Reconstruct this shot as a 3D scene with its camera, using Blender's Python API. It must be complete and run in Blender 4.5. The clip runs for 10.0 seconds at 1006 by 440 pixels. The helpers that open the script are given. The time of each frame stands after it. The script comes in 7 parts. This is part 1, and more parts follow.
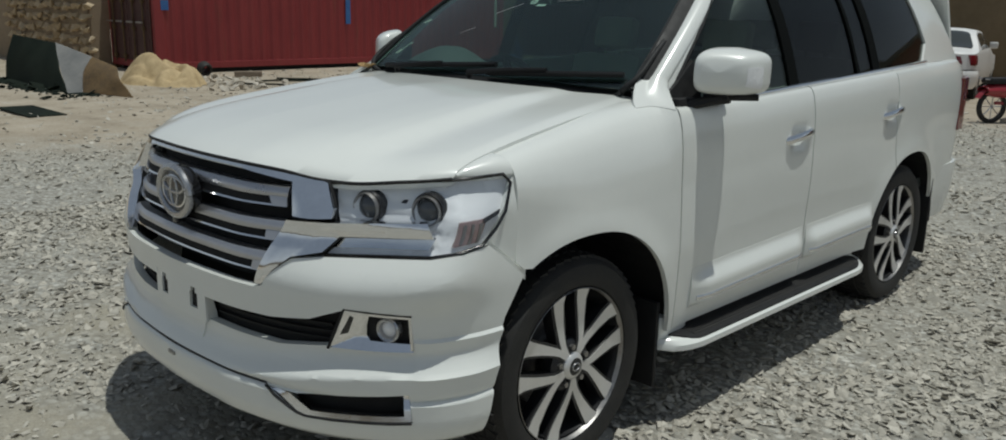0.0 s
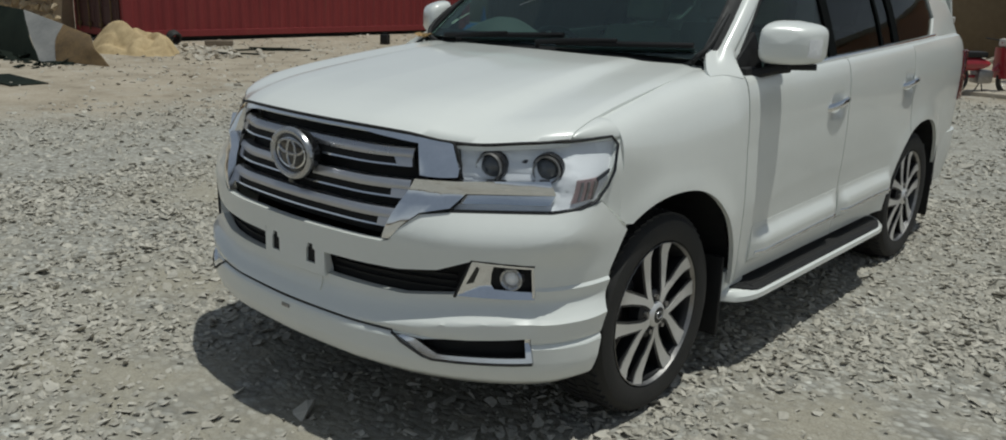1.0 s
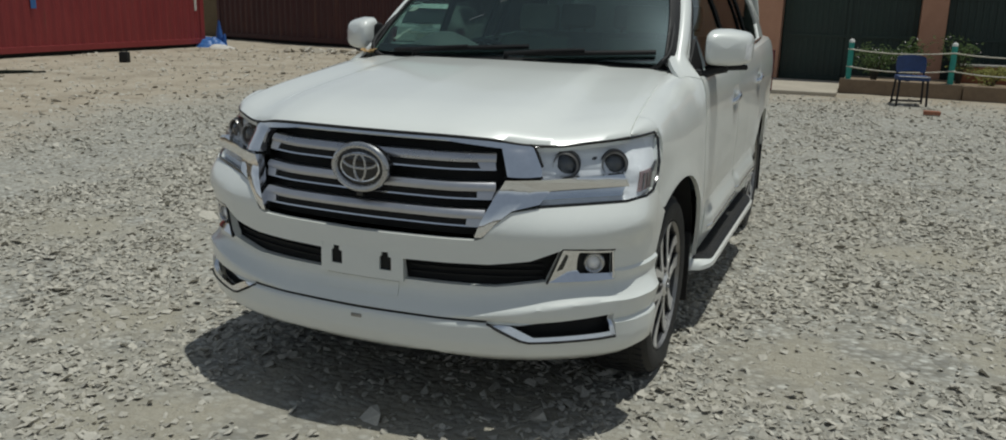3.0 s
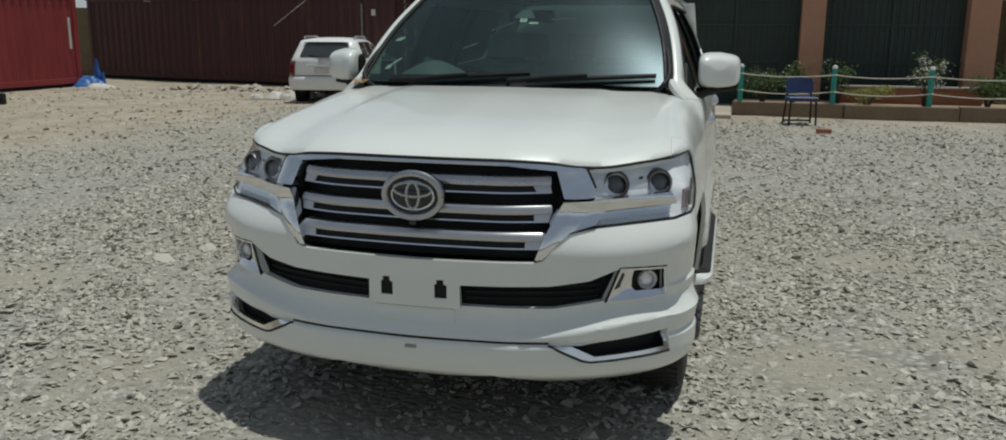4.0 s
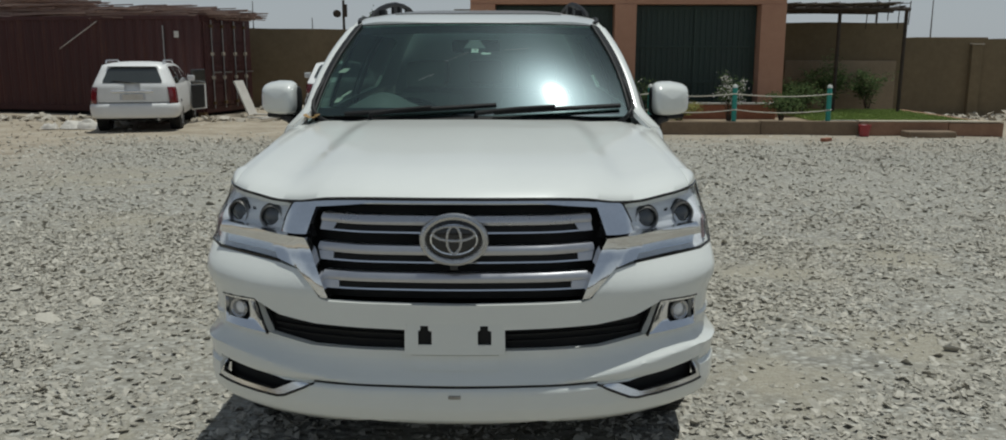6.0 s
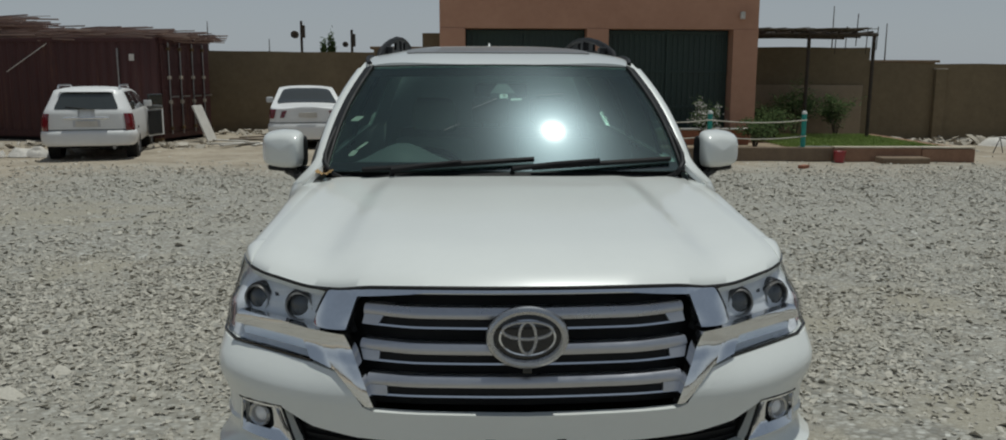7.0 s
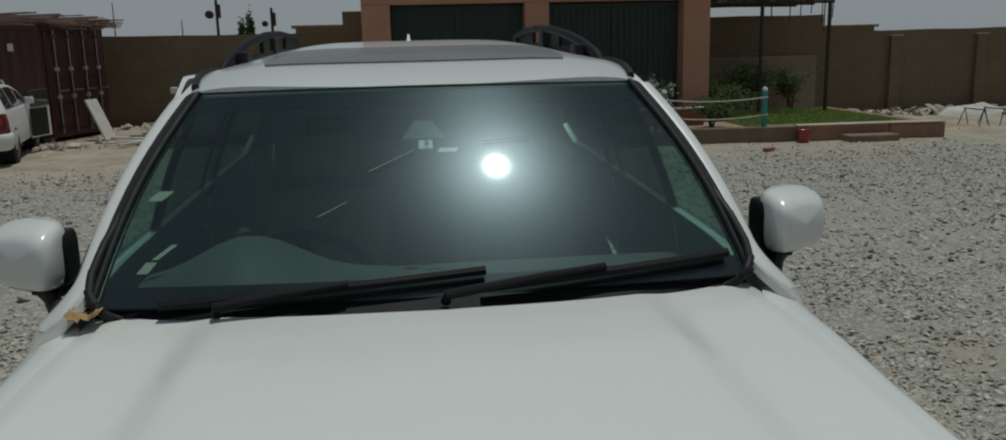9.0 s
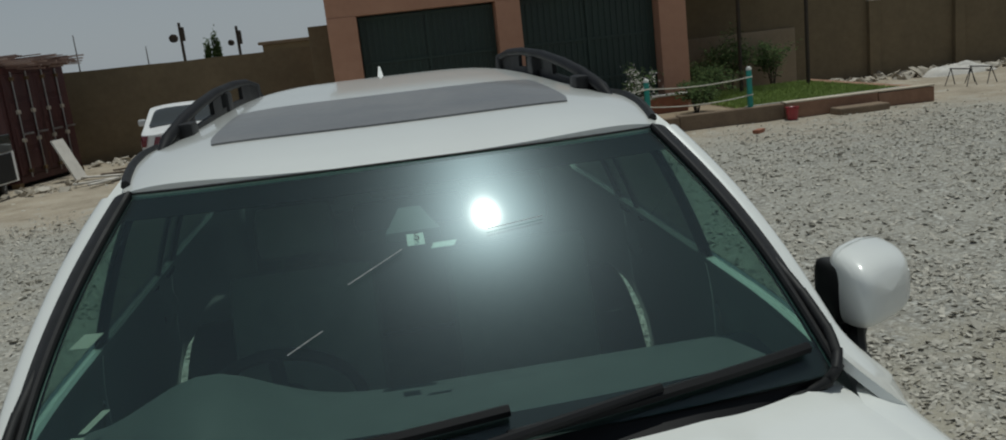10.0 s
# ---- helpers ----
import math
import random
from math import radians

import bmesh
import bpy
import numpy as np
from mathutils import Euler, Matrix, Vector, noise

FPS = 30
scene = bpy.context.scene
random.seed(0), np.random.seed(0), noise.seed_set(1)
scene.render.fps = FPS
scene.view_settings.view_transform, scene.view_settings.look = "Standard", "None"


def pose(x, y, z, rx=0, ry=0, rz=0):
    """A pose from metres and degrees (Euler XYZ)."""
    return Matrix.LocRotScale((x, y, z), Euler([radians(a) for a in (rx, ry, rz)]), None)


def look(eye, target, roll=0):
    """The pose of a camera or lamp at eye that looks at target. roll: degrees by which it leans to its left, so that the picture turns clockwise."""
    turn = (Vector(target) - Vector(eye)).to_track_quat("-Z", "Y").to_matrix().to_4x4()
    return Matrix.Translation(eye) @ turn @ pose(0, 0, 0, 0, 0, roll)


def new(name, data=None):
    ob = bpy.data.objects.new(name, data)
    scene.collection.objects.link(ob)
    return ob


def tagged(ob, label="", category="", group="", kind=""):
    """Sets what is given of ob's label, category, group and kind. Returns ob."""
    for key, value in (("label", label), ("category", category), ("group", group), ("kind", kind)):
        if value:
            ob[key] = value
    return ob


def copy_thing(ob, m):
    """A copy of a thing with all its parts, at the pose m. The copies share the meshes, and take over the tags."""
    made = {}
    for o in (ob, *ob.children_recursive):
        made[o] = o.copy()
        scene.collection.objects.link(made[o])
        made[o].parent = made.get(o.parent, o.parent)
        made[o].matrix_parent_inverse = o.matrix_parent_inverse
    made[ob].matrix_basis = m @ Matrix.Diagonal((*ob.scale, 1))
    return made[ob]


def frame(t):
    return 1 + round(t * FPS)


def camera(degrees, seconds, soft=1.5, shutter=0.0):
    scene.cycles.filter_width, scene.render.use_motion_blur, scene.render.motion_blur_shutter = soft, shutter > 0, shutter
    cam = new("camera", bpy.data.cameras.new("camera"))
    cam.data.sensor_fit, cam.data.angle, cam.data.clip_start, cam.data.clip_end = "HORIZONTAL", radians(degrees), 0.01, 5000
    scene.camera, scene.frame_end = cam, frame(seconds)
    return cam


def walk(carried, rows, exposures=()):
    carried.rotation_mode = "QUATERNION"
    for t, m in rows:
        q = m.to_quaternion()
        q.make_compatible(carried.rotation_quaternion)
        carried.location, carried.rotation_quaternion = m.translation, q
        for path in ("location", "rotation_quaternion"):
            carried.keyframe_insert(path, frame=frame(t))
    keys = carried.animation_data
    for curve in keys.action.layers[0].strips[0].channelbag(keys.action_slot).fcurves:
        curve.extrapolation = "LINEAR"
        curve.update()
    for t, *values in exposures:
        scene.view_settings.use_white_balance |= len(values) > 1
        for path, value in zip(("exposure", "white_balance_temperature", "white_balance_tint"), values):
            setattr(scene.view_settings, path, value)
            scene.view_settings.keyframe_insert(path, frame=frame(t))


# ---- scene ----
cam = camera(59.7, 10.0, 1.8)
PATH = [
    (0, (2.771, -2.226, 1.604), (1.412, -0.836, 1.135), 1.3),
    (0.5, (2.693, -2.515, 1.59), (1.371, -1.09, 1.117), 2.2),
    (1, (2.557, -2.75, 1.602), (1.291, -1.294, 1.074), 1.9),
    (1.5, (2.408, -3.029, 1.61), (1.246, -1.49, 1.079), 1.1),
    (2, (2.211, -3.247, 1.613), (1.142, -1.643, 1.08), 0.8),
    (3.5, (1.381, -3.823, 1.586), (0.799, -1.964, 1.133), 1.0),
    (4, (1.089, -3.9, 1.571), (0.606, -2.005, 1.153), 0.4),
    (4.5, (0.846, -3.966, 1.574), (0.516, -2.035, 1.17), 0.9),
    (5, (0.583, -4.071, 1.616), (0.369, -2.12, 1.233), 1.0),
    (5.2, (0.497, -4.079, 1.618), (0.337, -2.122, 1.242), 1.3),
    (6.3, (0.081, -3.775, 1.635), (0.098, -1.811, 1.262), 0.2),
    (6.5, (-0.006, -3.672, 1.667), (0.035, -1.706, 1.306), 0.7),
    (7, (-0.176, -3.389, 1.747), (-0.092, -1.419, 1.415), 0.2),
    (7.5, (-0.172, -2.961, 1.776), (-0.042, -0.997, 1.423), 0.6),
    (8, (-0.149, -2.508, 1.789), (0.019, -0.547, 1.434), 0.3),
    (8.5, (-0.124, -2.051, 1.87), (0.077, -0.09, 1.529), -3.4),
    (9, (-0.059, -1.571, 1.894), (0.161, 0.377, 1.501), -1.4),
    (9.5, (-0.05, -1.268, 1.936), (0.195, 0.672, 1.516), -3.0),
    (10, (-0.041, -1.063, 2.04), (0.208, 0.879, 1.63), -6.5),
]
walk(cam, [(t, look(eye, target, roll)) for t, eye, target, roll in PATH], [(0, -1.02, 6220, 3), (2, -1.01, 6280, 3), (4.5, -0.91, 6280, 3), (6.5, -0.96, 6240, 3), (7.0, -1.11, 6220, 3), (7.5, -1.18, 6220, 3), (8.0, -1.21, 6210, 2), (8.5, -1.36, 6210, 2), (9.0, -1.56, 6210, 2), (9.5, -1.58, 6210, 2), (10, -1.27, 6210, 2)])

# ---------------------------------------------------------------- light
SUN_DIR = Vector((0.16, 0.11, 1.0)).normalized()
world = bpy.data.worlds.new("sky")
scene.world = world
world.use_nodes = True
wn = world.node_tree
sky = wn.nodes.new("ShaderNodeTexSky")
sky.sky_type = "NISHITA"
sky.sun_disc = False
sky.sun_elevation = math.asin(SUN_DIR.z)
sky.sun_rotation = math.atan2(SUN_DIR.x, SUN_DIR.y)
sky.air_density, sky.dust_density, sky.ozone_density = 1.0, 1.3, 1.8
haze = wn.nodes.new("ShaderNodeMix")
haze.data_type = "RGBA"
haze.inputs[0].default_value = 0.75
# the dusty air is paler towards the horizon
air = wn.nodes.new("ShaderNodeMix")
air.data_type = "RGBA"
air.inputs[6].default_value = (11.6, 12.0, 12.9, 1)
air.inputs[7].default_value = (5.4, 6.0, 7.2, 1)
up, rise = wn.nodes.new("ShaderNodeSeparateXYZ"), wn.nodes.new("ShaderNodeMapRange")
wn.links.new(wn.nodes.new("ShaderNodeTexCoord").outputs["Generated"], up.inputs[0])
wn.links.new(up.outputs["Z"], rise.inputs[0])
rise.interpolation_type = "SMOOTHSTEP"
rise.inputs[1].default_value, rise.inputs[2].default_value = 0.0, 0.42
wn.links.new(rise.outputs[0], air.inputs[0])
wn.links.new(air.outputs[2], haze.inputs[7])
wn.links.new(sky.outputs[0], haze.inputs[6])
wn.links.new(haze.outputs[2], wn.nodes["Background"].inputs[0])
wn.nodes["Background"].inputs[1].default_value = 0.074
sun = new("sun", bpy.data.lights.new("sun", "SUN"))
sun.data.energy, sun.data.angle, sun.data.color = 5.0, radians(0.6), (1.0, 0.96, 0.90)
sun.matrix_world = Matrix.Translation((0, 0, 30)) @ SUN_DIR.to_track_quat("Z", "Y").to_matrix().to_4x4()

# ---------------------------------------------------------------- materials
def nodes_of(name):
    m = bpy.data.materials.new(name)
    m.use_nodes = True
    return m, m.node_tree, m.node_tree.nodes["Principled BSDF"]


def noise_tex(nt, scale, detail=4.0, rough=0.6, vector=None):
    n = nt.nodes.new("ShaderNodeTexNoise")
    n.inputs["Scale"].default_value, n.inputs["Detail"].default_value, n.inputs["Roughness"].default_value = scale, detail, rough
    if vector is None:
        vector = place_of(nt)
    nt.links.new(vector, n.inputs["Vector"])
    return n.outputs["Fac"]


def place_of(nt):
    """The place in the world, in metres."""
    return nt.nodes.new("ShaderNodeNewGeometry").outputs["Position"]


def ramp(nt, fac, stops):
    r = nt.nodes.new("ShaderNodeValToRGB")
    r.color_ramp.elements[0].position, r.color_ramp.elements[0].color = stops[0][0], (*stops[0][1], 1)
    r.color_ramp.elements[1].position, r.color_ramp.elements[1].color = stops[-1][0], (*stops[-1][1], 1)
    for p, c in stops[1:-1]:
        r.color_ramp.elements.new(p).color = (*c, 1)
    nt.links.new(fac, r.inputs[0])
    return r.outputs[0]


def blend(nt, fac, a, b, how="MIX"):
    x = nt.nodes.new("ShaderNodeMix")
    x.data_type, x.blend_type = "RGBA", how
    for sock, v in ((0, fac), (6, a), (7, b)):
        if isinstance(v, bpy.types.NodeSocket):
            nt.links.new(v, x.inputs[sock])
        elif sock == 0:
            x.inputs[0].default_value = v
        else:
            x.inputs[sock].default_value = (*v, 1)
    return x.outputs[2]


def bump(nt, b, height, strength, distance):
    n = nt.nodes.new("ShaderNodeBump")
    n.inputs["Strength"].default_value, n.inputs["Distance"].default_value = strength, distance
    nt.links.new(height, n.inputs["Height"])
    nt.links.new(n.outputs[0], b.inputs["Normal"])


def surface(name, dark, light, scale, rough=0.7, metal=0.0, relief=0.0, fine=0.0, coat=0.0, spread=(0.35, 0.65), rough_var=0.1):
    """A surface with two scales of colour variation, uneven gloss and a fine relief."""
    m, nt, b = nodes_of(name)
    a = noise_tex(nt, scale, 5, 0.65)
    c = noise_tex(nt, scale * 9, 3, 0.6)
    mid = [(d + l) / 2 for d, l in zip(dark, light)]
    col = blend(nt, 0.35, ramp(nt, a, [(spread[0], dark), (spread[1], light)]), ramp(nt, c, [(0.3, dark), (0.5, mid), (0.7, light)]))
    nt.links.new(col, b.inputs["Base Color"])
    r = ramp(nt, a, [(0.3, (max(rough - rough_var, 0.02),) * 3), (0.7, (min(rough + rough_var, 1),) * 3)])
    nt.links.new(r, b.inputs["Roughness"])
    b.inputs["Metallic"].default_value = metal
    b.inputs["Coat Weight"].default_value = coat
    b.inputs["Coat Roughness"].default_value = 0.04
    if relief:
        bump(nt, b, noise_tex(nt, fine or scale * 12, 4, 0.7), 0.6, relief)
    return m


def plain(name, color, rough=0.5, metal=0.0, coat=0.0, var=0.06):
    """Paint, plastic or metal of one colour with slight dust and uneven gloss."""
    return surface(name, [c * (1 - var) for c in color], [min(c * (1 + var), 1) for c in color], 7.0, rough, metal, coat=coat, rough_var=min(0.05, rough * 0.4))


def glass(name, tint, gloss_rough=0.0, ior=1.5, film=0.0, dust=0.0):
    """A thin pane: tinted see-through with the mirror image that its angle gives."""
    m = bpy.data.materials.new(name)
    m.use_nodes = True
    nt = m.node_tree
    nt.nodes.remove(nt.nodes["Principled BSDF"])
    clear, shine, mix = nt.nodes.new("ShaderNodeBsdfTransparent"), nt.nodes.new("ShaderNodeBsdfGlossy"), nt.nodes.new("ShaderNodeMixShader")
    # each of the pane's two faces gives half of the mirror image
    lw = nt.nodes.new("ShaderNodeLayerWeight")
    lw.inputs[0].default_value = 0.5
    pw, fr = nt.nodes.new("ShaderNodeMath"), nt.nodes.new("ShaderNodeMath")
    pw.operation, fr.operation = "POWER", "MULTIPLY_ADD"
    pw.inputs[1].default_value = 5.0
    nt.links.new(lw.outputs["Facing"], pw.inputs[0])
    nt.links.new(pw.outputs[0], fr.inputs[0])
    f0 = ((ior - 1) / (ior + 1)) ** 2
    fr.inputs[1].default_value, fr.inputs[2].default_value = 0.7 * (1 - f0), f0 * 0.8
    clear.inputs[0].default_value = (*tint, 1)
    shine.inputs["Roughness"].default_value = gloss_rough
    nt.links.new(fr.outputs[0], mix.inputs[0])
    nt.links.new(clear.outputs[0], mix.inputs[1])
    nt.links.new(shine.outputs[0], mix.inputs[2])
    last = mix.outputs[0]
    if film:
        # a film of dust: a broad faint gloss, tinted blue to colour the sun's halo
        haze, over = nt.nodes.new("ShaderNodeBsdfGlossy"), nt.nodes.new("ShaderNodeMixShader")
        haze.inputs["Roughness"].default_value = 0.30
        haze.inputs["Color"].default_value = (0.74, 0.88, 1.0, 1)
        over.inputs[0].default_value = film
        nt.links.new(last, over.inputs[1])
        nt.links.new(haze.outputs[0], over.inputs[2])
        last = over.outputs[0]
    if dust:
        # fine dust on the pane, thicker in places; its blue-grey also paints in sky haze
        grey, over = nt.nodes.new("ShaderNodeBsdfDiffuse"), nt.nodes.new("ShaderNodeMixShader")
        grey.inputs[0].default_value = (0.40, 0.53, 0.57, 1)
        nt.links.new(ramp(nt, noise_tex(nt, 3.0, 5, 0.6), [(0.3, (dust * 0.7,) * 3), (0.7, (dust * 1.3,) * 3)]), over.inputs[0])
        nt.links.new(last, over.inputs[1])
        nt.links.new(grey.outputs[0], over.inputs[2])
        last = over.outputs[0]
    nt.links.new(last, nt.nodes["Material Output"].inputs[0])
    return m


WHITE_PAINT = surface("pearl_white_paint", (0.775, 0.79, 0.755), (0.80, 0.815, 0.78), 3.0, 0.30, coat=0.8, rough_var=0.01)
WHITE_PAINT.node_tree.nodes["Principled BSDF"].inputs["Coat Roughness"].default_value = 0.09
CHROME = plain("chrome", (0.84, 0.845, 0.86), 0.11, 1.0)
BADGE = plain("badge_silver", (0.48, 0.48, 0.485), 0.26, 0.9)
SATIN = plain("satin_silver", (0.52, 0.52, 0.54), 0.30, 0.85)
BLACK_GLOSS = plain("black_gloss", (0.012, 0.012, 0.013), 0.12, 0.0, 0.3)
BLACK_PLASTIC = surface("black_plastic", (0.012, 0.012, 0.013), (0.022, 0.022, 0.022), 20, 0.6, relief=0.0006, fine=300)
RAIL = plain("dark_rail_paint", (0.009, 0.009, 0.010), 0.6)
RAIL.node_tree.nodes["Principled BSDF"].inputs["Specular IOR Level"].default_value = 0.22
BLACK_PLASTIC.node_tree.nodes["Principled BSDF"].inputs["Specular IOR Level"].default_value = 0.3
FRIT = plain("black_ceramic_print", (0.006, 0.007, 0.007), 0.9)
FRIT.node_tree.nodes["Principled BSDF"].inputs["Specular IOR Level"].default_value = 0.05
# near-black for backings and hollows, paints in the shade inside openings
SHADE_BLACK = plain("shade_black", (0.006, 0.006, 0.006), 0.8)
TYRE_RUBBER = surface("tyre_rubber", (0.012, 0.012, 0.012), (0.035, 0.033, 0.030), 14, 0.75, relief=0.0008, fine=160)
RIM_FACE = plain("machined_alloy", (0.76, 0.75, 0.735), 0.40, 0.6)
RIM_DARK = plain("dark_alloy", (0.045, 0.045, 0.048), 0.35, 0.6)
STEEL = surface("brushed_steel", (0.25, 0.24, 0.23), (0.42, 0.41, 0.40), 12, 0.4, 0.9)
WINDSCREEN = glass("windscreen_glass", (0.62, 0.77, 0.72), 0.052, 1.5, 0.016, 0.012)
SUNROOF = surface("dusty_sunroof_glass", (0.14, 0.142, 0.145), (0.20, 0.20, 0.20), 4, 0.45, coat=0.2)
TINTED = glass("privacy_glass", (0.36, 0.39, 0.37), 0.0, 1.42)
DOOR_GLASS = glass("clear_door_glass", (0.80, 0.87, 0.83), 0.0, 1.5)
LENS = glass("clear_lens", (0.95, 0.96, 0.97), 0.0, 1.35)
DARK_PANE = plain("dark_pane", (0.040, 0.045, 0.043), 0.05, 0.0, 1.0)
REFLECTOR = plain("lamp_reflector", (0.93, 0.935, 0.945), 0.25, 0.05)
PROJECTOR = plain("projector_glass", (0.075, 0.08, 0.085), 0.10, 0.3, 0.8)
LAMP_WHITE = plain("lamp_inner_white", (0.86, 0.87, 0.885), 0.3)
AMBER = plain("amber_lens", (0.36, 0.26, 0.25), 0.25, 0.3)
RED_LENS = plain("red_lens", (0.15, 0.008, 0.014), 0.15, 0.0, 0.6)
INTERIOR = surface("grey_trim", (0.066, 0.074, 0.075), (0.097, 0.107, 0.107), 10, 0.7)
SEAT_CLOTH = surface("beige_seat_leather", (0.30, 0.28, 0.24), (0.40, 0.37, 0.32), 8, 0.55)
TORN = plain("torn_beige_paper", (0.55, 0.53, 0.46), 0.85)
PAPER = plain("white_paper", (0.75, 0.75, 0.70), 0.8)

# the yard's materials
PATCHES = [(0.1, -0.75, 0.9), (-0.75, -1.35, 0.42), (1.55, 0.3, 0.42), (1.15, -0.85, 0.30), (2.15, 2.6, 0.5), (3.3, 3.1, 0.6), (2.5, 0.9, 0.45), (-1.6, -0.6, 0.4), (-3.4, 0.6, 0.6), (-2.3, -1.5, 0.5), (-3.6, 4.4, 0.7), (-5.2, 7.6, 1.2)]


def ground_material():
    m, nt, b = nodes_of("gravel_and_dirt")
    pos = place_of(nt)
    sep = nt.nodes.new("ShaderNodeSeparateXYZ")
    nt.links.new(pos, sep.inputs[0])

    def math_node(op, a, c):
        n = nt.nodes.new("ShaderNodeMath")
        n.operation = op
        for i, v in enumerate((a, c)):
            if isinstance(v, bpy.types.NodeSocket):
                nt.links.new(v, n.inputs[i])
            else:
                n.inputs[i].default_value = v
        return n.outputs[0]

    big = noise_tex(nt, 0.35, 4, 0.6, pos)
    mid = noise_tex(nt, 2.2, 5, 0.65, pos)
    fine = noise_tex(nt, 28, 4, 0.7, pos)
    # crushed stone: two sizes of chips
    chips = []
    for scale in (22.0, 52.0):
        v = nt.nodes.new("ShaderNodeTexVoronoi")
        v.inputs["Scale"].default_value = scale
        v.inputs["Randomness"].default_value = 1.0
        warp = nt.nodes.new("ShaderNodeVectorMath")
        warp.operation = "MULTIPLY"
        nt.links.new(pos, warp.inputs[0])
        warp.inputs[1].default_value = (1.0, 1.25, 1.0)
        nt.links.new(warp.outputs[0], v.inputs["Vector"])
        chips.append(v)
    stone = ramp(nt, chips[0].outputs["Color"], [(0.0, (0.13, 0.127, 0.115)), (0.35, (0.33, 0.323, 0.293)), (0.7, (0.50, 0.49, 0.445)), (1.0, (0.72, 0.71, 0.655))])
    stone2 = ramp(nt, chips[1].outputs["Color"], [(0.0, (0.15, 0.147, 0.132)), (0.5, (0.38, 0.372, 0.335)), (1.0, (0.64, 0.63, 0.575))])
    stone = blend(nt, ramp(nt, mid, [(0.42, (0, 0, 0)), (0.58, (1, 1, 1))]), stone, stone2)
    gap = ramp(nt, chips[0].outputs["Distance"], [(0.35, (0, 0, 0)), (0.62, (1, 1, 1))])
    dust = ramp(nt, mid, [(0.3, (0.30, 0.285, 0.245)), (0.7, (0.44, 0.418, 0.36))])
    # gaps between chips take a dark soil tone that also paints in their shade
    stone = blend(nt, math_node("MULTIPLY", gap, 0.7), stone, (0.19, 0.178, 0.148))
    gravel = blend(nt, ramp(nt, blend(nt, 0.5, big, mid), [(0.42, (0.1,) * 3), (0.62, (0.6,) * 3)]), stone, dust)
    # bare patches of packed dirt between the stones
    bare = None
    for px, py, pr in PATCHES:
        off = nt.nodes.new("ShaderNodeVectorMath")
        off.operation = "DISTANCE"
        off.inputs[1].default_value = (px, py, 0)
        nt.links.new(pos, off.inputs[0])
        near = math_node("SUBTRACT", 1.25, math_node("MULTIPLY", off.outputs["Value"], 1.0 / pr))
        bare = near if bare is None else math_node("MAXIMUM", bare, near)
    bare = math_node("ADD", bare, math_node("MULTIPLY", math_node("SUBTRACT", mid, 0.5), 4.5))
    grain = noise_tex(nt, 110, 3, 0.75, pos)
    soil = blend(nt, 0.5, ramp(nt, mid, [(0.3, (0.25, 0.228, 0.176)), (0.7, (0.39, 0.360, 0.285))]), ramp(nt, fine, [(0.3, (0.25, 0.222, 0.172)), (0.7, (0.46, 0.42, 0.345))]))
    gravel = blend(nt, ramp(nt, bare, [(0.0, (0, 0, 0)), (1.1, (0.8, 0.8, 0.8))]), gravel, blend(nt, 0.35, soil, ramp(nt, grain, [(0.35, (0.15, 0.138, 0.106)), (0.65, (0.54, 0.505, 0.41))])))
    tread = noise_tex(nt, 1.1, 6, 0.72, pos)
    sand = blend(nt, 0.4, ramp(nt, tread, [(0.34, (0.25, 0.212, 0.16)), (0.5, (0.39, 0.335, 0.26)), (0.66, (0.50, 0.44, 0.355))]), ramp(nt, fine, [(0.3, (0.22, 0.185, 0.135)), (0.7, (0.49, 0.43, 0.34))]))
    # trodden damp streaks and scattered stone dust on the bare side
    sand = blend(nt, ramp(nt, mid, [(0.30, (0.75,) * 3), (0.40, (0, 0, 0))]), sand, (0.20, 0.168, 0.125))
    sand = blend(nt, ramp(nt, mid, [(0.60, (0, 0, 0)), (0.68, (0.7,) * 3)]), sand, stone2)
    # gravel lies in the middle of the yard, bare dirt along its sides
    left = math_node("ADD", sep.outputs["X"], 7.4)
    ahead = math_node("SUBTRACT", 12.5, sep.outputs["Y"])
    edge = math_node("MINIMUM", math_node("MULTIPLY", left, 1.0), ahead)
    edge = math_node("ADD", edge, math_node("MULTIPLY", math_node("SUBTRACT", mid, 0.5), 5.0))
    edge = math_node("ADD", edge, math_node("MULTIPLY", math_node("SUBTRACT", big, 0.5), 5.0))
    mask = ramp(nt, math_node("MULTIPLY", math_node("ADD", edge, 1.5), 0.33), [(0.0, (0, 0, 0)), (1.0, (1, 1, 1))])
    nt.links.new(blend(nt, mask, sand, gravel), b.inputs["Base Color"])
    b.inputs["Roughness"].default_value = 0.95
    b.inputs["Specular IOR Level"].default_value = 0.2
    h = math_node("ADD", math_node("MULTIPLY", math_node("MULTIPLY", chips[0].outputs["Distance"], -0.6), mask), math_node("ADD", math_node("MULTIPLY", fine, 0.5), math_node("MULTIPLY", grain, 0.18)))
    bump(nt, b, h, 0.9, 0.018)
    return m


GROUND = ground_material()


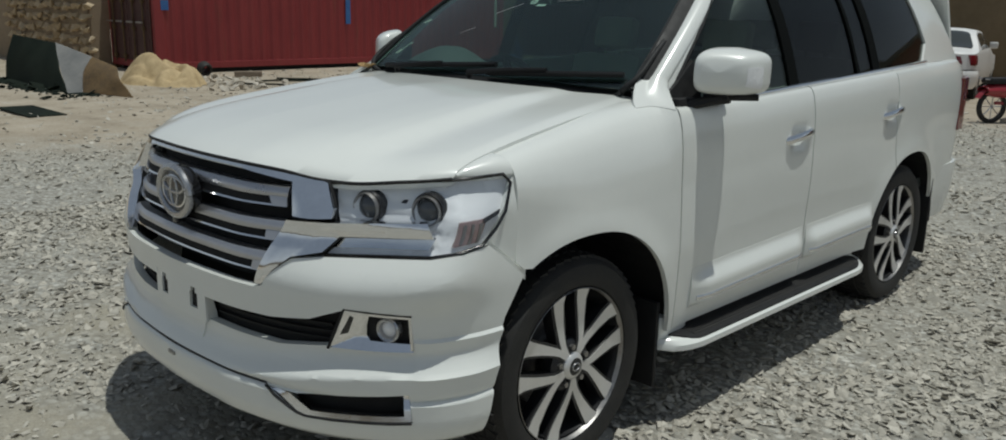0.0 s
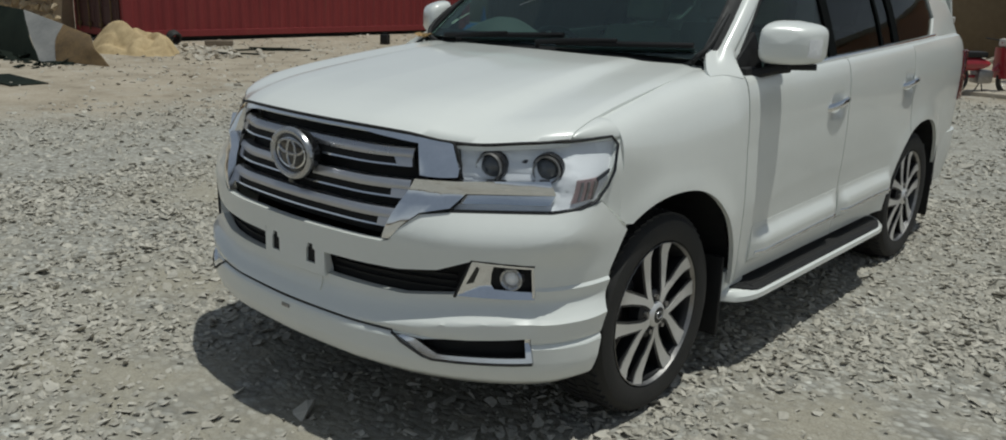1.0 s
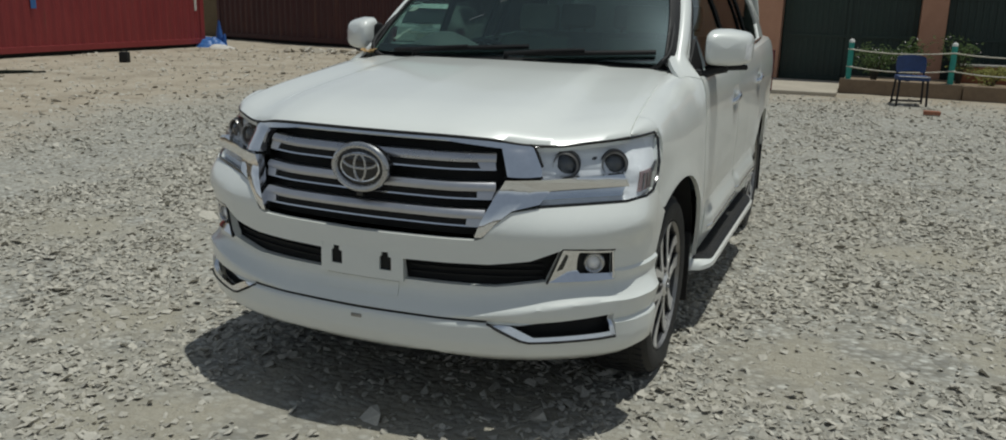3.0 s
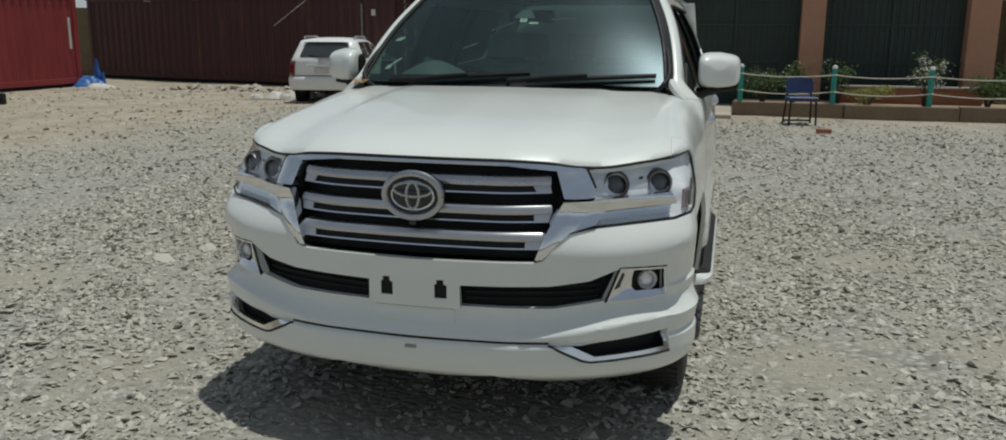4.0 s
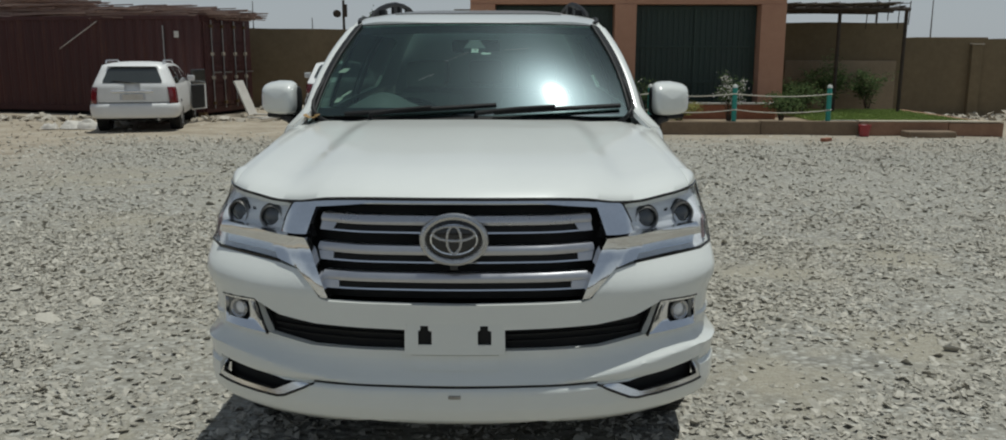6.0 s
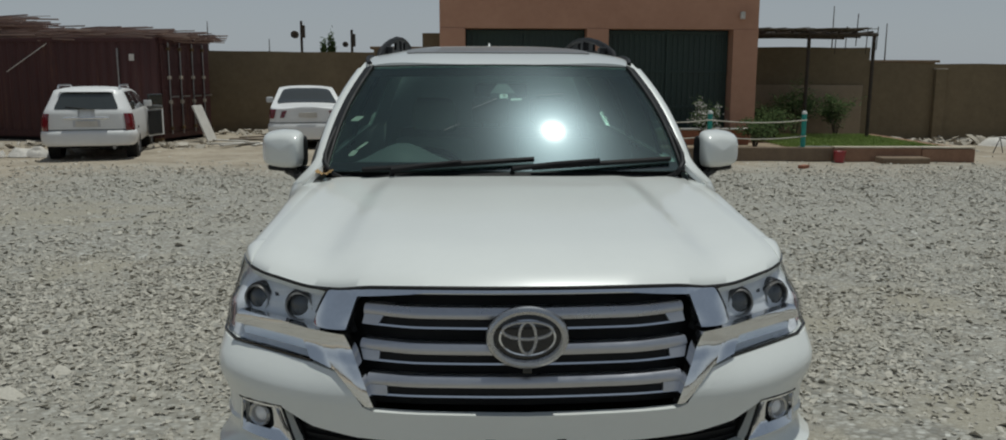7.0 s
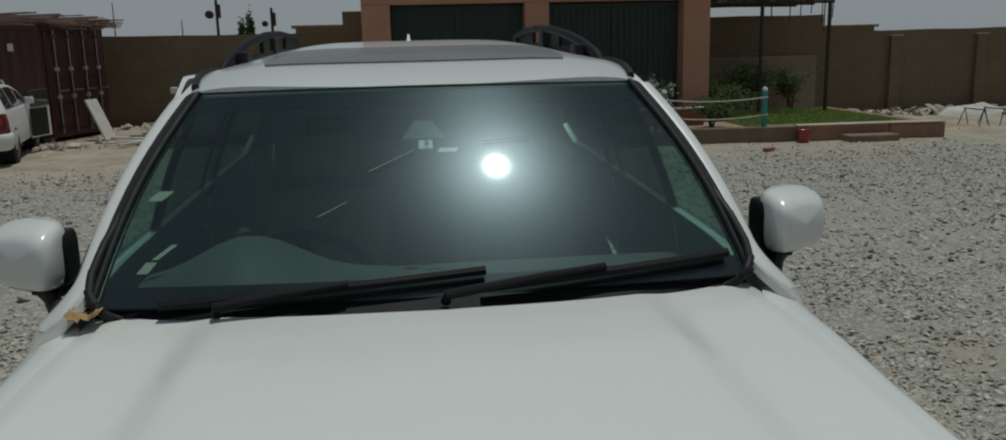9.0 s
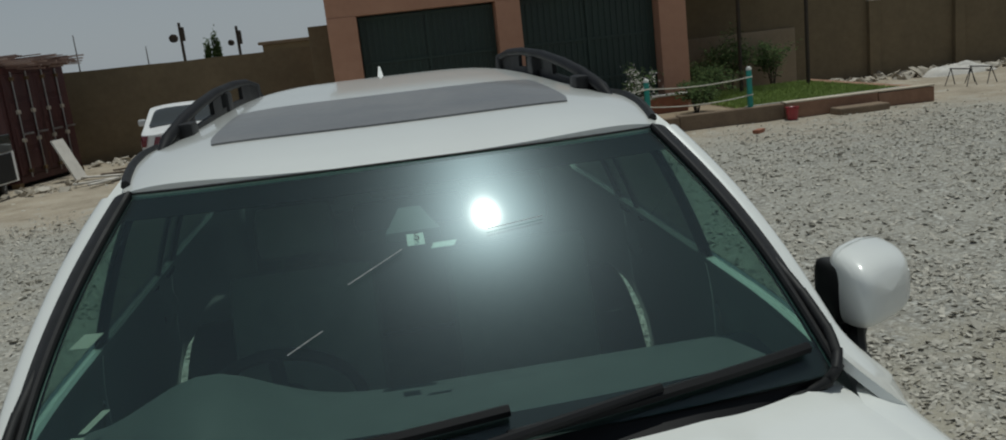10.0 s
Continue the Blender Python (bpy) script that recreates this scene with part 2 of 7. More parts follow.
def stone_material(name, dark, light):
    """Each stone has a shade of its own."""
    m, nt, b = nodes_of(name)
    g = nt.nodes.new("ShaderNodeNewGeometry")
    own = ramp(nt, g.outputs["Random Per Island"], [(0.0, dark), (0.55, [(a + c) / 2 for a, c in zip(dark, light)]), (1.0, light)])
    col = blend(nt, 0.35, own, ramp(nt, noise_tex(nt, 45, 4, 0.7), [(0.3, dark), (0.7, light)]))
    nt.links.new(col, b.inputs["Base Color"])
    b.inputs["Roughness"].default_value = 0.9
    b.inputs["Specular IOR Level"].default_value = 0.25
    bump(nt, b, noise_tex(nt, 90, 3, 0.7), 0.5, 0.004)
    return m


GRAVEL_STONE = stone_material("gravel_stone", (0.296, 0.276, 0.234), (0.605, 0.571, 0.495))
RUBBLE = stone_material("rubble", (0.30, 0.26, 0.20), (0.58, 0.54, 0.47))


def rust_steel(name, base, light, rust_amount):
    """Painted corrugated steel, faded and rusting in streaks."""
    m, nt, b = nodes_of(name)
    pos = place_of(nt)
    st = nt.nodes.new("ShaderNodeVectorMath")
    st.operation = "MULTIPLY"
    st.inputs[1].default_value = (3.0, 3.0, 0.25)
    nt.links.new(pos, st.inputs[0])
    streak = noise_tex(nt, 1.6, 5, 0.7, st.outputs[0])
    patch = noise_tex(nt, 0.7, 5, 0.65, pos)
    speck = noise_tex(nt, 14, 4, 0.7, pos)
    col = blend(nt, 0.5, ramp(nt, patch, [(0.3, base), (0.7, light)]), ramp(nt, streak, [(0.3, base), (0.7, light)]))
    rust = ramp(nt, speck, [(0.3, (0.06, 0.025, 0.015)), (0.7, (0.16, 0.065, 0.03))])
    k = ramp(nt, streak, [(0.62 - rust_amount, (0, 0, 0)), (0.80 - rust_amount, (0.8, 0.8, 0.8))])
    nt.links.new(blend(nt, k, col, rust), b.inputs["Base Color"])
    b.inputs["Roughness"].default_value = 0.6
    bump(nt, b, patch, 0.4, 0.01)
    return m


RED_STEEL = rust_steel("red_container_paint", (0.19, 0.018, 0.022), (0.28, 0.040, 0.040), 0.02)
MAROON_STEEL = rust_steel("maroon_container_paint", (0.038, 0.010, 0.0095), (0.066, 0.018, 0.016), 0.05)
BLUE_PAINT = surface("blue_spray_paint", (0.03, 0.10, 0.30), (0.06, 0.18, 0.42), 5, 0.6)
MUD = surface("mud_plaster", (0.140, 0.108, 0.063), (0.215, 0.166, 0.100), 0.9, 0.95, relief=0.012, fine=9, spread=(0.3, 0.7))
MUD_PALE = surface("pale_mud_plaster", (0.24, 0.185, 0.12), (0.33, 0.26, 0.18), 0.9, 0.95, relief=0.012, fine=9)
PINK = surface("terracotta_plaster", (0.44, 0.232, 0.150), (0.54, 0.305, 0.205), 0.7, 0.9, relief=0.005, fine=25)
GREEN_STEEL = surface("dark_green_steel", (0.011, 0.027, 0.021), (0.028, 0.052, 0.041), 1.5, 0.5, relief=0.002, fine=10)
CONCRETE = surface("concrete", (0.34, 0.30, 0.24), (0.48, 0.43, 0.35), 1.4, 0.92, relief=0.006, fine=25)
KERB_STONE = surface("brown_kerb", (0.16, 0.115, 0.075), (0.25, 0.185, 0.125), 2.2, 0.92, relief=0.006, fine=25)
LAWN_KERB = surface("painted_clay_kerb", (0.24, 0.135, 0.085), (0.36, 0.215, 0.14), 2.2, 0.92, relief=0.006, fine=25)
KERB_TOP = surface("pale_kerb_edge", (0.42, 0.36, 0.27), (0.58, 0.51, 0.40), 3.0, 0.92, relief=0.004, fine=25)
BRICK = surface("red_brick", (0.26, 0.10, 0.06), (0.38, 0.17, 0.10), 6, 0.9, relief=0.003, fine=40)
TEAL = plain("teal_paint", (0.03, 0.30, 0.25), 0.45, var=0.15)
WHITE_CAP = plain("white_cap_paint", (0.7, 0.7, 0.66), 0.5)
ROPE = plain("white_rope", (0.55, 0.52, 0.44), 0.9, var=0.2)
BLUE_FABRIC = surface("blue_chair_cloth", (0.018, 0.035, 0.10), (0.035, 0.065, 0.17), 8, 0.8)
CAR_WHITE = plain("white_car_paint", (0.76, 0.76, 0.75), 0.45, 0.0, 0.15, 0.03)
MOTO_RED = plain("red_moped_paint", (0.30, 0.02, 0.03), 0.35, 0.0, 0.4, 0.1)
GRASS = stone_material("lawn_grass", (0.18, 0.26, 0.06), (0.42, 0.52, 0.17))
LEAF = stone_material("shrub_leaf", (0.025, 0.055, 0.015), (0.11, 0.15, 0.05))
LEAF_YELLOW = stone_material("yellow_shrub_leaf", (0.12, 0.13, 0.03), (0.30, 0.28, 0.09))
FLOWER = stone_material("white_blossom", (0.55, 0.48, 0.46), (0.80, 0.75, 0.72))
WOOD = surface("grey_wood", (0.13, 0.10, 0.07), (0.26, 0.21, 0.16), 5, 0.9, relief=0.003, fine=40)
DARK_POLE = surface("dark_pole", (0.03, 0.024, 0.018), (0.08, 0.06, 0.045), 6, 0.8)
TARP = surface("ochre_tarpaulin", (0.33, 0.235, 0.115), (0.58, 0.45, 0.26), 5.0, 0.85, relief=0.004, fine=14)
BLUE_TARP = surface("blue_plastic_sheet", (0.02, 0.08, 0.30), (0.06, 0.18, 0.45), 4, 0.45)
SACK = surface("white_sack", (0.50, 0.47, 0.42), (0.68, 0.65, 0.60), 3, 0.85, relief=0.004, fine=20)
SCRAP_DARK = surface("scrap_steel", (0.007, 0.011, 0.008), (0.018, 0.024, 0.018), 1.6, 0.8, 0.0, relief=0.004)
SCRAP_DARK.node_tree.nodes["Principled BSDF"].inputs["Specular IOR Level"].default_value = 0.1
SCRAP_GREY = surface("scrap_zinc", (0.20, 0.20, 0.19), (0.32, 0.31, 0.29), 2.0, 0.5, 0.3, relief=0.004)
RUST = surface("brown_rust", (0.07, 0.045, 0.02), (0.17, 0.11, 0.05), 3.0, 0.9, relief=0.004)
FIELD_STONE = stone_material("field_stone", (0.40, 0.315, 0.20), (0.70, 0.58, 0.41))
THATCH = surface("dry_reed", (0.04, 0.032, 0.022), (0.12, 0.095, 0.065), 9, 0.95)
BRUSH = stone_material("weathered_brushwood", (0.14, 0.075, 0.055), (0.52, 0.40, 0.34))
LEAF_DRY = surface("dry_leaf", (0.30, 0.18, 0.07), (0.48, 0.33, 0.16), 30, 0.9)

# ---------------------------------------------------------------- mesh helpers
def part(name, bm, material, parent=None, label="", smooth=35, thing=False):
    """Links a bmesh as one mesh object under a thing or a part."""
    bmesh.ops.recalc_face_normals(bm, faces=bm.faces)
    me = bpy.data.meshes.new(name)
    bm.to_mesh(me)
    bm.free()
    me.materials.append(material)
    if smooth:
        me.shade_smooth()
        me.set_sharp_from_angle(angle=radians(smooth))
    ob = new(name, me)
    ob.parent = parent
    if label:
        ob["label"] = label
    return ob


def empty(name, at=(0, 0, 0), turn=0.0, label="", category="", group="", kind=""):
    ob = new(name)
    ob.matrix_world = Matrix.Translation(at) @ Matrix.Rotation(radians(turn), 4, "Z")
    return tagged(ob, label, category, group, kind)


def add_box(bm, lo, hi, bevel=0.0, m=None):
    """Adds a box to bm; returns its vertices."""
    c = [(a + b) / 2 for a, b in zip(lo, hi)]
    d = [abs(b - a) for a, b in zip(lo, hi)]
    r = bmesh.ops.create_cube(bm, size=1.0, matrix=(m or Matrix()) @ Matrix.Translation(c) @ Matrix.Diagonal((*d, 1)))
    vs = r["verts"]
    if bevel:
        es = list({e for v in vs for e in v.link_edges})
        bv = bmesh.ops.bevel(bm, geom=es, offset=bevel, segments=2, affect="EDGES", profile=0.6)
        vs = list({v for f in bv["faces"] for v in f.verts} | {v for v in vs if v.is_valid})
    return vs


def box(lo, hi, bevel=0.0, m=None):
    bm = bmesh.new()
    add_box(bm, lo, hi, bevel, m)
    return bm


def add_tube(bm, pts, r, seg=10, r_end=None, cap=True):
    """Adds a round bar along points."""
    pts = [Vector(p) for p in pts]
    rings = []
    up = None
    for i, p in enumerate(pts):
        d = (pts[min(i + 1, len(pts) - 1)] - pts[max(i - 1, 0)]).normalized()
        if up is None:
            up = d.orthogonal().normalized()
        side = d.cross(up).normalized()
        up = side.cross(d).normalized()
        k = r if r_end is None else r + (r_end - r) * i / (len(pts) - 1)
        rings.append([bm.verts.new(p + k * (math.cos(a) * up + math.sin(a) * side)) for a in (2 * math.pi * j / seg for j in range(seg))])
    for a, b in zip(rings, rings[1:]):
        for j in range(seg):
            bm.faces.new((a[j], a[(j + 1) % seg], b[(j + 1) % seg], b[j]))
    if cap:
        bm.faces.new(rings[0][::-1])
        bm.faces.new(rings[-1])
    return bm


def tube(pts, r, seg=10, r_end=None):
    return add_tube(bmesh.new(), pts, r, seg, r_end)


def grid_bm(nu, nv, f, thick=None, bm=None):
    """A sheet of nu x nv cells from f(u, v), u and v from 0 to 1; thick: f takes a third value, how far inwards."""
    bm = bm or bmesh.new()
    front = [[bm.verts.new(f(i / nu, j / nv, 0.0) if thick else f(i / nu, j / nv)) for j in range(nv + 1)] for i in range(nu + 1)]
    layers = [front]
    if thick:
        layers.append([[bm.verts.new(f(i / nu, j / nv, thick)) for j in range(nv + 1)] for i in range(nu + 1)])
    for g in layers:
        for i in range(nu):
            for j in range(nv):
                bm.faces.new((g[i][j], g[i + 1][j], g[i + 1][j + 1], g[i][j + 1]))
    if thick:
        a, b = layers
        rim = [(i, 0) for i in range(nu)] + [(nu, j) for j in range(nv)] + [(i, nv) for i in range(nu, 0, -1)] + [(0, j) for j in range(nv, 0, -1)]
        for k in range(len(rim)):
            (i, j), (p, q) = rim[k], rim[(k + 1) % len(rim)]
            bm.faces.new((a[i][j], a[p][q], b[p][q], b[i][j]))
    return bm


def inside(pt, poly):
    x, y = pt
    hit = False
    for (x0, y0), (x1, y1) in zip(poly, poly[1:] + poly[:1]):
        if (y0 > y) != (y1 > y) and x < (x1 - x0) * (y - y0) / (y1 - y0) + x0:
            hit = not hit
    return hit


def sheet(poly, f, thick, step=0.03, holes=(), flip=1, rows=(), half=False):
    """A plate with the outline poly in the two coordinates of f(a, b, out), bent to f, with holes cut through."""
    bm = bmesh.new()
    vs = [bm.verts.new((a, b, 0)) for a, b in poly]
    bmesh.ops.triangulate(bm, faces=[bm.faces.new(vs)])

    def cut(at, no):
        bmesh.ops.bisect_plane(bm, geom=bm.verts[:] + bm.edges[:] + bm.faces[:], dist=1e-5, plane_co=at, plane_no=no)

    for n, axis in ((0, (1, 0, 0)), (1, (0, 1, 0))):
        lo, hi = min(p[n] for p in poly), max(p[n] for p in poly)
        cells = max(1, math.ceil((hi - lo) / step))
        for i in range(1, cells):
            v = lo + (hi - lo) * i / cells
            cut((v, 0, 0) if n == 0 else (0, v, 0), axis)
    for v in rows:
        cut((0, v, 0), (0, 1, 0))
    for hole in holes:
        hole = list(hole)
        for (a0, b0), (a1, b1) in zip(hole, hole[1:] + hole[:1]):
            cut((a0, b0, 0), (b0 - b1, a1 - a0, 0))
        gone = [fc for fc in bm.faces if inside(fc.calc_center_median()[:2], hole)]
        bmesh.ops.delete(bm, geom=gone, context="FACES")
    bmesh.ops.remove_doubles(bm, verts=bm.verts, dist=1e-4)
    faces = bm.faces[:]
    rim = [e for e in bm.edges if len(e.link_faces) == 1]
    ab = {v: (v.co.x, v.co.y) for v in bm.verts}
    if half:
        rim = [e for e in rim if max(abs(v.co.x) for v in e.verts) > 1e-4]
    back = {v: bm.verts.new(f(*ab[v], -thick)) for v in list(ab)}
    for v, (a, b) in ab.items():
        v.co = f(a, b, 0.0)
    for fc in faces:
        bm.faces.new([back[v] for v in reversed(fc.verts)])
    for e in rim:
        a, b = e.verts
        bm.faces.new((a, b, back[b], back[a]))
    if flip < 0:
        for v in bm.verts:
            v.co.x = -v.co.x
    return bm


def doubled(bm):
    """Adds the mirror image of a half and welds the two along the centre line."""
    old = bm.faces[:]
    twin = {v: bm.verts.new((-v.co.x, v.co.y, v.co.z)) for v in bm.verts[:]}
    for fc in old:
        bm.faces.new([twin[v] for v in reversed(fc.verts)])
    bmesh.ops.remove_doubles(bm, verts=[v for v in bm.verts if abs(v.co.x) < 1e-3], dist=1e-4)
    return bm


def lathe(profile, seg=48, axis="X"):
    """A turned body from (radius, along) pairs round the x axis."""
    bm = bmesh.new()
    rings = []
    for r, x in profile:
        rings.append([bm.verts.new((x, r * math.sin(a), r * math.cos(a))) for a in (2 * math.pi * j / seg for j in range(seg))])
    for a, b in zip(rings, rings[1:]):
        for j in range(seg):
            bm.faces.new((a[j], a[(j + 1) % seg], b[(j + 1) % seg], b[j]))
    return bm


def moved(bm, m):
    bmesh.ops.transform(bm, matrix=m, verts=bm.verts)
    return bm


def mirrored(bm):
    for v in bm.verts:
        v.co.x = -v.co.x
    return bm

# ---------------------------------------------------------------- shape helpers
def lerp_table(table):
    """Smooth (monotone cubic) interpolation through a short table of (t, value)."""
    xs = [p[0] for p in table]
    ys = [p[1] for p in table]
    n = len(xs)
    d = [(ys[i + 1] - ys[i]) / (xs[i + 1] - xs[i]) for i in range(n - 1)]
    m = [d[0]] + [0.0 if d[i - 1] * d[i] <= 0 else 2 * d[i - 1] * d[i] / (d[i - 1] + d[i]) for i in range(1, n - 1)] + [d[-1]]

    def f(x):
        if x <= xs[0]:
            return ys[0] + m[0] * (x - xs[0])
        if x >= xs[-1]:
            return ys[-1] + m[-1] * (x - xs[-1])
        i = max(k for k in range(n - 1) if xs[k] <= x)
        h = xs[i + 1] - xs[i]
        t = (x - xs[i]) / h
        return ((2 * t**3 - 3 * t**2 + 1) * ys[i] + (t**3 - 2 * t**2 + t) * h * m[i] + (3 * t**2 - 2 * t**3) * ys[i + 1] + (t**3 - t**2) * h * m[i + 1])

    return f


# plan curves of the nose, by the way s from the centre line (metres, about the arc length)
UP_X = lerp_table([(0, 0), (0.3, 0.3), (0.46, 0.46), (0.6, 0.6), (0.72, 0.72), (0.855, 0.85), (1.0, 0.935), (1.15, 0.975), (1.4, 0.985)])
UP_Y = lerp_table([(-0.3, -0.918), (0, -0.935), (0.3, -0.918), (0.46, -0.868), (0.6, -0.785), (0.72, -0.705), (0.855, -0.61), (1.0, -0.51), (1.15, -0.37), (1.4, -0.12)])
LO_X = lerp_table([(0, 0), (0.3, 0.3), (0.5, 0.5), (0.65, 0.65), (0.8, 0.797), (0.9, 0.888), (1.0, 0.948), (1.15, 0.985), (1.4, 0.995)])
LO_Y = lerp_table([(-0.3, -0.95), (0, -0.965), (0.3, -0.95), (0.5, -0.912), (0.65, -0.857), (0.8, -0.77), (0.9, -0.69), (1.0, -0.605), (1.15, -0.46), (1.4, -0.21)])


def nose(s, z, out=0.0):
    """A point of the nose's skin at way s and height z, pushed outwards by out."""
    k = min(max((0.98 - z) / 0.2, 0.0), 1.0)
    k = k * k * (3 - 2 * k)
    x0, y0 = UP_X(s), UP_Y(s)
    x = (1 - k) * x0 + k * LO_X(s)
    y = (1 - k) * y0 + k * LO_Y(s)
    if z > 0.98:
        y += (z - 0.98) * 0.35
        x -= (z - 0.98) * 0.2 * min(max((s - 0.8) / 0.2, 0.0), 1.0)
    # the lamp's lower outer corner swells out
    swell = min(max((1.09 - z) / 0.11, 0.0), 1.0) * min(max((z - 0.70) / 0.15, 0.0), 1.0)
    out += 0.034 * math.exp(-(((s - 0.98) / 0.12) ** 2)) * swell * swell * (3 - 2 * swell)
    e = 0.01
    b = abs(s - e)
    tx = (1 - k) * (UP_X(s + e) - UP_X(s - e)) + k * (LO_X(s + e) - LO_X(s - e))
    ty = (1 - k) * (UP_Y(s + e) - UP_Y(b)) + k * (LO_Y(s + e) - LO_Y(b))
    q = (tx * tx + ty * ty) ** 0.5
    return x + out * ty / q, y - out * tx / q, z


# half width of the cabin's side by height, from the belt to the roof
CAB_X = lerp_table([(1.2, 0.957), (1.28, 0.935), (1.45, 0.878), (1.6, 0.815), (1.72, 0.748), (1.8, 0.692)])


def cab(y, z, out=0.0):
    """A point of the cabin's side; it narrows to the rear."""
    w = CAB_X(z) - max(0.0, y - 2.6) ** 2 * 0.045 - max(0.0, 1.25 - y) ** 2 * 0.13
    return w + out, y, z

# ---------------------------------------------------------------- the white off-road car
# Its centre line is x = 0, the front axle y = 0, the nose points to -y, its own left is +x.
car = empty("offroad_car", (0, 0.9, 0), 0, "large pearl white off-road car with chrome grille, parked on gravel", "car")


def cpart(name, bm, material, parent=None, label="", smooth=35):
    ob = part(name, bm, material, parent or car, label, smooth)
    ob.matrix_parent_inverse = Matrix.Translation((0, -0.9, 0))
    if parent is not None:
        ob.matrix_parent_inverse = Matrix()
    return ob


LIP_FACE = lerp_table([(0.29, -0.05), (0.31, -0.02), (0.34, 0.02), (0.40, 0.036), (0.455, 0.036), (0.466, 0.022), (0.475, 0.028), (0.50, 0.033), (0.60, 0.034)])
UPPER_FACE = lerp_table([(0.56, -0.016), (0.60, -0.014), (0.64, -0.004), (0.67, 0.0), (0.72, 0.004), (0.80, 0.01), (0.88, 0.006), (0.95, 0.0)])


def lip_out(s, z):
    """How far the bumper stands out: a hollow under the intake runs out to a crease that climbs towards the flanks."""
    k = min(max((s - 0.28) / 0.60, 0.0), 1.0)
    crease = 0.474 + 0.066 * k * k * (3 - 2 * k)
    h = min(max((z - crease) / (0.105 - 0.03 * k), 0.0), 1.0)
    h = h * (2 - h)
    return LIP_FACE(min(z, 0.58)) * (1 - h) + UPPER_FACE(max(z, 0.56)) * h


def bumper_skin(s, z, out):
    """The bumper's face: the nose with the lip of the lower apron."""
    fade = min(max((1.28 - s) / 0.2, 0.0), 1.0)
    side_step = 0.010 * min(max((0.652 - z) / 0.010, 0.0), 1.0) * min(max((s - 0.905) / 0.03, 0.0), 1.0) * min(max((z - 0.50) / 0.06, 0.0), 1.0)
    return nose(s, z, lip_out(s, z) * (0.35 + 0.65 * fade) + side_step + out)


# hood
HOOD_TOP = lerp_table([(0, 1.128), (0.3, 1.127), (0.46, 1.118), (0.58, 1.098), (0.66, 1.094), (0.8, 1.108), (0.93, 1.118)])
HOOD_RISE = lerp_table([(0, 0), (0.03, 0.12), (0.16, 0.36), (0.47, 0.66), (0.78, 0.89), (1, 1)])
HOOD_REAR_Y = lerp_table([(0, 0.335), (0.4, 0.36), (0.75, 0.42), (1, 0.50)])


def hood_at(u, v, down=0.0):
    s = 0.93 * u
    fx, fy, fz = nose(s, HOOD_TOP(s), 0.006)
    rx, ry, rz = 0.80 * u, HOOD_REAR_Y(u), 1.306 - 0.014 * u * u
    k = HOOD_RISE(v)
    x = fx + (rx - fx) * v
    y = fy + (ry - fy) * v
    z = fz + (rz - fz) * k
    # a raised middle that steps down to a shallow groove on either side
    k = min(max((u - 0.585) / 0.12, 0.0), 1.0)
    k = k * k * (3 - 2 * k)
    ridge = 0.010 - 0.020 * k + 0.010 * min(max((u - 0.74) / 0.22, 0.0), 1.0) - 0.004 * math.exp(-(((u - 0.30) / 0.25) ** 2))
    z += ridge * min(1, v * 5) * min(1, (1 - v) * 3 + 0.35) - max(0, u - 0.93) * 0.12 * min(1, v * 6)
    return Vector((x, y, z - down))


def hood_full(u, v, down):
    p = hood_at(abs(2 * u - 1), v, down)
    if u < 0.5:
        p.x = -p.x
    return p


cpart("bonnet", grid_bm(120, 40, hood_full, 0.025), WHITE_PAINT, label="white bonnet with a raised middle", smooth=50)

# body sides: a low wall up to the shoulder, then a rounded top
SIDE_W = lerp_table([(-0.62, 0.88), (-0.45, 0.95), (-0.3, 0.975), (0.0, 0.985), (0.5, 0.990), (1.2, 0.994), (2.5, 0.994), (3.3, 0.982), (3.65, 0.962), (3.85, 0.90), (3.93, 0.80)])
TOP_X = lerp_table([(-0.60, 0.892), (-0.51, 0.885), (-0.3, 0.867), (0.0, 0.842), (0.38, 0.817), (0.46, 0.838), (0.56, 0.930), (0.70, 0.938), (2.6, 0.937), (3.3, 0.915), (3.7, 0.87), (3.93, 0.76)])
TOP_Z = lerp_table([(-0.60, 1.118), (-0.57, 1.122), (-0.3, 1.172), (0.0, 1.222), (0.3, 1.268), (0.46, 1.280), (0.58, 1.260), (1.5, 1.285), (2.4, 1.32), (3.2, 1.35), (3.93, 1.36)])
ARCH_R = 0.50


def sill(y):
    """The lower edge of the body side, with both wheel arches cut out."""
    z = 0.40
    for c in (0.02, 2.86):
        d = abs(y - c) / ARCH_R
        if d < 1:
            z = max(z, 0.385 + 0.49 * (1 - d**2.3) ** 0.5)
    return z


def flare(y, z):
    g = 0.0
    for c in (0.02, 2.86):
        d = math.hypot(y - c, (z - 0.385) * 1.02) - ARCH_R
        g = max(g, math.exp(-((d / 0.07) ** 2)))
    return g


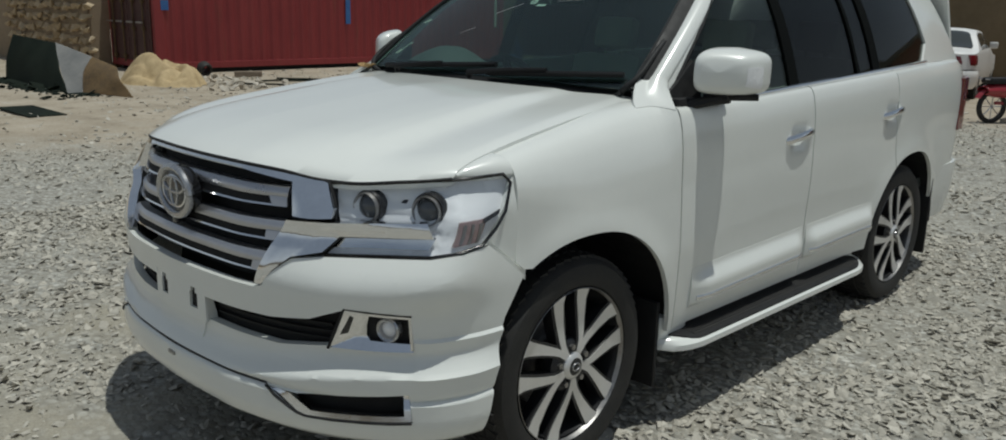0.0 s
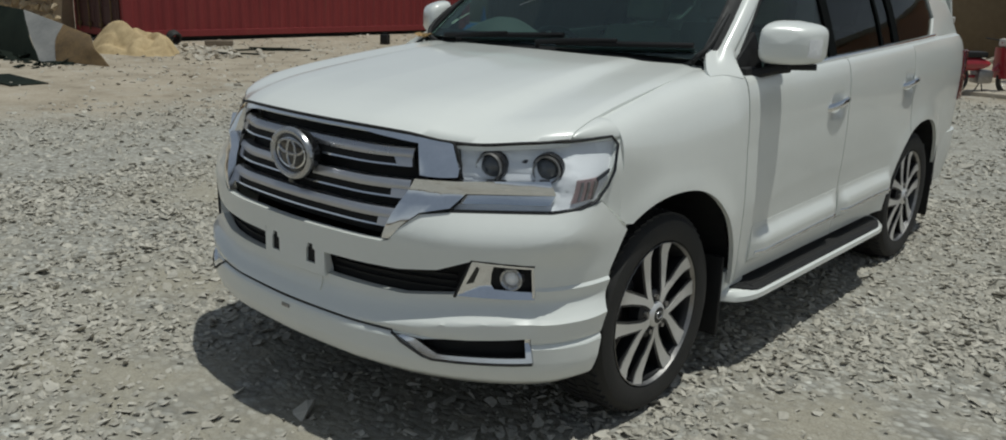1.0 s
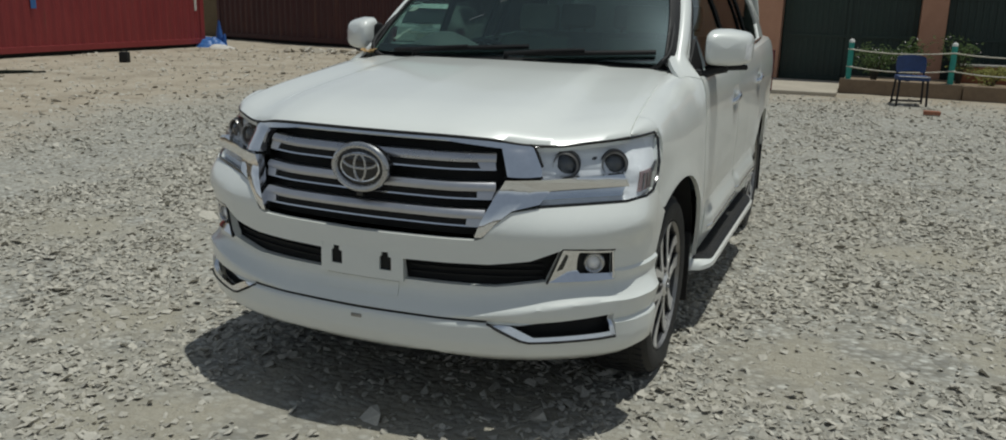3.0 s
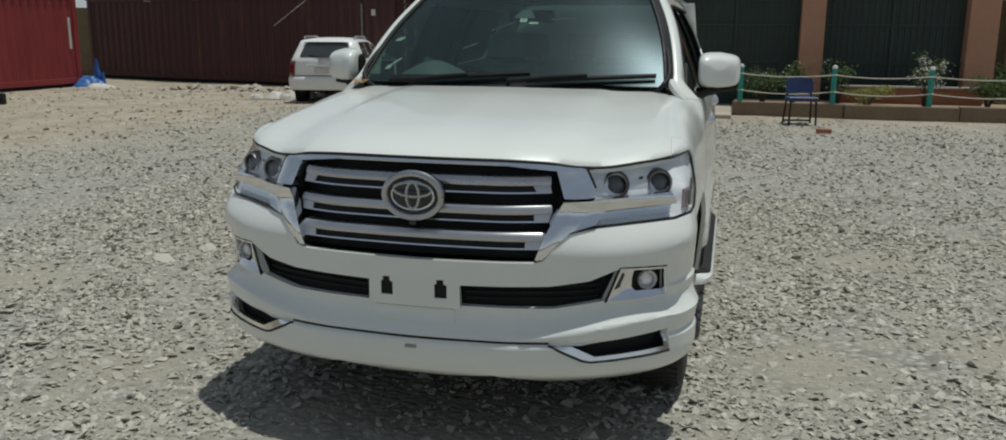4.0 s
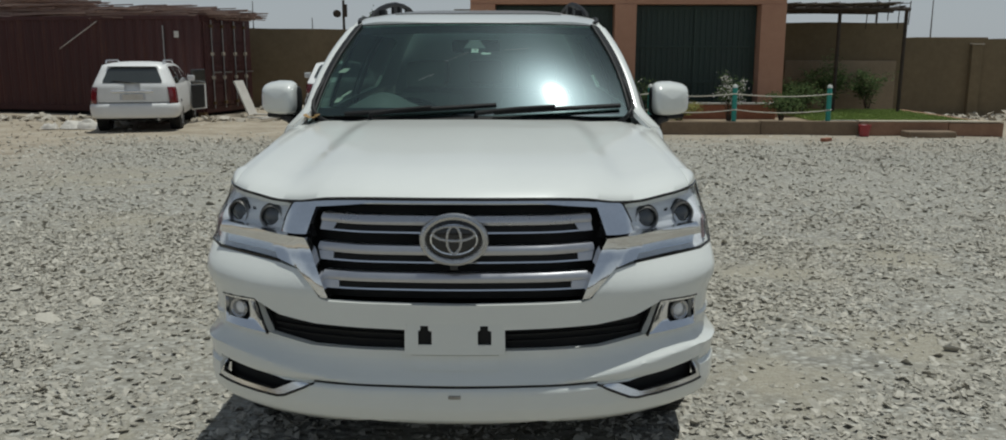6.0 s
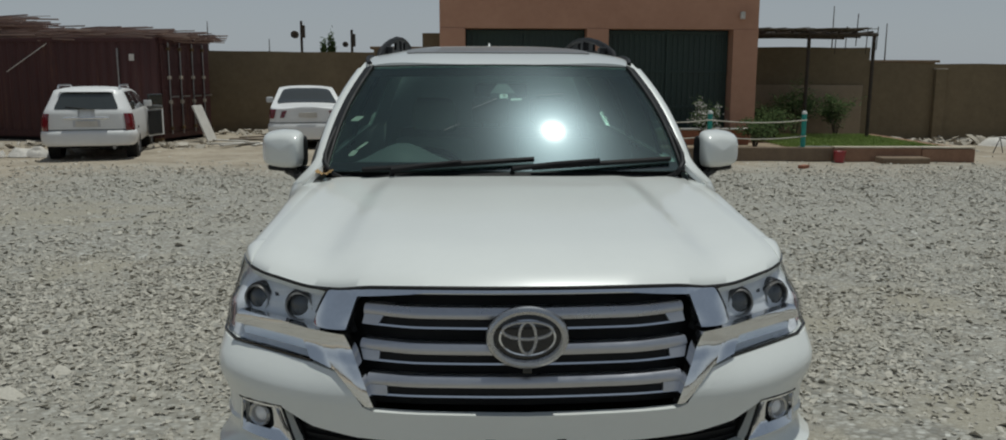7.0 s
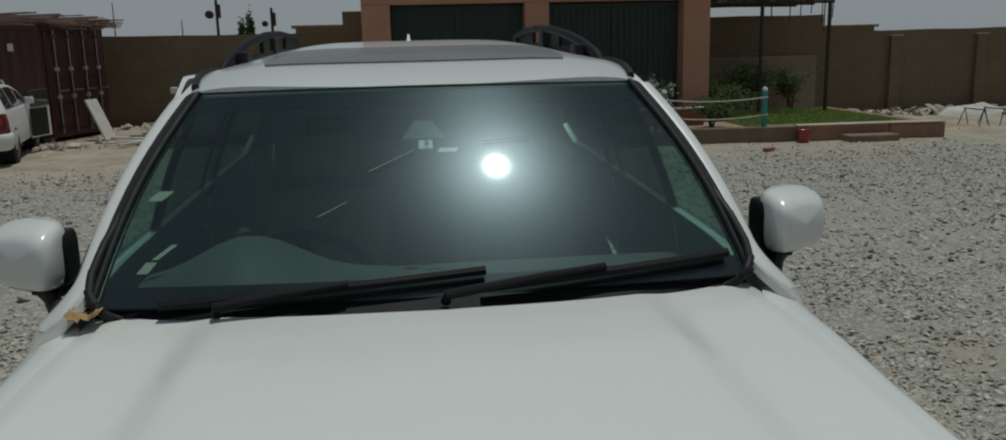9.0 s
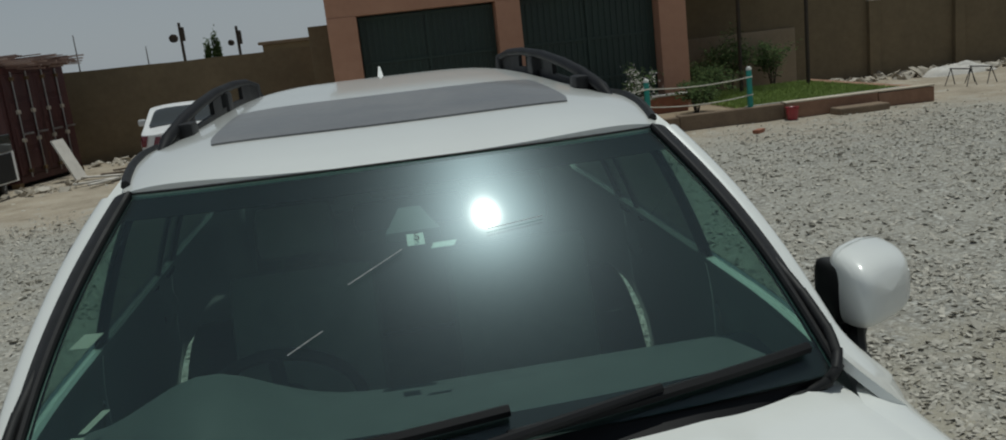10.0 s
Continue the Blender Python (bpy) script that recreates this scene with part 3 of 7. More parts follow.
def side_at(y, t, out, low):
    w, zb = SIDE_W(y), low
    # the shoulder sits lower over the front wheel and the doors than at the lamp
    fall = min(max((y + 0.30) / 0.30, 0.0), 1.0) * min(max((3.2 - y) / 0.6, 0.0), 1.0)
    zs = max(1.04 - 0.09 * fall + 0.07 * min(max(y - 0.3, 0), 1), zb + 0.003)
    if t < 0.68:
        z = zb + (zs - zb) * t / 0.68
        k = (zs - z) / 0.6
        x = w - 0.035 * k * k + 0.07 * min(zs - z, 0.25) * min(max((y + 0.25) / 0.4, 0.0), 1.0) * min(max((3.3 - y) / 0.5, 0.0), 1.0) + 0.012 * flare(y, z)
    else:
        a = (t - 0.68) / 0.32 * math.pi / 2
        z = zs + (TOP_Z(y) - zs) * math.sin(a)
        x = TOP_X(y) + (w - TOP_X(y)) * math.cos(a) ** 0.8
    # the doors are hollow above the moulding
    x -= 0.013 * math.exp(-(((z - 0.73) / 0.17) ** 2)) * min(max((y - 0.60) / 0.35, 0.0), 1.0) * min(max((2.45 - y) / 0.35, 0.0), 1.0)
    # the finger bowls behind the door handles
    for hy, hz in ((1.475, 1.078), (2.525, 1.112)):
        x -= 0.018 * math.exp(-(((y - hy) / 0.075) ** 4) - (((z - hz) / 0.048) ** 4))
    return Vector((x + out, y, z))


def spread_y(y0, y1, n):
    """Stations along the car, closer together towards the ends of the arches."""
    ys = {y0, y1}
    ys |= {y0 + (y1 - y0) * i / n for i in range(n + 1)}
    for c in (0.02, 2.86):
        ys |= {c + ARCH_R * math.sin(a) for a in (math.pi * (k / 28 - 0.5) for k in range(29)) if y0 < c + ARCH_R * math.sin(a) < y1}
        ys |= {q for q in (c - ARCH_R - 0.002, c + ARCH_R + 0.002) if y0 < q < y1}
    out = []
    for y in sorted(ys):
        if not out or y - out[-1] > 0.0015:
            out.append(y)
    return out


def side_panel(y0, y1, n, low=None, rows=18):
    ys = spread_y(y0, y1, n)

    def f(u, v, d):
        y = ys[round(u * (len(ys) - 1))]
        return side_at(y, v, -d, low(y) if low else sill(y))

    return grid_bm(len(ys) - 1, rows, f, 0.02)


def seam(y):
    """The lower edge of the wing: the headlamp's outer side, the seam to the bumper, then the arch."""
    return 0.921 - (y + 0.43) * 0.80 if y < -0.275 else sill(y)


def lamp_side(y):
    """Height of the headlamp's outer edge along the wing."""
    return 0.925 + (y + 0.43) / 0.105 * 0.185


for sx in (1, -1):
    side = mirrored if sx < 0 else (lambda b: b)
    cpart("wing", side(side_panel(-0.325, 0.548, 26, seam)), WHITE_PAINT)
    def wing_front(u, v, d):
        y = -0.43 + 0.11 * u
        z = seam(y) + 0.002 + (min(lamp_side(y), 1.11) - seam(y)) * v
        k = (1.04 - min(z, 1.04)) / 0.6
        return Vector((SIDE_W(y) - 0.035 * k * k - max(z - 1.02, 0) * 0.25 - d, y, z))

    cpart("wing_front", side(grid_bm(8, 10, wing_front, 0.02)), WHITE_PAINT)
    cpart("wing_flange", side(grid_bm(10, 3, lambda u, v, d: wing_front(-0.08 + 1.5 * u, 0, d + 0.004) - Vector((0, 0, 0.035 * (1 - v) - 0.006)), 0.012)), WHITE_PAINT)

    def wing_tip(u, v, d):
        s = 0.93 + (1.147 - 0.93) * u
        a = Vector(nose(s, 1.118 - 0.002 * u, 0.003))
        e = hood_at(1.0, max(0.0, (a.y + 0.51) / 1.01))
        b = Vector((TOP_X(a.y), a.y, TOP_Z(a.y))) if u > 0.9 else e + Vector((0.003, 0, -0.002))
        q = v * math.pi / 2
        m = Vector((b.x + (a.x - b.x) * math.cos(q) ** 0.8, a.y + (b.y - a.y) * v, a.z + (b.z - a.z) * math.sin(q)))
        return m - Vector((d * 0.5, -d * 0.3, d * 0.8))

    cpart("wing_tip", side(grid_bm(10, 7, wing_tip, 0.02)), WHITE_PAINT)
    for name, a, b in (("front_door", 0.555, 1.612), ("rear_door", 1.620, 2.590), ("rear_quarter", 2.598, 3.93)):
        door = cpart(name, side(side_panel(a, b, 24) if name == "rear_quarter" else side_panel(a, b, 76, rows=56)), WHITE_PAINT)
        if name != "rear_quarter":
            hy = 1.47 if name == "front_door" else 2.52
            hz = 1.082 if name == "front_door" else 1.116
            hx = 0.983
            bm = bmesh.new()
            pts = [(hx - 0.006, hy - 0.118, hz - 0.014), (hx + 0.012, hy - 0.098, hz - 0.010), (hx + 0.020, hy - 0.05, hz - 0.004), (hx + 0.022, hy, hz), (hx + 0.020, hy + 0.06, hz + 0.005), (hx + 0.012, hy + 0.105, hz + 0.009), (hx - 0.004, hy + 0.122, hz + 0.010)]
            add_tube(bm, pts, 0.016, 10)
            for v in bm.verts:
                v.co.z = hz + (v.co.z - hz) * 1.15
            h = cpart("door_handle", side(bm), CHROME, door, "chrome door handle")
            y0, y1 = (0.66, 1.60) if name == "front_door" else (1.635, 2.36)

            def mould(u, v, d, y0=y0, y1=y1):
                y = y0 + (y1 - y0) * u
                z = 0.462 + 0.165 * v + 0.02 * (y - 0.66)
                k = min(1.0, v / 0.10) if v < 0.45 else 0.5 + 0.5 * math.cos(math.pi * (v - 0.45) / 0.55)
                bulge = 0.034 * k * min(1.0, (u + 0.01) * 9, (1.01 - u) * 14) ** 0.7
                p = side_at(y, 0.01, 0, z)
                return Vector((p.x + bulge + 0.001 - d, y, z))

            cpart("door_moulding", side(grid_bm(40, 20, mould, 0.02)), WHITE_PAINT, door)

            def strip(u, v, d, y0=y0, y1=y1):
                y = y0 + (y1 - y0) * u
                q = mould(0.03 + 0.94 * u, 0.24, 0)
                a = v * math.pi
                return Vector((q.x + 0.003 * math.sin(a) + 0.002 - d, q.y, q.z - 0.009 * math.cos(a)))

            cpart("chrome_strip", side(grid_bm(30, 5, strip, 0.012)), CHROME, door)

# dark inner shell behind the panel gaps, floor and wheel houses
bm = bmesh.new()
for y0, y1, xw in ((0.54, 2.34, 0.93), (3.38, 3.85, 0.76)):
    add_box(bm, (-xw, y0, 0.42), (xw, y1, 0.62))
add_box(bm, (-0.60, -0.62, 0.45), (0.60, 3.7, 0.62))
cpart("underbody", bm, SHADE_BLACK)
for sx in (1, -1):
    for c in (0.02, 2.86):
        bm = bmesh.new()
        ring = [(c + (ARCH_R + 0.03) * math.cos(a), 0.385 + 0.53 * max(math.sin(a), -0.45)) for a in (math.pi * k / 24 for k in range(25))]
        for k in range(24):
            (ya, za), (yb, zb) = ring[k], ring[k + 1]
            bm.faces.new([bm.verts.new(p) for p in ((sx * 0.55, ya, za), (sx * 0.962, ya, za), (sx * 0.962, yb, zb), (sx * 0.55, yb, zb))])
        bm.faces.new([bm.verts.new((sx * 0.56, y, z)) for y, z in ring])
        cpart("wheel_arch_liner", bm, BLACK_PLASTIC)
    # mud flap behind each wheel
    for c, z0, z1 in ((0.475, 0.17, 0.52), (3.335, 0.19, 0.66)):
        cpart("mud_flap", box((sx * 0.70, c, z0), (sx * 0.968, c + 0.02, z1), 0.006), BLACK_PLASTIC)

# bumper with its openings
SLOT = [(0.175, 0.586), (0.175, 0.668), (0.50, 0.676), (0.64, 0.694), (0.741, 0.735), (0.695, 0.613), (0.52, 0.588)]
FOG = [(0.695, 0.612), (0.742, 0.736), (0.91, 0.724), (0.918, 0.614)]
VENT = [(0.50, 0.462), (0.61, 0.460), (0.905, 0.492), (0.915, 0.404), (0.63, 0.396)]
BUMPER = [(0, 0.31), (0.12, 0.306), (0.30, 0.335), (0.48, 0.302), (0.86, 0.304), (1.05, 0.300), (1.132, 0.33), (1.155, 0.42), (1.184, 0.54), (1.226, 0.68), (1.30, 0.80), (1.09, 0.918), (1.03, 0.908), (0.92, 0.892), (0.645, 0.877), (0.558, 0.864), (0.512, 0.818), (0.476, 0.772), (0.45, 0.764), (0, 0.760)]
PLATE_SLOT = [(-0.01, 0.602), (-0.01, 0.692), (0.17, 0.692), (0.17, 0.602)]
cpart("front_bumper", doubled(sheet(BUMPER, bumper_skin, 0.03, 0.022, (SLOT, FOG, VENT, PLATE_SLOT), 1, (0.46, 0.466, 0.474, 0.484, 0.50, 0.52, 0.53, 0.54, 0.55, 0.642, 0.652, 0.34, 0.32), True)), WHITE_PAINT, label="white front bumper with a deep apron", smooth=40)
for sx in (1, -1):
    # near-black sheet and slats behind the slot, painting in the intake's shade
    cpart("intake_backing", sheet([(0.08, 0.555), (0.08, 0.705), (0.53, 0.725), (0.78, 0.765), (0.76, 0.57)], lambda s, z, o: nose(s, z, o - 0.055), 0.01, 0.05, (), sx), SHADE_BLACK)
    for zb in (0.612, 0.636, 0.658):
        cpart("intake_slat", sheet([(0.19, zb - 0.004), (0.19, zb + 0.004), (0.69, zb + 0.014), (0.69, zb + 0.006)], lambda s, z, o: nose(s, z, o - 0.042), 0.02, 0.06, (), sx), SHADE_BLACK)
    # fog lamp with its chrome wing
    fog = cpart("fog_lamp", sheet([(0.69, 0.606), (0.738, 0.742), (0.914, 0.73), (0.924, 0.608)], lambda s, z, o: nose(s, z, o - 0.036), 0.008, 0.03, (), sx), BLACK_PLASTIC)
    def wing_at(s, z, o):
        edge = 0.697 + 0.047 * (z - 0.614) / 0.12
        return nose(s, z, o + 0.002 - 0.42 * min(max(s - edge, 0.0), max(z - 0.613, 0.0) * 1.6, 0.055))

    cpart("chrome_wing", sheet([(0.697, 0.614), (0.744, 0.734), (0.806, 0.731), (0.796, 0.69), (0.795, 0.655), (0.806, 0.640), (0.916, 0.634), (0.916, 0.613)], wing_at, 0.012, 0.010, (), sx), CHROME, fog)
    cpart("chrome_edge", sheet([(0.744, 0.734), (0.742, 0.727), (0.903, 0.716), (0.909, 0.62), (0.917, 0.62), (0.910, 0.724)], lambda s, z, o: nose(s, z, o + 0.002), 0.012, 0.02, (), sx), CHROME, fog)
    cpart("wing_slit", sheet([(0.728, 0.655), (0.756, 0.716), (0.764, 0.709), (0.748, 0.660)], lambda s, z, o: wing_at(s, z, o + 0.002), 0.006, 0.012, (), sx), BLACK_GLOSS, fog)
    cpart("wing_joint", tube([(sx * x, y, z) for x, y, z in (nose(s, z, 0.002) for s, z in ((0.695, 0.610), (0.719, 0.674), (0.742, 0.738), (0.80, 0.735), (0.86, 0.731), (0.912, 0.727)))], 0.005, 6), BLACK_PLASTIC, fog)
    c = Vector(nose(0.852, 0.676, -0.028))
    aim = Matrix.Translation((sx * c.x, c.y, c.z)) @ Matrix.Rotation(radians(-90 + sx * 22), 4, "Z") @ Matrix.Rotation(0, 4, "Y")
    cpart("lamp_ring", moved(lathe([(0.023, 0.0), (0.028, 0.014), (0.034, 0.018), (0.039, 0.012), (0.040, -0.01)], 28), aim), BADGE, fog)
    cpart("bulb_lens", moved(lathe([(0.0, 0.012), (0.008, 0.011), (0.017, 0.006), (0.025, 0.0)], 28), aim), REFLECTOR, fog)
    # lower vent: chrome frame round a near-black sheet that paints in its shade
    vent = cpart("lower_vent", sheet([(0.49, 0.455), (0.61, 0.470), (0.915, 0.50), (0.925, 0.396), (0.625, 0.388)], lambda s, z, o: bumper_skin(s, z, o - 0.05), 0.008, 0.03, (), sx), SHADE_BLACK)
    cpart("chrome_frame", sheet([(0.505, 0.461), (0.628, 0.401), (0.913, 0.409), (0.904, 0.489), (0.890, 0.486), (0.893, 0.424), (0.655, 0.416), (0.580, 0.455)], lambda s, z, o: bumper_skin(s, z, o - 0.012 + max(0, 0.46 - z) * 0.25), 0.02, 0.010, (), sx), CHROME, vent, "chrome blade along the vent")
    rim = [bumper_skin(s, z, 0.002) for s, z in [(0.50, 0.462), (0.54, 0.441), (0.58, 0.420), (0.61, 0.404), (0.64, 0.397), (0.72, 0.3985), (0.80, 0.401), (0.86, 0.4025), (0.912, 0.404)]]
    cpart("vent_joint", tube([(sx * x, y, z) for x, y, z in rim], 0.005, 6), BLACK_PLASTIC, vent)
    # the dark joint above the lower lip
    cpart("apron_joint", sheet([(0, 0.463), (0.50, 0.465), (0.50, 0.473), (0, 0.471)], lambda s, z, o: bumper_skin(s, z, o + 0.003), 0.008, 0.02, (), sx), BLACK_PLASTIC)

# number-plate carrier: blank, with its two slots
bm = sheet([(-0.178, 0.578), (0.178, 0.578), (0.176, 0.70), (-0.176, 0.70)], lambda a, b, o: (a, -0.966 - o + 0.25 * a * a, b), 0.010, 0.02,
           [[(c + a, b) for a, b in ((-0.024, 0.614), (-0.024, 0.664), (-0.016, 0.668), (-0.016, 0.684), (0.012, 0.684), (0.012, 0.668), (0.024, 0.664), (0.024, 0.614))] for c in (-0.105, 0.105)])
carrier = cpart("plate_carrier", bm, WHITE_PAINT, label="blank white number-plate carrier with two dark slots")
# near-black backs paint in the depth of the slots
for x in (-0.105, 0.105):
    cpart("slot_back", box((x - 0.03, -0.955, 0.612), (x + 0.03, -0.945, 0.69)), SHADE_BLACK, carrier)
def apron_at(a, b, o):
    x, y, z = bumper_skin(abs(a), b, o + 0.006)
    return math.copysign(x, a), y, z


cpart("apron_pad", sheet([(-0.155, 0.522), (0.155, 0.522), (0.155, 0.572), (-0.155, 0.572)], apron_at, 0.02, 0.012), WHITE_PAINT, label="shallow raised pad under the plate carrier")
cpart("apron_badge", box((-0.022, -1.006, 0.428), (0.022, -0.99, 0.441), 0.003), STEEL)
cpart("front_camera", box((-0.014, -0.962, 0.885), (0.014, -0.93, 0.905), 0.004), BLACK_GLOSS)

# grille, on a near-black backing that paints in the shade behind the bars
grille = cpart("grille", sheet([(-0.56, 0.765), (0.56, 0.765), (0.62, 0.98), (0.56, 1.10), (-0.56, 1.10), (-0.62, 0.98)], lambda a, b, o: (lambda p: (math.copysign(p[0], a), p[1], p[2]))(nose(abs(a), b, o - 0.07)), 0.01, 0.05), SHADE_BLACK, label="chrome and dark three-bar grille")


def bar(z0, z1, half0, half1, push, thick, tip=0.0, swell=0.0):
    def f(a, b, o):
        x, y, z = nose(abs(a), b, push + o + (z1 - b) * tip + swell * (1 - (2 * (b - z0) / (z1 - z0) - 1) ** 2))
        return (math.copysign(x, a), y, z)

    return sheet([(-half0, z1), (half0, z1), (half1, z0), (-half1, z0)], f, thick, 0.011 if swell else 0.04)


for top, h0, h1 in ((1.062, 0.488, 0.495), (0.960, 0.498, 0.490), (0.866, 0.474, 0.462)):
    cpart("grille_bar", bar(top - 0.031, top, h0, h0 + 0.002, -0.018, 0.03, 0.1, 0.007), SATIN, grille, "satin silver bar")
    cpart("grille_bar_lower", bar(top - 0.0585, top - 0.053, h1, h1 - 0.003, -0.014, 0.03, 0.25), CHROME, grille, "thin bright lip")
    for sx in (1, -1):
        cpart("grille_bar_end", sheet([(h1 - 0.05, top - 0.058), (h1, top - 0.058), (h0, top - 0.03), (h0 - 0.06, top - 0.03)], lambda s, z, o: nose(s, z, o - 0.013), 0.03, 0.03, (), sx), SATIN, grille)
    # black strip painted in for the shade of the slit
    cpart("grille_slit", bar(top - 0.0525, top - 0.0305, h1 - 0.05, h1 - 0.05, -0.020, 0.01), SHADE_BLACK, grille)
def leg_at(s, z, o):
    """The chrome leg: rounded across its width."""
    t = min(max((z - 0.776) / 0.202, 0.0), 1.0)
    upright = 1 - min(1.0, abs((s - 0.460 - 0.115 * t) / (0.026 + 0.05 * t)))
    level = 1 - min(1.0, abs((z - 0.968) / 0.028))
    k = max(upright if s < 0.66 else 0.0, level if s > 0.60 else 0.0)
    return nose(s, z, o + 0.002 + 0.007 * k ** 0.6 + (min(z, 0.90) - 0.776) * 0.16 + max(z - 0.93, 0.0) * 0.22)


def ear_at(s, z, o):
    """The chrome ear beside the grille: rounded across its width."""
    t = min(max((1.083 - z) / 0.09, 0.0), 1.0)
    k = 1 - min(1.0, abs((s - 0.550 - 0.031 * t) / 0.056)) ** 2
    return nose(s, z, o + 0.005 + 0.022 * k * t ** 0.5 + (1.10 - z) * 0.10)


# chrome brow and its ears
cpart("grille_brow", sheet([(-0.50, 1.083), (-0.49, 1.115), (-0.3, 1.121), (0, 1.123), (0.3, 1.121), (0.49, 1.115), (0.50, 1.083), (0.3, 1.106), (0, 1.108), (-0.3, 1.106)],
                           lambda a, b, o: (lambda p: (math.copysign(p[0], a), p[1], p[2]))(nose(abs(a), b, o + 0.004 + (1.10 - b) * 0.12)), 0.03, 0.015), CHROME, grille)
for sx in (1, -1):
    cpart("grille_ear", sheet([(0.50, 1.083), (0.49, 1.115), (0.56, 1.099), (0.596, 1.086), (0.631, 1.010), (0.633, 0.987), (0.528, 0.987)], ear_at, 0.03, 0.010, (), sx), CHROME, grille)
    cpart("ear_shadow_gap", sheet([(0.522, 0.974), (0.535, 1.005), (0.632, 1.005), (0.636, 0.976)], lambda s, z, o: nose(s, z, o - 0.012), 0.02, 0.04, (), sx), SHADE_BLACK, grille)
    cpart("grille_leg", sheet([(0.520, 0.978), (0.632, 0.978), (0.88, 0.996), (0.905, 0.952), (0.665, 0.938), (0.640, 0.893), (0.560, 0.872), (0.515, 0.824), (0.480, 0.776), (0.448, 0.775), (0.490, 0.90)],
                              leg_at, 0.03, 0.011, (), sx), CHROME, grille, "chrome leg under the headlamp")

# dark joints round the chrome
for sx in (1, -1):
    for line, out in (([(0.905, 0.950), (0.84, 0.9455), (0.78, 0.942), (0.72, 0.939), (0.665, 0.9355), (0.650, 0.912), (0.640, 0.890), (0.60, 0.880), (0.560, 0.869), (0.537, 0.846), (0.515, 0.821), (0.497, 0.798), (0.480, 0.774)], 0.004),
                      ([(0.585, 1.094), (0.598, 1.088), (0.615, 1.058), (0.634, 1.016)], 0.004)):
        pts = [nose(s, z, out) for s, z in line]
        cpart("chrome_joint", tube([(sx * x, y, z) for x, y, z in pts], 0.0055, 6), BLACK_PLASTIC, grille)

# emblem: a plain oval badge with a ring and two inner ovals
em = cpart("emblem", lathe([(0.0, 0.012), (0.10, 0.012), (0.112, 0.004), (0.112, -0.03)], 40), BLACK_GLOSS, grille, "round chrome oval badge")
em.data.transform(Matrix.Translation((0, -0.945, 0.992)) @ Matrix.Diagonal((1, 1, 0.76, 1)) @ Matrix.Rotation(radians(-90), 4, "Z"))


def oval_ring(rx, rz, cx, cz, y, r):
    bm = bmesh.new()
    ps = [(cx + rx * math.cos(a), y, cz + rz * math.sin(a)) for a in (2 * math.pi * k / 40 for k in range(41))]
    return add_tube(bm, ps, r, 8, cap=False)


cpart("badge_ring", oval_ring(0.108, 0.080, 0, 0.992, -0.954, 0.013), BADGE, em)
cpart("badge_inner_oval", oval_ring(0.072, 0.026, 0, 1.014, -0.956, 0.0055), BADGE, em)
cpart("badge_upright_oval", oval_ring(0.024, 0.048, 0, 0.992, -0.956, 0.0055), BADGE, em)
cpart("badge_outer_oval", oval_ring(0.080, 0.052, 0, 0.992, -0.955, 0.004), CHROME, em)

# the dark joint between bonnet, grille and lamps
for sx in (1, -1):
    gap = [nose(0.93 * k / 30, HOOD_TOP(0.93 * k / 30) - 0.006, 0.001) for k in range(31)]
    cpart("bonnet_joint", tube([(sx * x, y, z) for x, y, z in gap], 0.007, 6), BLACK_PLASTIC)

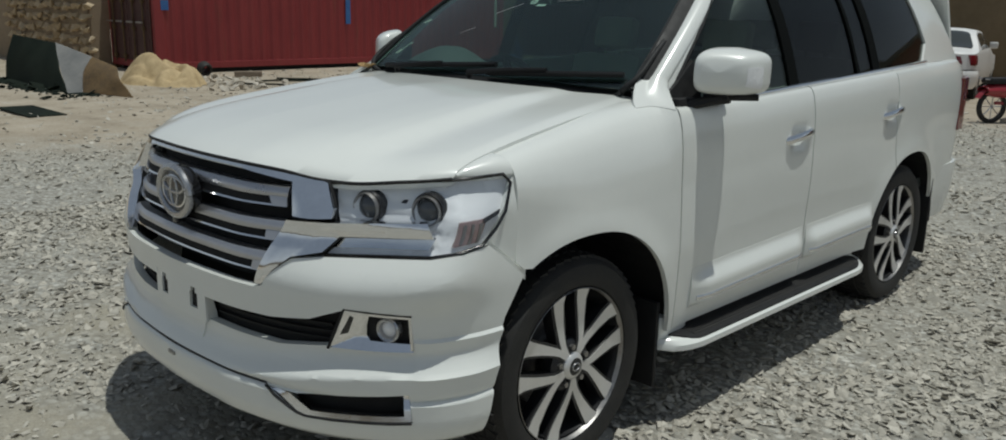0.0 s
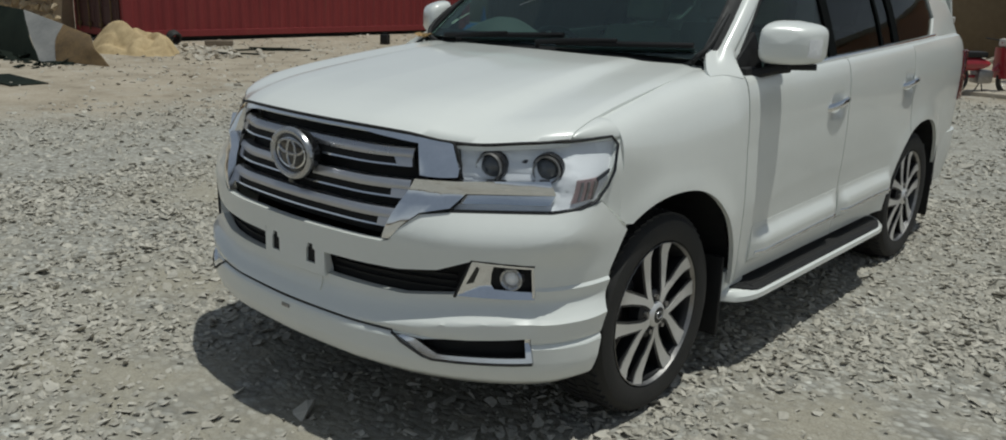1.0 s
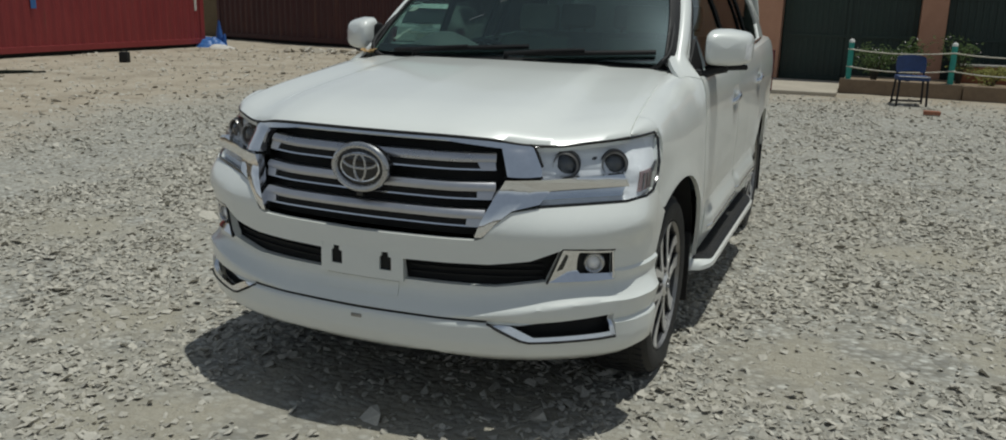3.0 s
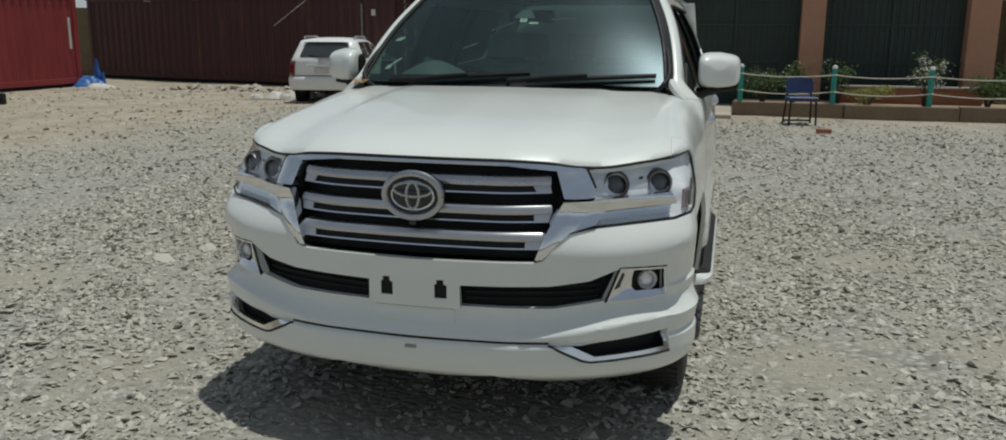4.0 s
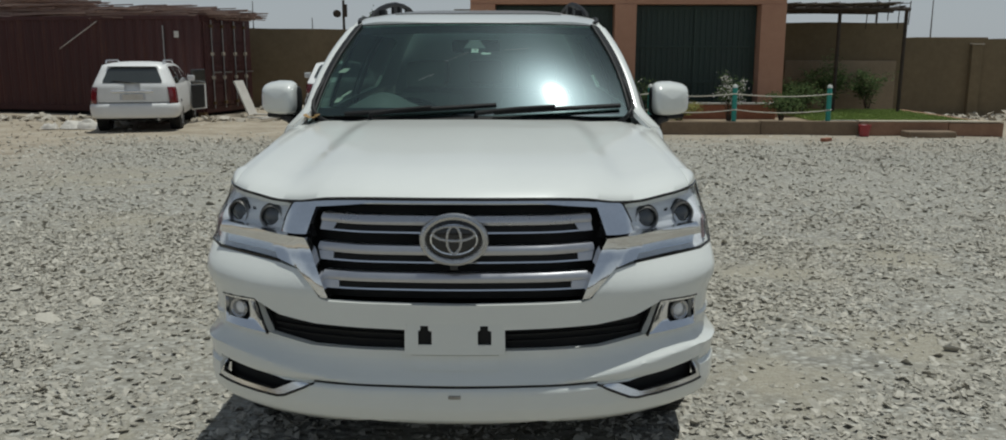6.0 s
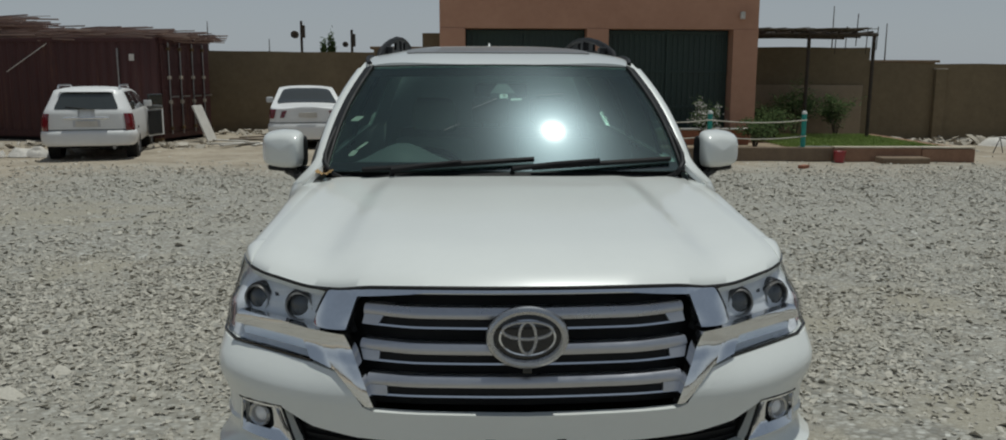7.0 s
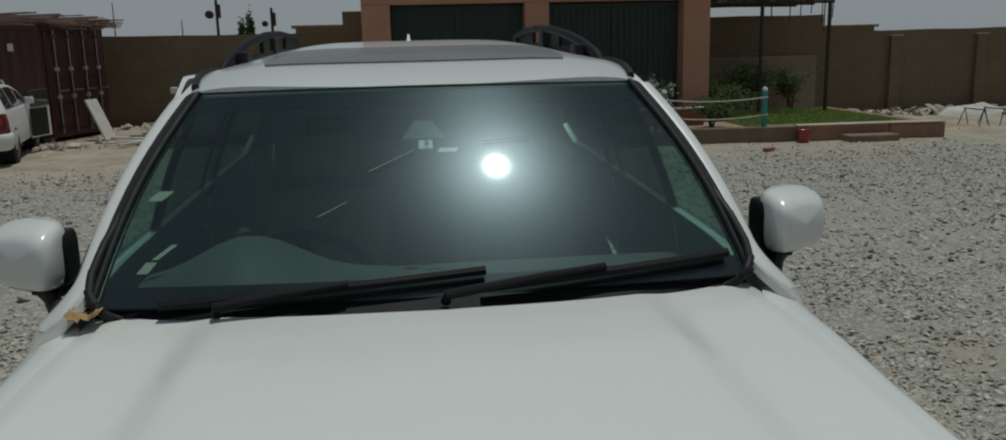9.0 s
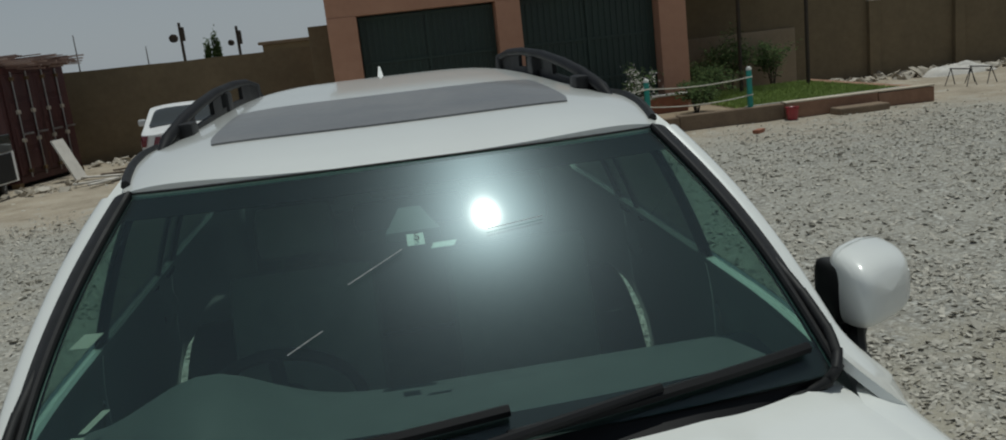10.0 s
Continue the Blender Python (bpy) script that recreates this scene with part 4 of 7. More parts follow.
# headlamps
LAMP = [(0.612, 1.080), (0.70, 1.086), (0.80, 1.096), (1.0, 1.105), (1.105, 1.113), (1.138, 1.088), (1.128, 1.01), (1.06, 0.925), (0.92, 0.902), (0.645, 0.888), (0.668, 0.934), (0.640, 0.985)]
for sx in (1, -1):
    lamp = cpart("headlamp", sheet(LAMP, lambda s, z, o: nose(0.6 + (s - 0.6) * 1.02, z + (z - 1.0) * 0.06, o - 0.018 - 0.006 * (((z - 0.88) * 28 + s * 3) % 1.0) * min(max((0.97 - s) / 0.06, 0.0), 1.0)), 0.004, 0.009, (), sx), REFLECTOR, label="clear twin-projector headlamp")
    cpart("lamp_lens", sheet(LAMP, lambda s, z, o: nose(s, z, o + 0.002), 0.004, 0.025, (), sx), LENS, lamp).visible_shadow = False
    # dark gasket along the upper and outer rim
    rim = [nose(s, z, 0.002) for s, z in [(0.60, 1.085), (0.70, 1.092), (0.80, 1.101), (0.92, 1.107), (1.0, 1.111), (1.06, 1.115), (1.11, 1.117), (1.143, 1.09), (1.138, 1.05), (1.132, 1.01), (1.10, 0.965), (1.062, 0.920), (1.0, 0.908), (0.92, 0.897), (0.80, 0.89), (0.645, 0.882)]]
    cpart("gasket", tube([(sx * x, y, z) for x, y, z in rim], 0.0055, 6), BLACK_GLOSS, lamp)
    for s, r in ((0.712, 0.046), (0.872, 0.046)):
        c = Vector(nose(s, 1.019, -0.027))
        yaw = -90 + sx * (12 if s < 0.8 else 22)
        at = Matrix.Translation((sx * c.x, c.y, c.z)) @ Matrix.Rotation(radians(yaw), 4, "Z")
        cpart("projector_ring", moved(lathe([(r * 0.86, 0.0), (r * 0.88, 0.022), (r * 0.97, 0.026), (r * 1.02, 0.014), (r * 1.04, -0.03)], 32), at), STEEL, lamp)
        cpart("projector_lens", moved(lathe([(0.0, 0.028), (r * 0.28, 0.0265), (r * 0.58, 0.020), (r * 0.87, 0.006)], 28), at), PROJECTOR, lamp)
        cpart("projector_bezel", moved(lathe([(r * 1.03, 0.006), (r * 1.10, 0.012), (r * 1.16, 0.004), (r * 1.18, -0.02)], 32), at), RIM_DARK, lamp)
    # fins between the projectors and the running-light strip below the chrome leg
    for s in (0.765, 0.785, 0.805):
        cpart("reflector_fin", sheet([(s, 1.005), (s + 0.010, 1.005), (s + 0.024, 1.065), (s + 0.014, 1.065)], lambda q, z, o: nose(q, z, o - 0.03), 0.02, 0.03, (), sx), CHROME, lamp)
    cpart("running_light", sheet([(0.672, 0.934), (0.655, 0.900), (0.905, 0.912), (0.912, 0.948)], lambda q, z, o: nose(q, z, o - 0.012 + 0.006 * (z - 0.92) / 0.02), 0.006, 0.012, (), sx), CHROME, lamp)
    cpart("turn_lamp", sheet([(0.975, 0.992), (0.968, 0.922), (1.050, 0.932), (1.070, 0.996)], lambda q, z, o: nose(q, z, o - 0.010), 0.006, 0.02, (), sx), AMBER, lamp, "pale amber turn lamp")
    for q0 in (0.985, 1.012, 1.040):
        cpart("turn_lamp_flute", sheet([(q0, 0.930), (q0 + 0.009, 0.930), (q0 + 0.015, 0.985), (q0 + 0.004, 0.985)], lambda q, z, o: nose(q, z, o - 0.006), 0.005, 0.012, (), sx), STEEL, lamp)
    cpart("marker_slit", sheet([(1.055, 0.996), (1.058, 0.984), (1.112, 1.004), (1.116, 1.016)], lambda q, z, o: nose(q, z, o - 0.006), 0.006, 0.012, (), sx), RIM_DARK, lamp)
    cpart("projector_bridge", sheet([(0.752, 1.012), (0.80, 1.030), (0.806, 1.050), (0.796, 1.050), (0.786, 1.036), (0.748, 1.024)], lambda q, z, o: nose(q, z, o - 0.022), 0.008, 0.012, (), sx), RIM_DARK, lamp)
    cpart("reflector_blade", sheet([(0.93, 0.93), (0.95, 0.93), (0.975, 1.09), (0.935, 1.085)], lambda q, z, o: nose(q, z, o - 0.02), 0.02, 0.03, (), sx), REFLECTOR, lamp)
    cpart("side_marker_strip", sheet([(0.99, 1.035), (1.115, 1.045), (1.12, 1.058), (0.99, 1.05)], lambda q, z, o: nose(q, z, o - 0.02), 0.01, 0.03, (), sx), LAMP_WHITE, lamp)

# cabin: pillars, roof, glass
DLO = [(0.585, 1.263), (1.48, 1.298), (2.3, 1.330), (3.12, 1.362), (3.24, 1.46), (3.20, 1.715), (2.9, 1.735), (1.5, 1.735), (1.21, 1.727), (1.02, 1.674), (0.765, 1.455)]
GREEN = [(0.51, 1.232), (1.5, 1.275), (2.4, 1.312), (3.3, 1.345), (3.86, 1.350), (3.72, 1.60), (3.62, 1.80), (2.0, 1.80), (1.25, 1.797), (1.165, 1.75), (1.05, 1.70), (0.815, 1.53), (0.525, 1.285)]


def screen_at(u, v, d=0.0):
    """The windscreen, u across from -1 to 1, v up."""
    w = 0.790 + (0.640 - 0.790) * v + 0.024 * math.sin(math.pi * min(max(v, 0.0), 1.0))
    y0 = 0.390 + 0.076 * u * u
    y1 = 0.960 + 0.07 * u * u + 0.05 * u**4
    z0 = 1.328 - 0.006 * u * u
    z1 = 1.785 - 0.010 * u * u
    bow = 0.014 * math.sin(math.pi * v)
    y = y0 + (y1 - y0) * v
    z = z0 + (z1 - z0) * v
    return Vector((w * u, y - bow * 0.6 + d * 0.6, z + bow * 0.8 - d * 0.8))


shield = cpart("windscreen", grid_bm(40, 20, lambda u, v, d: screen_at(2 * u - 1, v, d + 0.004), 0.005), WINDSCREEN, label="dark reflecting windscreen")
shield.visible_shadow = False
# black border printed round the screen
for name, a, b, c, d_ in (("screen_border", -1.0, 1.0, 0.90, 1.0), ("screen_border", -1.0, 1.0, 0.0, 0.085), ("screen_border", -1.0, -0.982, 0.085, 0.90), ("screen_border", 0.982, 1.0, 0.085, 0.90)):
    cpart(name, grid_bm(40 if b - a > 1 else 3, 4 if d_ - c < 0.2 else 24, lambda u, v, d, a=a, b=b, c=c, e=d_: screen_at(a + (b - a) * u, c + (e - c) * v, d + 0.014), 0.002), FRIT, shield)

for sx in (1, -1):
    cpart("screen_seal", tube([screen_at(sx * 0.997, k / 16, -0.003) for k in range(17)], 0.007, 6), BLACK_PLASTIC, shield)
cpart("screen_seal", tube([screen_at(-1 + k / 12, 1.0, 0.002) for k in range(25)], 0.003, 6), BLACK_PLASTIC, shield)
CAB_TOP = lerp_table([(0.96, 1.783), (1.05, 1.806), (1.27, 1.844), (1.42, 1.858), (1.9, 1.890), (2.3, 1.910), (2.8, 1.922), (3.4, 1.90), (3.66, 1.83)])


def roof_at(u, v, d=0.0):
    """u across from -1 to 1, v to the rear."""
    front = 0.965 + 0.07 * u * u + 0.05 * u**4
    y = front + (3.66 - front) * v
    half = 0.648 + (0.705 - 0.648) * min(1, v * 9) ** 0.6
    x = half * u
    edge = abs(u) ** 4.6
    z = CAB_TOP(y) * (1 - edge) + (1.777 + 0.045 * min(1.0, v / 0.16)) * edge
    return Vector((x, y, z - d))


cpart("roof", grid_bm(48, 40, lambda u, v, d: roof_at(2 * u - 1, v, d), 0.03), WHITE_PAINT, smooth=50)
cpart("sunroof", grid_bm(20, 12, lambda u, v, d: roof_at((2 * u - 1) * 0.70 * (1 - 0.03 * (2 * v - 1) ** 6), 0.116 + 0.228 * v, d - 0.005), 0.012), SUNROOF, label="grey glass sunroof")

for sx in (1, -1):
    side = mirrored if sx < 0 else (lambda b: b)
    cpart("cabin_side", sheet(GREEN, cab, 0.03, 0.09, (DLO,), sx), WHITE_PAINT, smooth=40)
    # windscreen pillar, from the glass edge to the cabin side

    def pillar(u, v, d):
        p = screen_at(1.0, v, 0)
        q = Vector(cab(p.y + 0.078 - 0.008 * v, p.z - 0.03, 0.001))
        m = p.lerp(q, u)
        m += Vector((0.35, -0.55, 0.6)).normalized() * (0.002 + 0.017 * math.sin(math.pi * min(max((u - 0.40) / 0.60, 0.0), 1.0)) ** 0.8)
        return m - Vector((0.5, -0.5, 0.5)) * d

    cpart("windscreen_pillar", side(grid_bm(16, 24, pillar, 0.02)), WHITE_PAINT, smooth=60)

    def pillar_trim(u, v, d):
        p = screen_at(1.0, v, 0)
        q = Vector(cab(p.y + 0.078 - 0.008 * v, p.z - 0.03, 0.001))
        return p.lerp(q, -0.05 + 0.50 * u) + Vector((0.3, -0.5, 0.7)) * (0.007 - d + 0.003 * math.sin(math.pi * u))

    cpart("pillar_trim", side(grid_bm(4, 24, pillar_trim, 0.02)), BLACK_PLASTIC)
    # the wing runs up into the foot of the pillar in one smooth sweep
    def pillar_base(u, v, d):
        y = 0.385 + 0.158 * u
        a0, a1 = side_at(y, 0.90, 0, 0.5), side_at(y, 0.94, 0, 0.5)
        b0, b1 = pillar(u, 0.12, 0), pillar(u, 0.20, 0)
        gap_ = (b0 - a1).length
        ta, tb = (a1 - a0).normalized() * gap_ * 0.55, (b1 - b0).normalized() * gap_ * 0.7
        h00, h10, h01, h11 = 2 * v**3 - 3 * v**2 + 1, v**3 - 2 * v**2 + v, 3 * v**2 - 2 * v**3, v**3 - v**2
        return a1 * h00 + ta * h10 + b0 * h01 + tb * h11 + Vector((0.5, -0.3, 0.8)) * (0.001 - d)

    cpart("pillar_base", side(grid_bm(16, 20, pillar_base, 0.02)), WHITE_PAINT, smooth=60)
    corner = [screen_at(1.02, 0.40, 0.012), screen_at(1.022, 0.28, -0.004), screen_at(1.025, 0.14, -0.012), screen_at(1.02, 0.06, -0.014), screen_at(0.995, 0.01, -0.012), screen_at(0.96, -0.025, -0.006), hood_at(0.93, 1.0, 0.006), hood_at(0.86, 1.0, 0.008), hood_at(0.78, 1.0, 0.016), hood_at(0.70, 1.0, 0.034)]
    corner = [a.lerp(b, k / 4).lerp(b.lerp(c, k / 4), 0.5 * k / 4 + 0.25) for a, b, c in zip(corner, corner[1:], corner[2:]) for k in range(4)]
    cpart("screen_corner_seal", side(tube(corner, 0.011, 8)), BLACK_PLASTIC, shield, smooth=60)
    inset = lambda y, z, o: cab(y, z, o - 0.012)
    for poly in ([(0.545, 1.245), (1.50, 1.290), (1.515, 1.745), (1.20, 1.740), (1.005, 1.68), (0.75, 1.46)], [(1.50, 1.290), (2.20, 1.318), (2.215, 1.745), (1.515, 1.745)], [(2.20, 1.318), (2.42, 1.326), (2.43, 1.745), (2.215, 1.745)], [(2.42, 1.326), (3.14, 1.352), (3.26, 1.46), (3.22, 1.73), (2.9, 1.745), (2.43, 1.745)]):
        w = cpart("side_window", sheet(poly, inset, 0.005, 0.1, (), sx), DOOR_GLASS if poly[0][0] < 1 else TINTED)
    for y0, wd in ((1.465, 0.085), (2.185, 0.03), (2.385, 0.085)):
        cpart("door_pillar", sheet([(y0, 1.27), (y0 + wd, 1.272), (y0 + wd + 0.02, 1.745), (y0 + 0.02, 1.745)], lambda y, z, o: cab(y, z, o - 0.003), 0.015, 0.09, (), sx), FRIT)
    belt = [cab(y, 1.268 + (y - 0.66) * 0.0395, 0.008) for y in [0.64 + 0.125 * k for k in range(21)]]
    cpart("belt_trim", tube([(sx * x, y, z - 0.008) for x, y, z in belt], 0.011, 8), CHROME, label="chrome strip under the windows")
    frame_line = [cab(y, z, -0.002) for y, z in ((0.595, 1.285), (0.675, 1.368), (0.765, 1.452), (0.885, 1.556), (1.02, 1.668), (1.12, 1.706), (1.22, 1.722), (1.5, 1.730), (2.0, 1.730), (2.5, 1.730), (3.0, 1.727))]
    cpart("window_seal", tube([(sx * x, y, z) for x, y, z in frame_line], 0.009, 6), BLACK_PLASTIC)
    # roof rail
    rr = [(0.652, 1.46, 1.826), (0.644, 1.58, 1.868), (0.632, 1.76, 1.906), (0.620, 1.98, 1.936), (0.612, 2.3, 1.962), (0.612, 2.75, 1.974), (0.610, 3.1, 1.968), (0.604, 3.38, 1.942), (0.60, 3.52, 1.875)]

    def rail_at(u, v, d=0):
        k = u * (len(rr) - 1)
        i = min(int(k), len(rr) - 2)
        a_, b_ = Vector(rr[i]), Vector(rr[i + 1])
        p = a_.lerp(b_, k - i)
        w_ = 0.031 * min(1.0, 0.25 + u * 7, 0.25 + (1 - u) * 7)
        t = 2 * math.pi * v
        return Vector((sx * (p.x + 0.6 * w_ * math.cos(t)), p.y, p.z - 0.010 + 0.55 * w_ * math.sin(t)))

    ditch = [roof_at(0.985, 0.02 + 0.20 * k / 12) + Vector((0, 0, 0.004)) for k in range(13)]
    cpart("roof_moulding", side(tube(ditch, 0.012, 6)), BLACK_PLASTIC)
    rail = cpart("roof_rail", grid_bm(40, 12, rail_at), RAIL, label="dark grey roof rail", smooth=60)

    def web(u, v, d, a=0.06, b=0.97, lo=0.0, hi=0.5):
        top = Vector(rail_at(a + (b - a) * u, 0.75))
        foot = roof_at(0.89, min(max((top.y - 1.03) / 2.63, 0.0), 1.0)).z - 0.02
        return Vector((top.x + d, top.y, foot + (top.z + 0.006 - foot) * (lo + (hi - lo) * v)))

    cpart("rail_web", grid_bm(30, 3, web, 0.016), RAIL, rail)
    for a, b in ((0.06, 0.30), (0.44, 0.50), (0.66, 0.97)):
        cpart("rail_bridge", grid_bm(12, 3, lambda u, v, d, a=a, b=b: web(u, v, d, a, b, 0.5, 1.0), 0.016), RAIL, rail)
    for y in (1.70, 2.45, 3.36):
        bm = bmesh.new()
        add_box(bm, (sx * 0.585, y - 0.05, 1.82), (sx * 0.63, y + 0.05, 1.89 if y < 2 else 1.945), 0.012)
        cpart("rail_foot", bm, BLACK_PLASTIC, rail)
    # door mirror
    def shell(u, v, sx=sx):
        a, b = 2 * math.pi * u, math.pi * (v - 0.5)
        cx, cy, cz = 1.034, 0.800, 1.390
        ca, sa, cb = math.cos(a), math.sin(a), math.cos(b)
        pw = lambda q, e: math.copysign(abs(q) ** e, q)
        x = cx + 0.104 * pw(ca, 0.42) * pw(cb, 0.38)
        rise = pw(sa, 0.42) * pw(cb, 0.38)
        # flat underneath, the top sloping away to the outer end
        z = cz + (0.092 if rise > 0 else 0.088) * rise * (1 - (1.9 if rise > 0 else 0.7) * max(x - cx, 0.0))
        y = cy + (0.050 if b > 0 else 0.125) * pw(math.sin(b), 0.8)
        y += 0.055 * max((z - cz) / 0.10, 0.0) ** 2.5 * (1 if b < 0 else 0)
        return Vector((sx * x, y + 0.60 * (x - cx), z))

    mirror = cpart("door_mirror", grid_bm(40, 20, shell), WHITE_PAINT, label="white door mirror on a black arm", smooth=60)
    cpart("mirror_lamp", grid_bm(10, 5, lambda u, v, d, sx=sx: (lambda p: Vector((sx * 1.036, 0.79, 1.384)) + (p - Vector((sx * 1.036, 0.79, 1.384))) * (1.012 - d))(shell(-0.075 + 0.085 * u, 0.18 + 0.24 * v)), 0.02), REFLECTOR, mirror, "clear turn lamp in the mirror shell")
    bm = bmesh.new()
    add_box(bm, (0.925, 0.75, 1.281), (1.035, 0.84, 1.303), 0.010)
    add_box(bm, (0.92, 0.77, 1.268), (0.985, 0.87, 1.30), 0.014)
    add_box(bm, (0.875, 0.585, 1.236), (0.935, 0.70, 1.290), 0.016)
    add_tube(bm, [(0.90, 0.60, 1.250), (0.935, 0.655, 1.262), (0.975, 0.73, 1.280), (1.02, 0.79, 1.288)], 0.021, 8)
    add_tube(bm, [(0.955, 0.748, 1.290), (1.03, 0.79, 1.2925), (1.115, 0.842, 1.296)], 0.013, 8)
    cpart("mirror_arm", side(bm), BLACK_PLASTIC, mirror)
    cpart("mirror_glass", side(moved(box((-0.075, -0.012, -0.062), (0.075, 0.02, 0.062), 0.02), Matrix.Translation((1.030, 0.842, 1.382)) @ Matrix.Rotation(radians(31), 4, "Z"))), BLACK_GLOSS, mirror)
    cpart("mirror_inner_cap", side(moved(grid_bm(30, 14, lambda u, v: Vector(tuple(math.copysign(abs(q) ** 0.45, q) * k for q, k in ((math.cos(2 * math.pi * u) * math.cos(math.pi * (v - 0.5)), 0.022), (math.sin(math.pi * (v - 0.5)), 0.062), (math.sin(2 * math.pi * u) * math.cos(math.pi * (v - 0.5)), 0.072))))), Matrix.Translation((0.948, 0.775, 1.378)))), BLACK_PLASTIC, mirror)
    cpart("mirror_sail", sheet([(0.525, 1.230), (0.76, 1.248), (0.76, 1.425), (0.70, 1.385), (0.55, 1.283)], lambda y, z, o: cab(y, z, o + 0.014), 0.03, 0.06, (), sx), BLACK_PLASTIC, mirror)
    # running board with rubber tread
    def board(u, v, d):
        y = 0.50 + 1.83 * u
        end = (1 - (1 - min(1, u * 9, (1 - u) * 9)) ** 2) ** 0.5
        x = 0.90 + 0.160 * v * (0.30 + 0.70 * end)
        z = 0.372 - 0.012 * v - 0.05 * max(0, v - 0.8) * 5 * 0.4
        return Vector((x, y, z - d))

    rb = cpart("running_board", side(grid_bm(48, 12, board, 0.022)), WHITE_PAINT, label="white running board with black tread")
    cpart("board_tread", side(grid_bm(48, 8, lambda u, v, d: board(0.035 + 0.93 * u, 0.08 + 0.85 * (0.5 + (v - 0.5) * (1 - (1 - min(1, u * 12 + 0.02, (1 - u) * 12 + 0.02)) ** 2) ** 0.5), d - 0.006), 0.01)), BLACK_PLASTIC, rb)
    for k in range(9):
        vv = 0.17 + 0.078 * k
        cpart("tread_rib", side(grid_bm(24, 1, lambda u, v, d, vv=vv: board(0.085 + 0.83 * u, vv + 0.03 * v, d - 0.009), 0.004)), TYRE_RUBBER, rb)
    cpart("sill", side(grid_bm(20, 4, lambda u, v, d: Vector((0.945 - 0.06 * (1 - v) ** 2 - d, 0.54 + 1.80 * u, 0.30 + 0.12 * v)), 0.02)), WHITE_PAINT)
    cpart("sill_end", side(box((0.86, 0.502, 0.335), (0.968, 0.70, 0.455), 0.03)), WHITE_PAINT)
    # tail lamp and rear parts
    cpart("tail_lamp", side(grid_bm(8, 14, lambda u, v, d: Vector((0.966 - 0.12 * u * u - d, 3.66 + 0.29 * u ** 0.7, 0.93 + 0.32 * v)), 0.02)), RED_LENS, label="red tail lamp")

# tailgate, rear bumper and rear glass
cpart("tailgate", grid_bm(20, 16, lambda u, v, d: Vector(((2 * u - 1) * (0.84 - 0.13 * max(0, v - 0.45)), 3.95 - 0.28 * max(0, v - 0.45) - 0.06 * abs(2 * u - 1) ** 4 - d, 0.62 + 1.20 * v)), 0.03), WHITE_PAINT)
cpart("rear_window", grid_bm(12, 8, lambda u, v, d: Vector(((2 * u - 1) * (0.68 - 0.07 * v), 3.94 - 0.05 * v - 0.085 * (0.2 + v) + 0.02 - d, 1.34 + 0.36 * v)), 0.01), TINTED)


def rear_skin(u, v, d):
    a = math.pi * (u - 0.5)
    x = 0.958 * math.copysign(abs(math.sin(a)) ** 0.30, a) * (1 - 0.045 * (1 - v) ** 2)
    return Vector((x - math.copysign(d, a), 3.40 + 0.62 * math.cos(a) ** 0.42 - 0.05 * (2 * v - 1) ** 2 * math.cos(a) ** 2, 0.38 + 0.34 * v))


cpart("rear_bumper", grid_bm(48, 8, rear_skin, 0.02), WHITE_PAINT)

# cowl with its grille, wipers, roof fin
cpart("cowl", grid_bm(40, 5, lambda u, v, d: (lambda w: hood_at(abs(w), 1.0, 0.022).lerp(screen_at(abs(w), 0.05, 0.02), v) * 1.0 if w >= 0 else Vector((-1, 1, 1)) * hood_at(-w, 1.0, 0.022).lerp(screen_at(-w, 0.05, 0.02), v))(2 * u - 1) - Vector((0, 0, d)), 0.012), RAIL)

def wiper(piv, arm_end, blade_a, blade_b):
    n = Vector((0, -0.615, 0.79))
    bm = bmesh.new()
    at = lambda uv, k: screen_at(uv[0], uv[1]) + n * k
    add_tube(bm, [at(piv, 0.012), at(piv, 0.036), at(((piv[0] + arm_end[0]) / 2, (piv[1] + arm_end[1]) / 2), 0.036), at(arm_end, 0.026)], 0.013, 8, 0.009)
    w = cpart("wiper", bm, RAIL, label="black windscreen wiper")
    bm = bmesh.new()
    pts = [tuple(blade_a[i] + (blade_b[i] - blade_a[i]) * k / 12 for i in (0, 1)) for k in range(13)]
    add_tube(bm, [at(p, 0.013) for p in pts], 0.012, 6)
    cpart("wiper_blade", bm, RAIL, w)
    return w


wiper((-0.62, -0.045), (-0.25, 0.034), (-0.79, -0.012), (0.155, 0.072))
wiper((0.03, -0.035), (0.52, 0.046), (0.14, 0.004), (0.94, 0.074))
fin = bmesh.new()
for s_ in (-1, 1):
    fin.faces.new([fin.verts.new(p) for p in ((s_ * 0.022, 3.130, 1.87), (s_ * 0.022, 3.320, 1.87), (s_ * 0.004, 3.320, 1.955), (s_ * 0.004, 3.265, 1.96))])
fin.faces.new([fin.verts.new(p) for p in ((-0.022, 3.130, 1.87), (0.022, 3.130, 1.87), (0.004, 3.265, 1.96), (-0.004, 3.265, 1.96))])
fin.faces.new([fin.verts.new(p) for p in ((-0.022, 3.320, 1.87), (0.022, 3.320, 1.87), (0.004, 3.320, 1.955), (-0.004, 3.320, 1.955))])
cpart("roof_fin", fin, WHITE_PAINT)

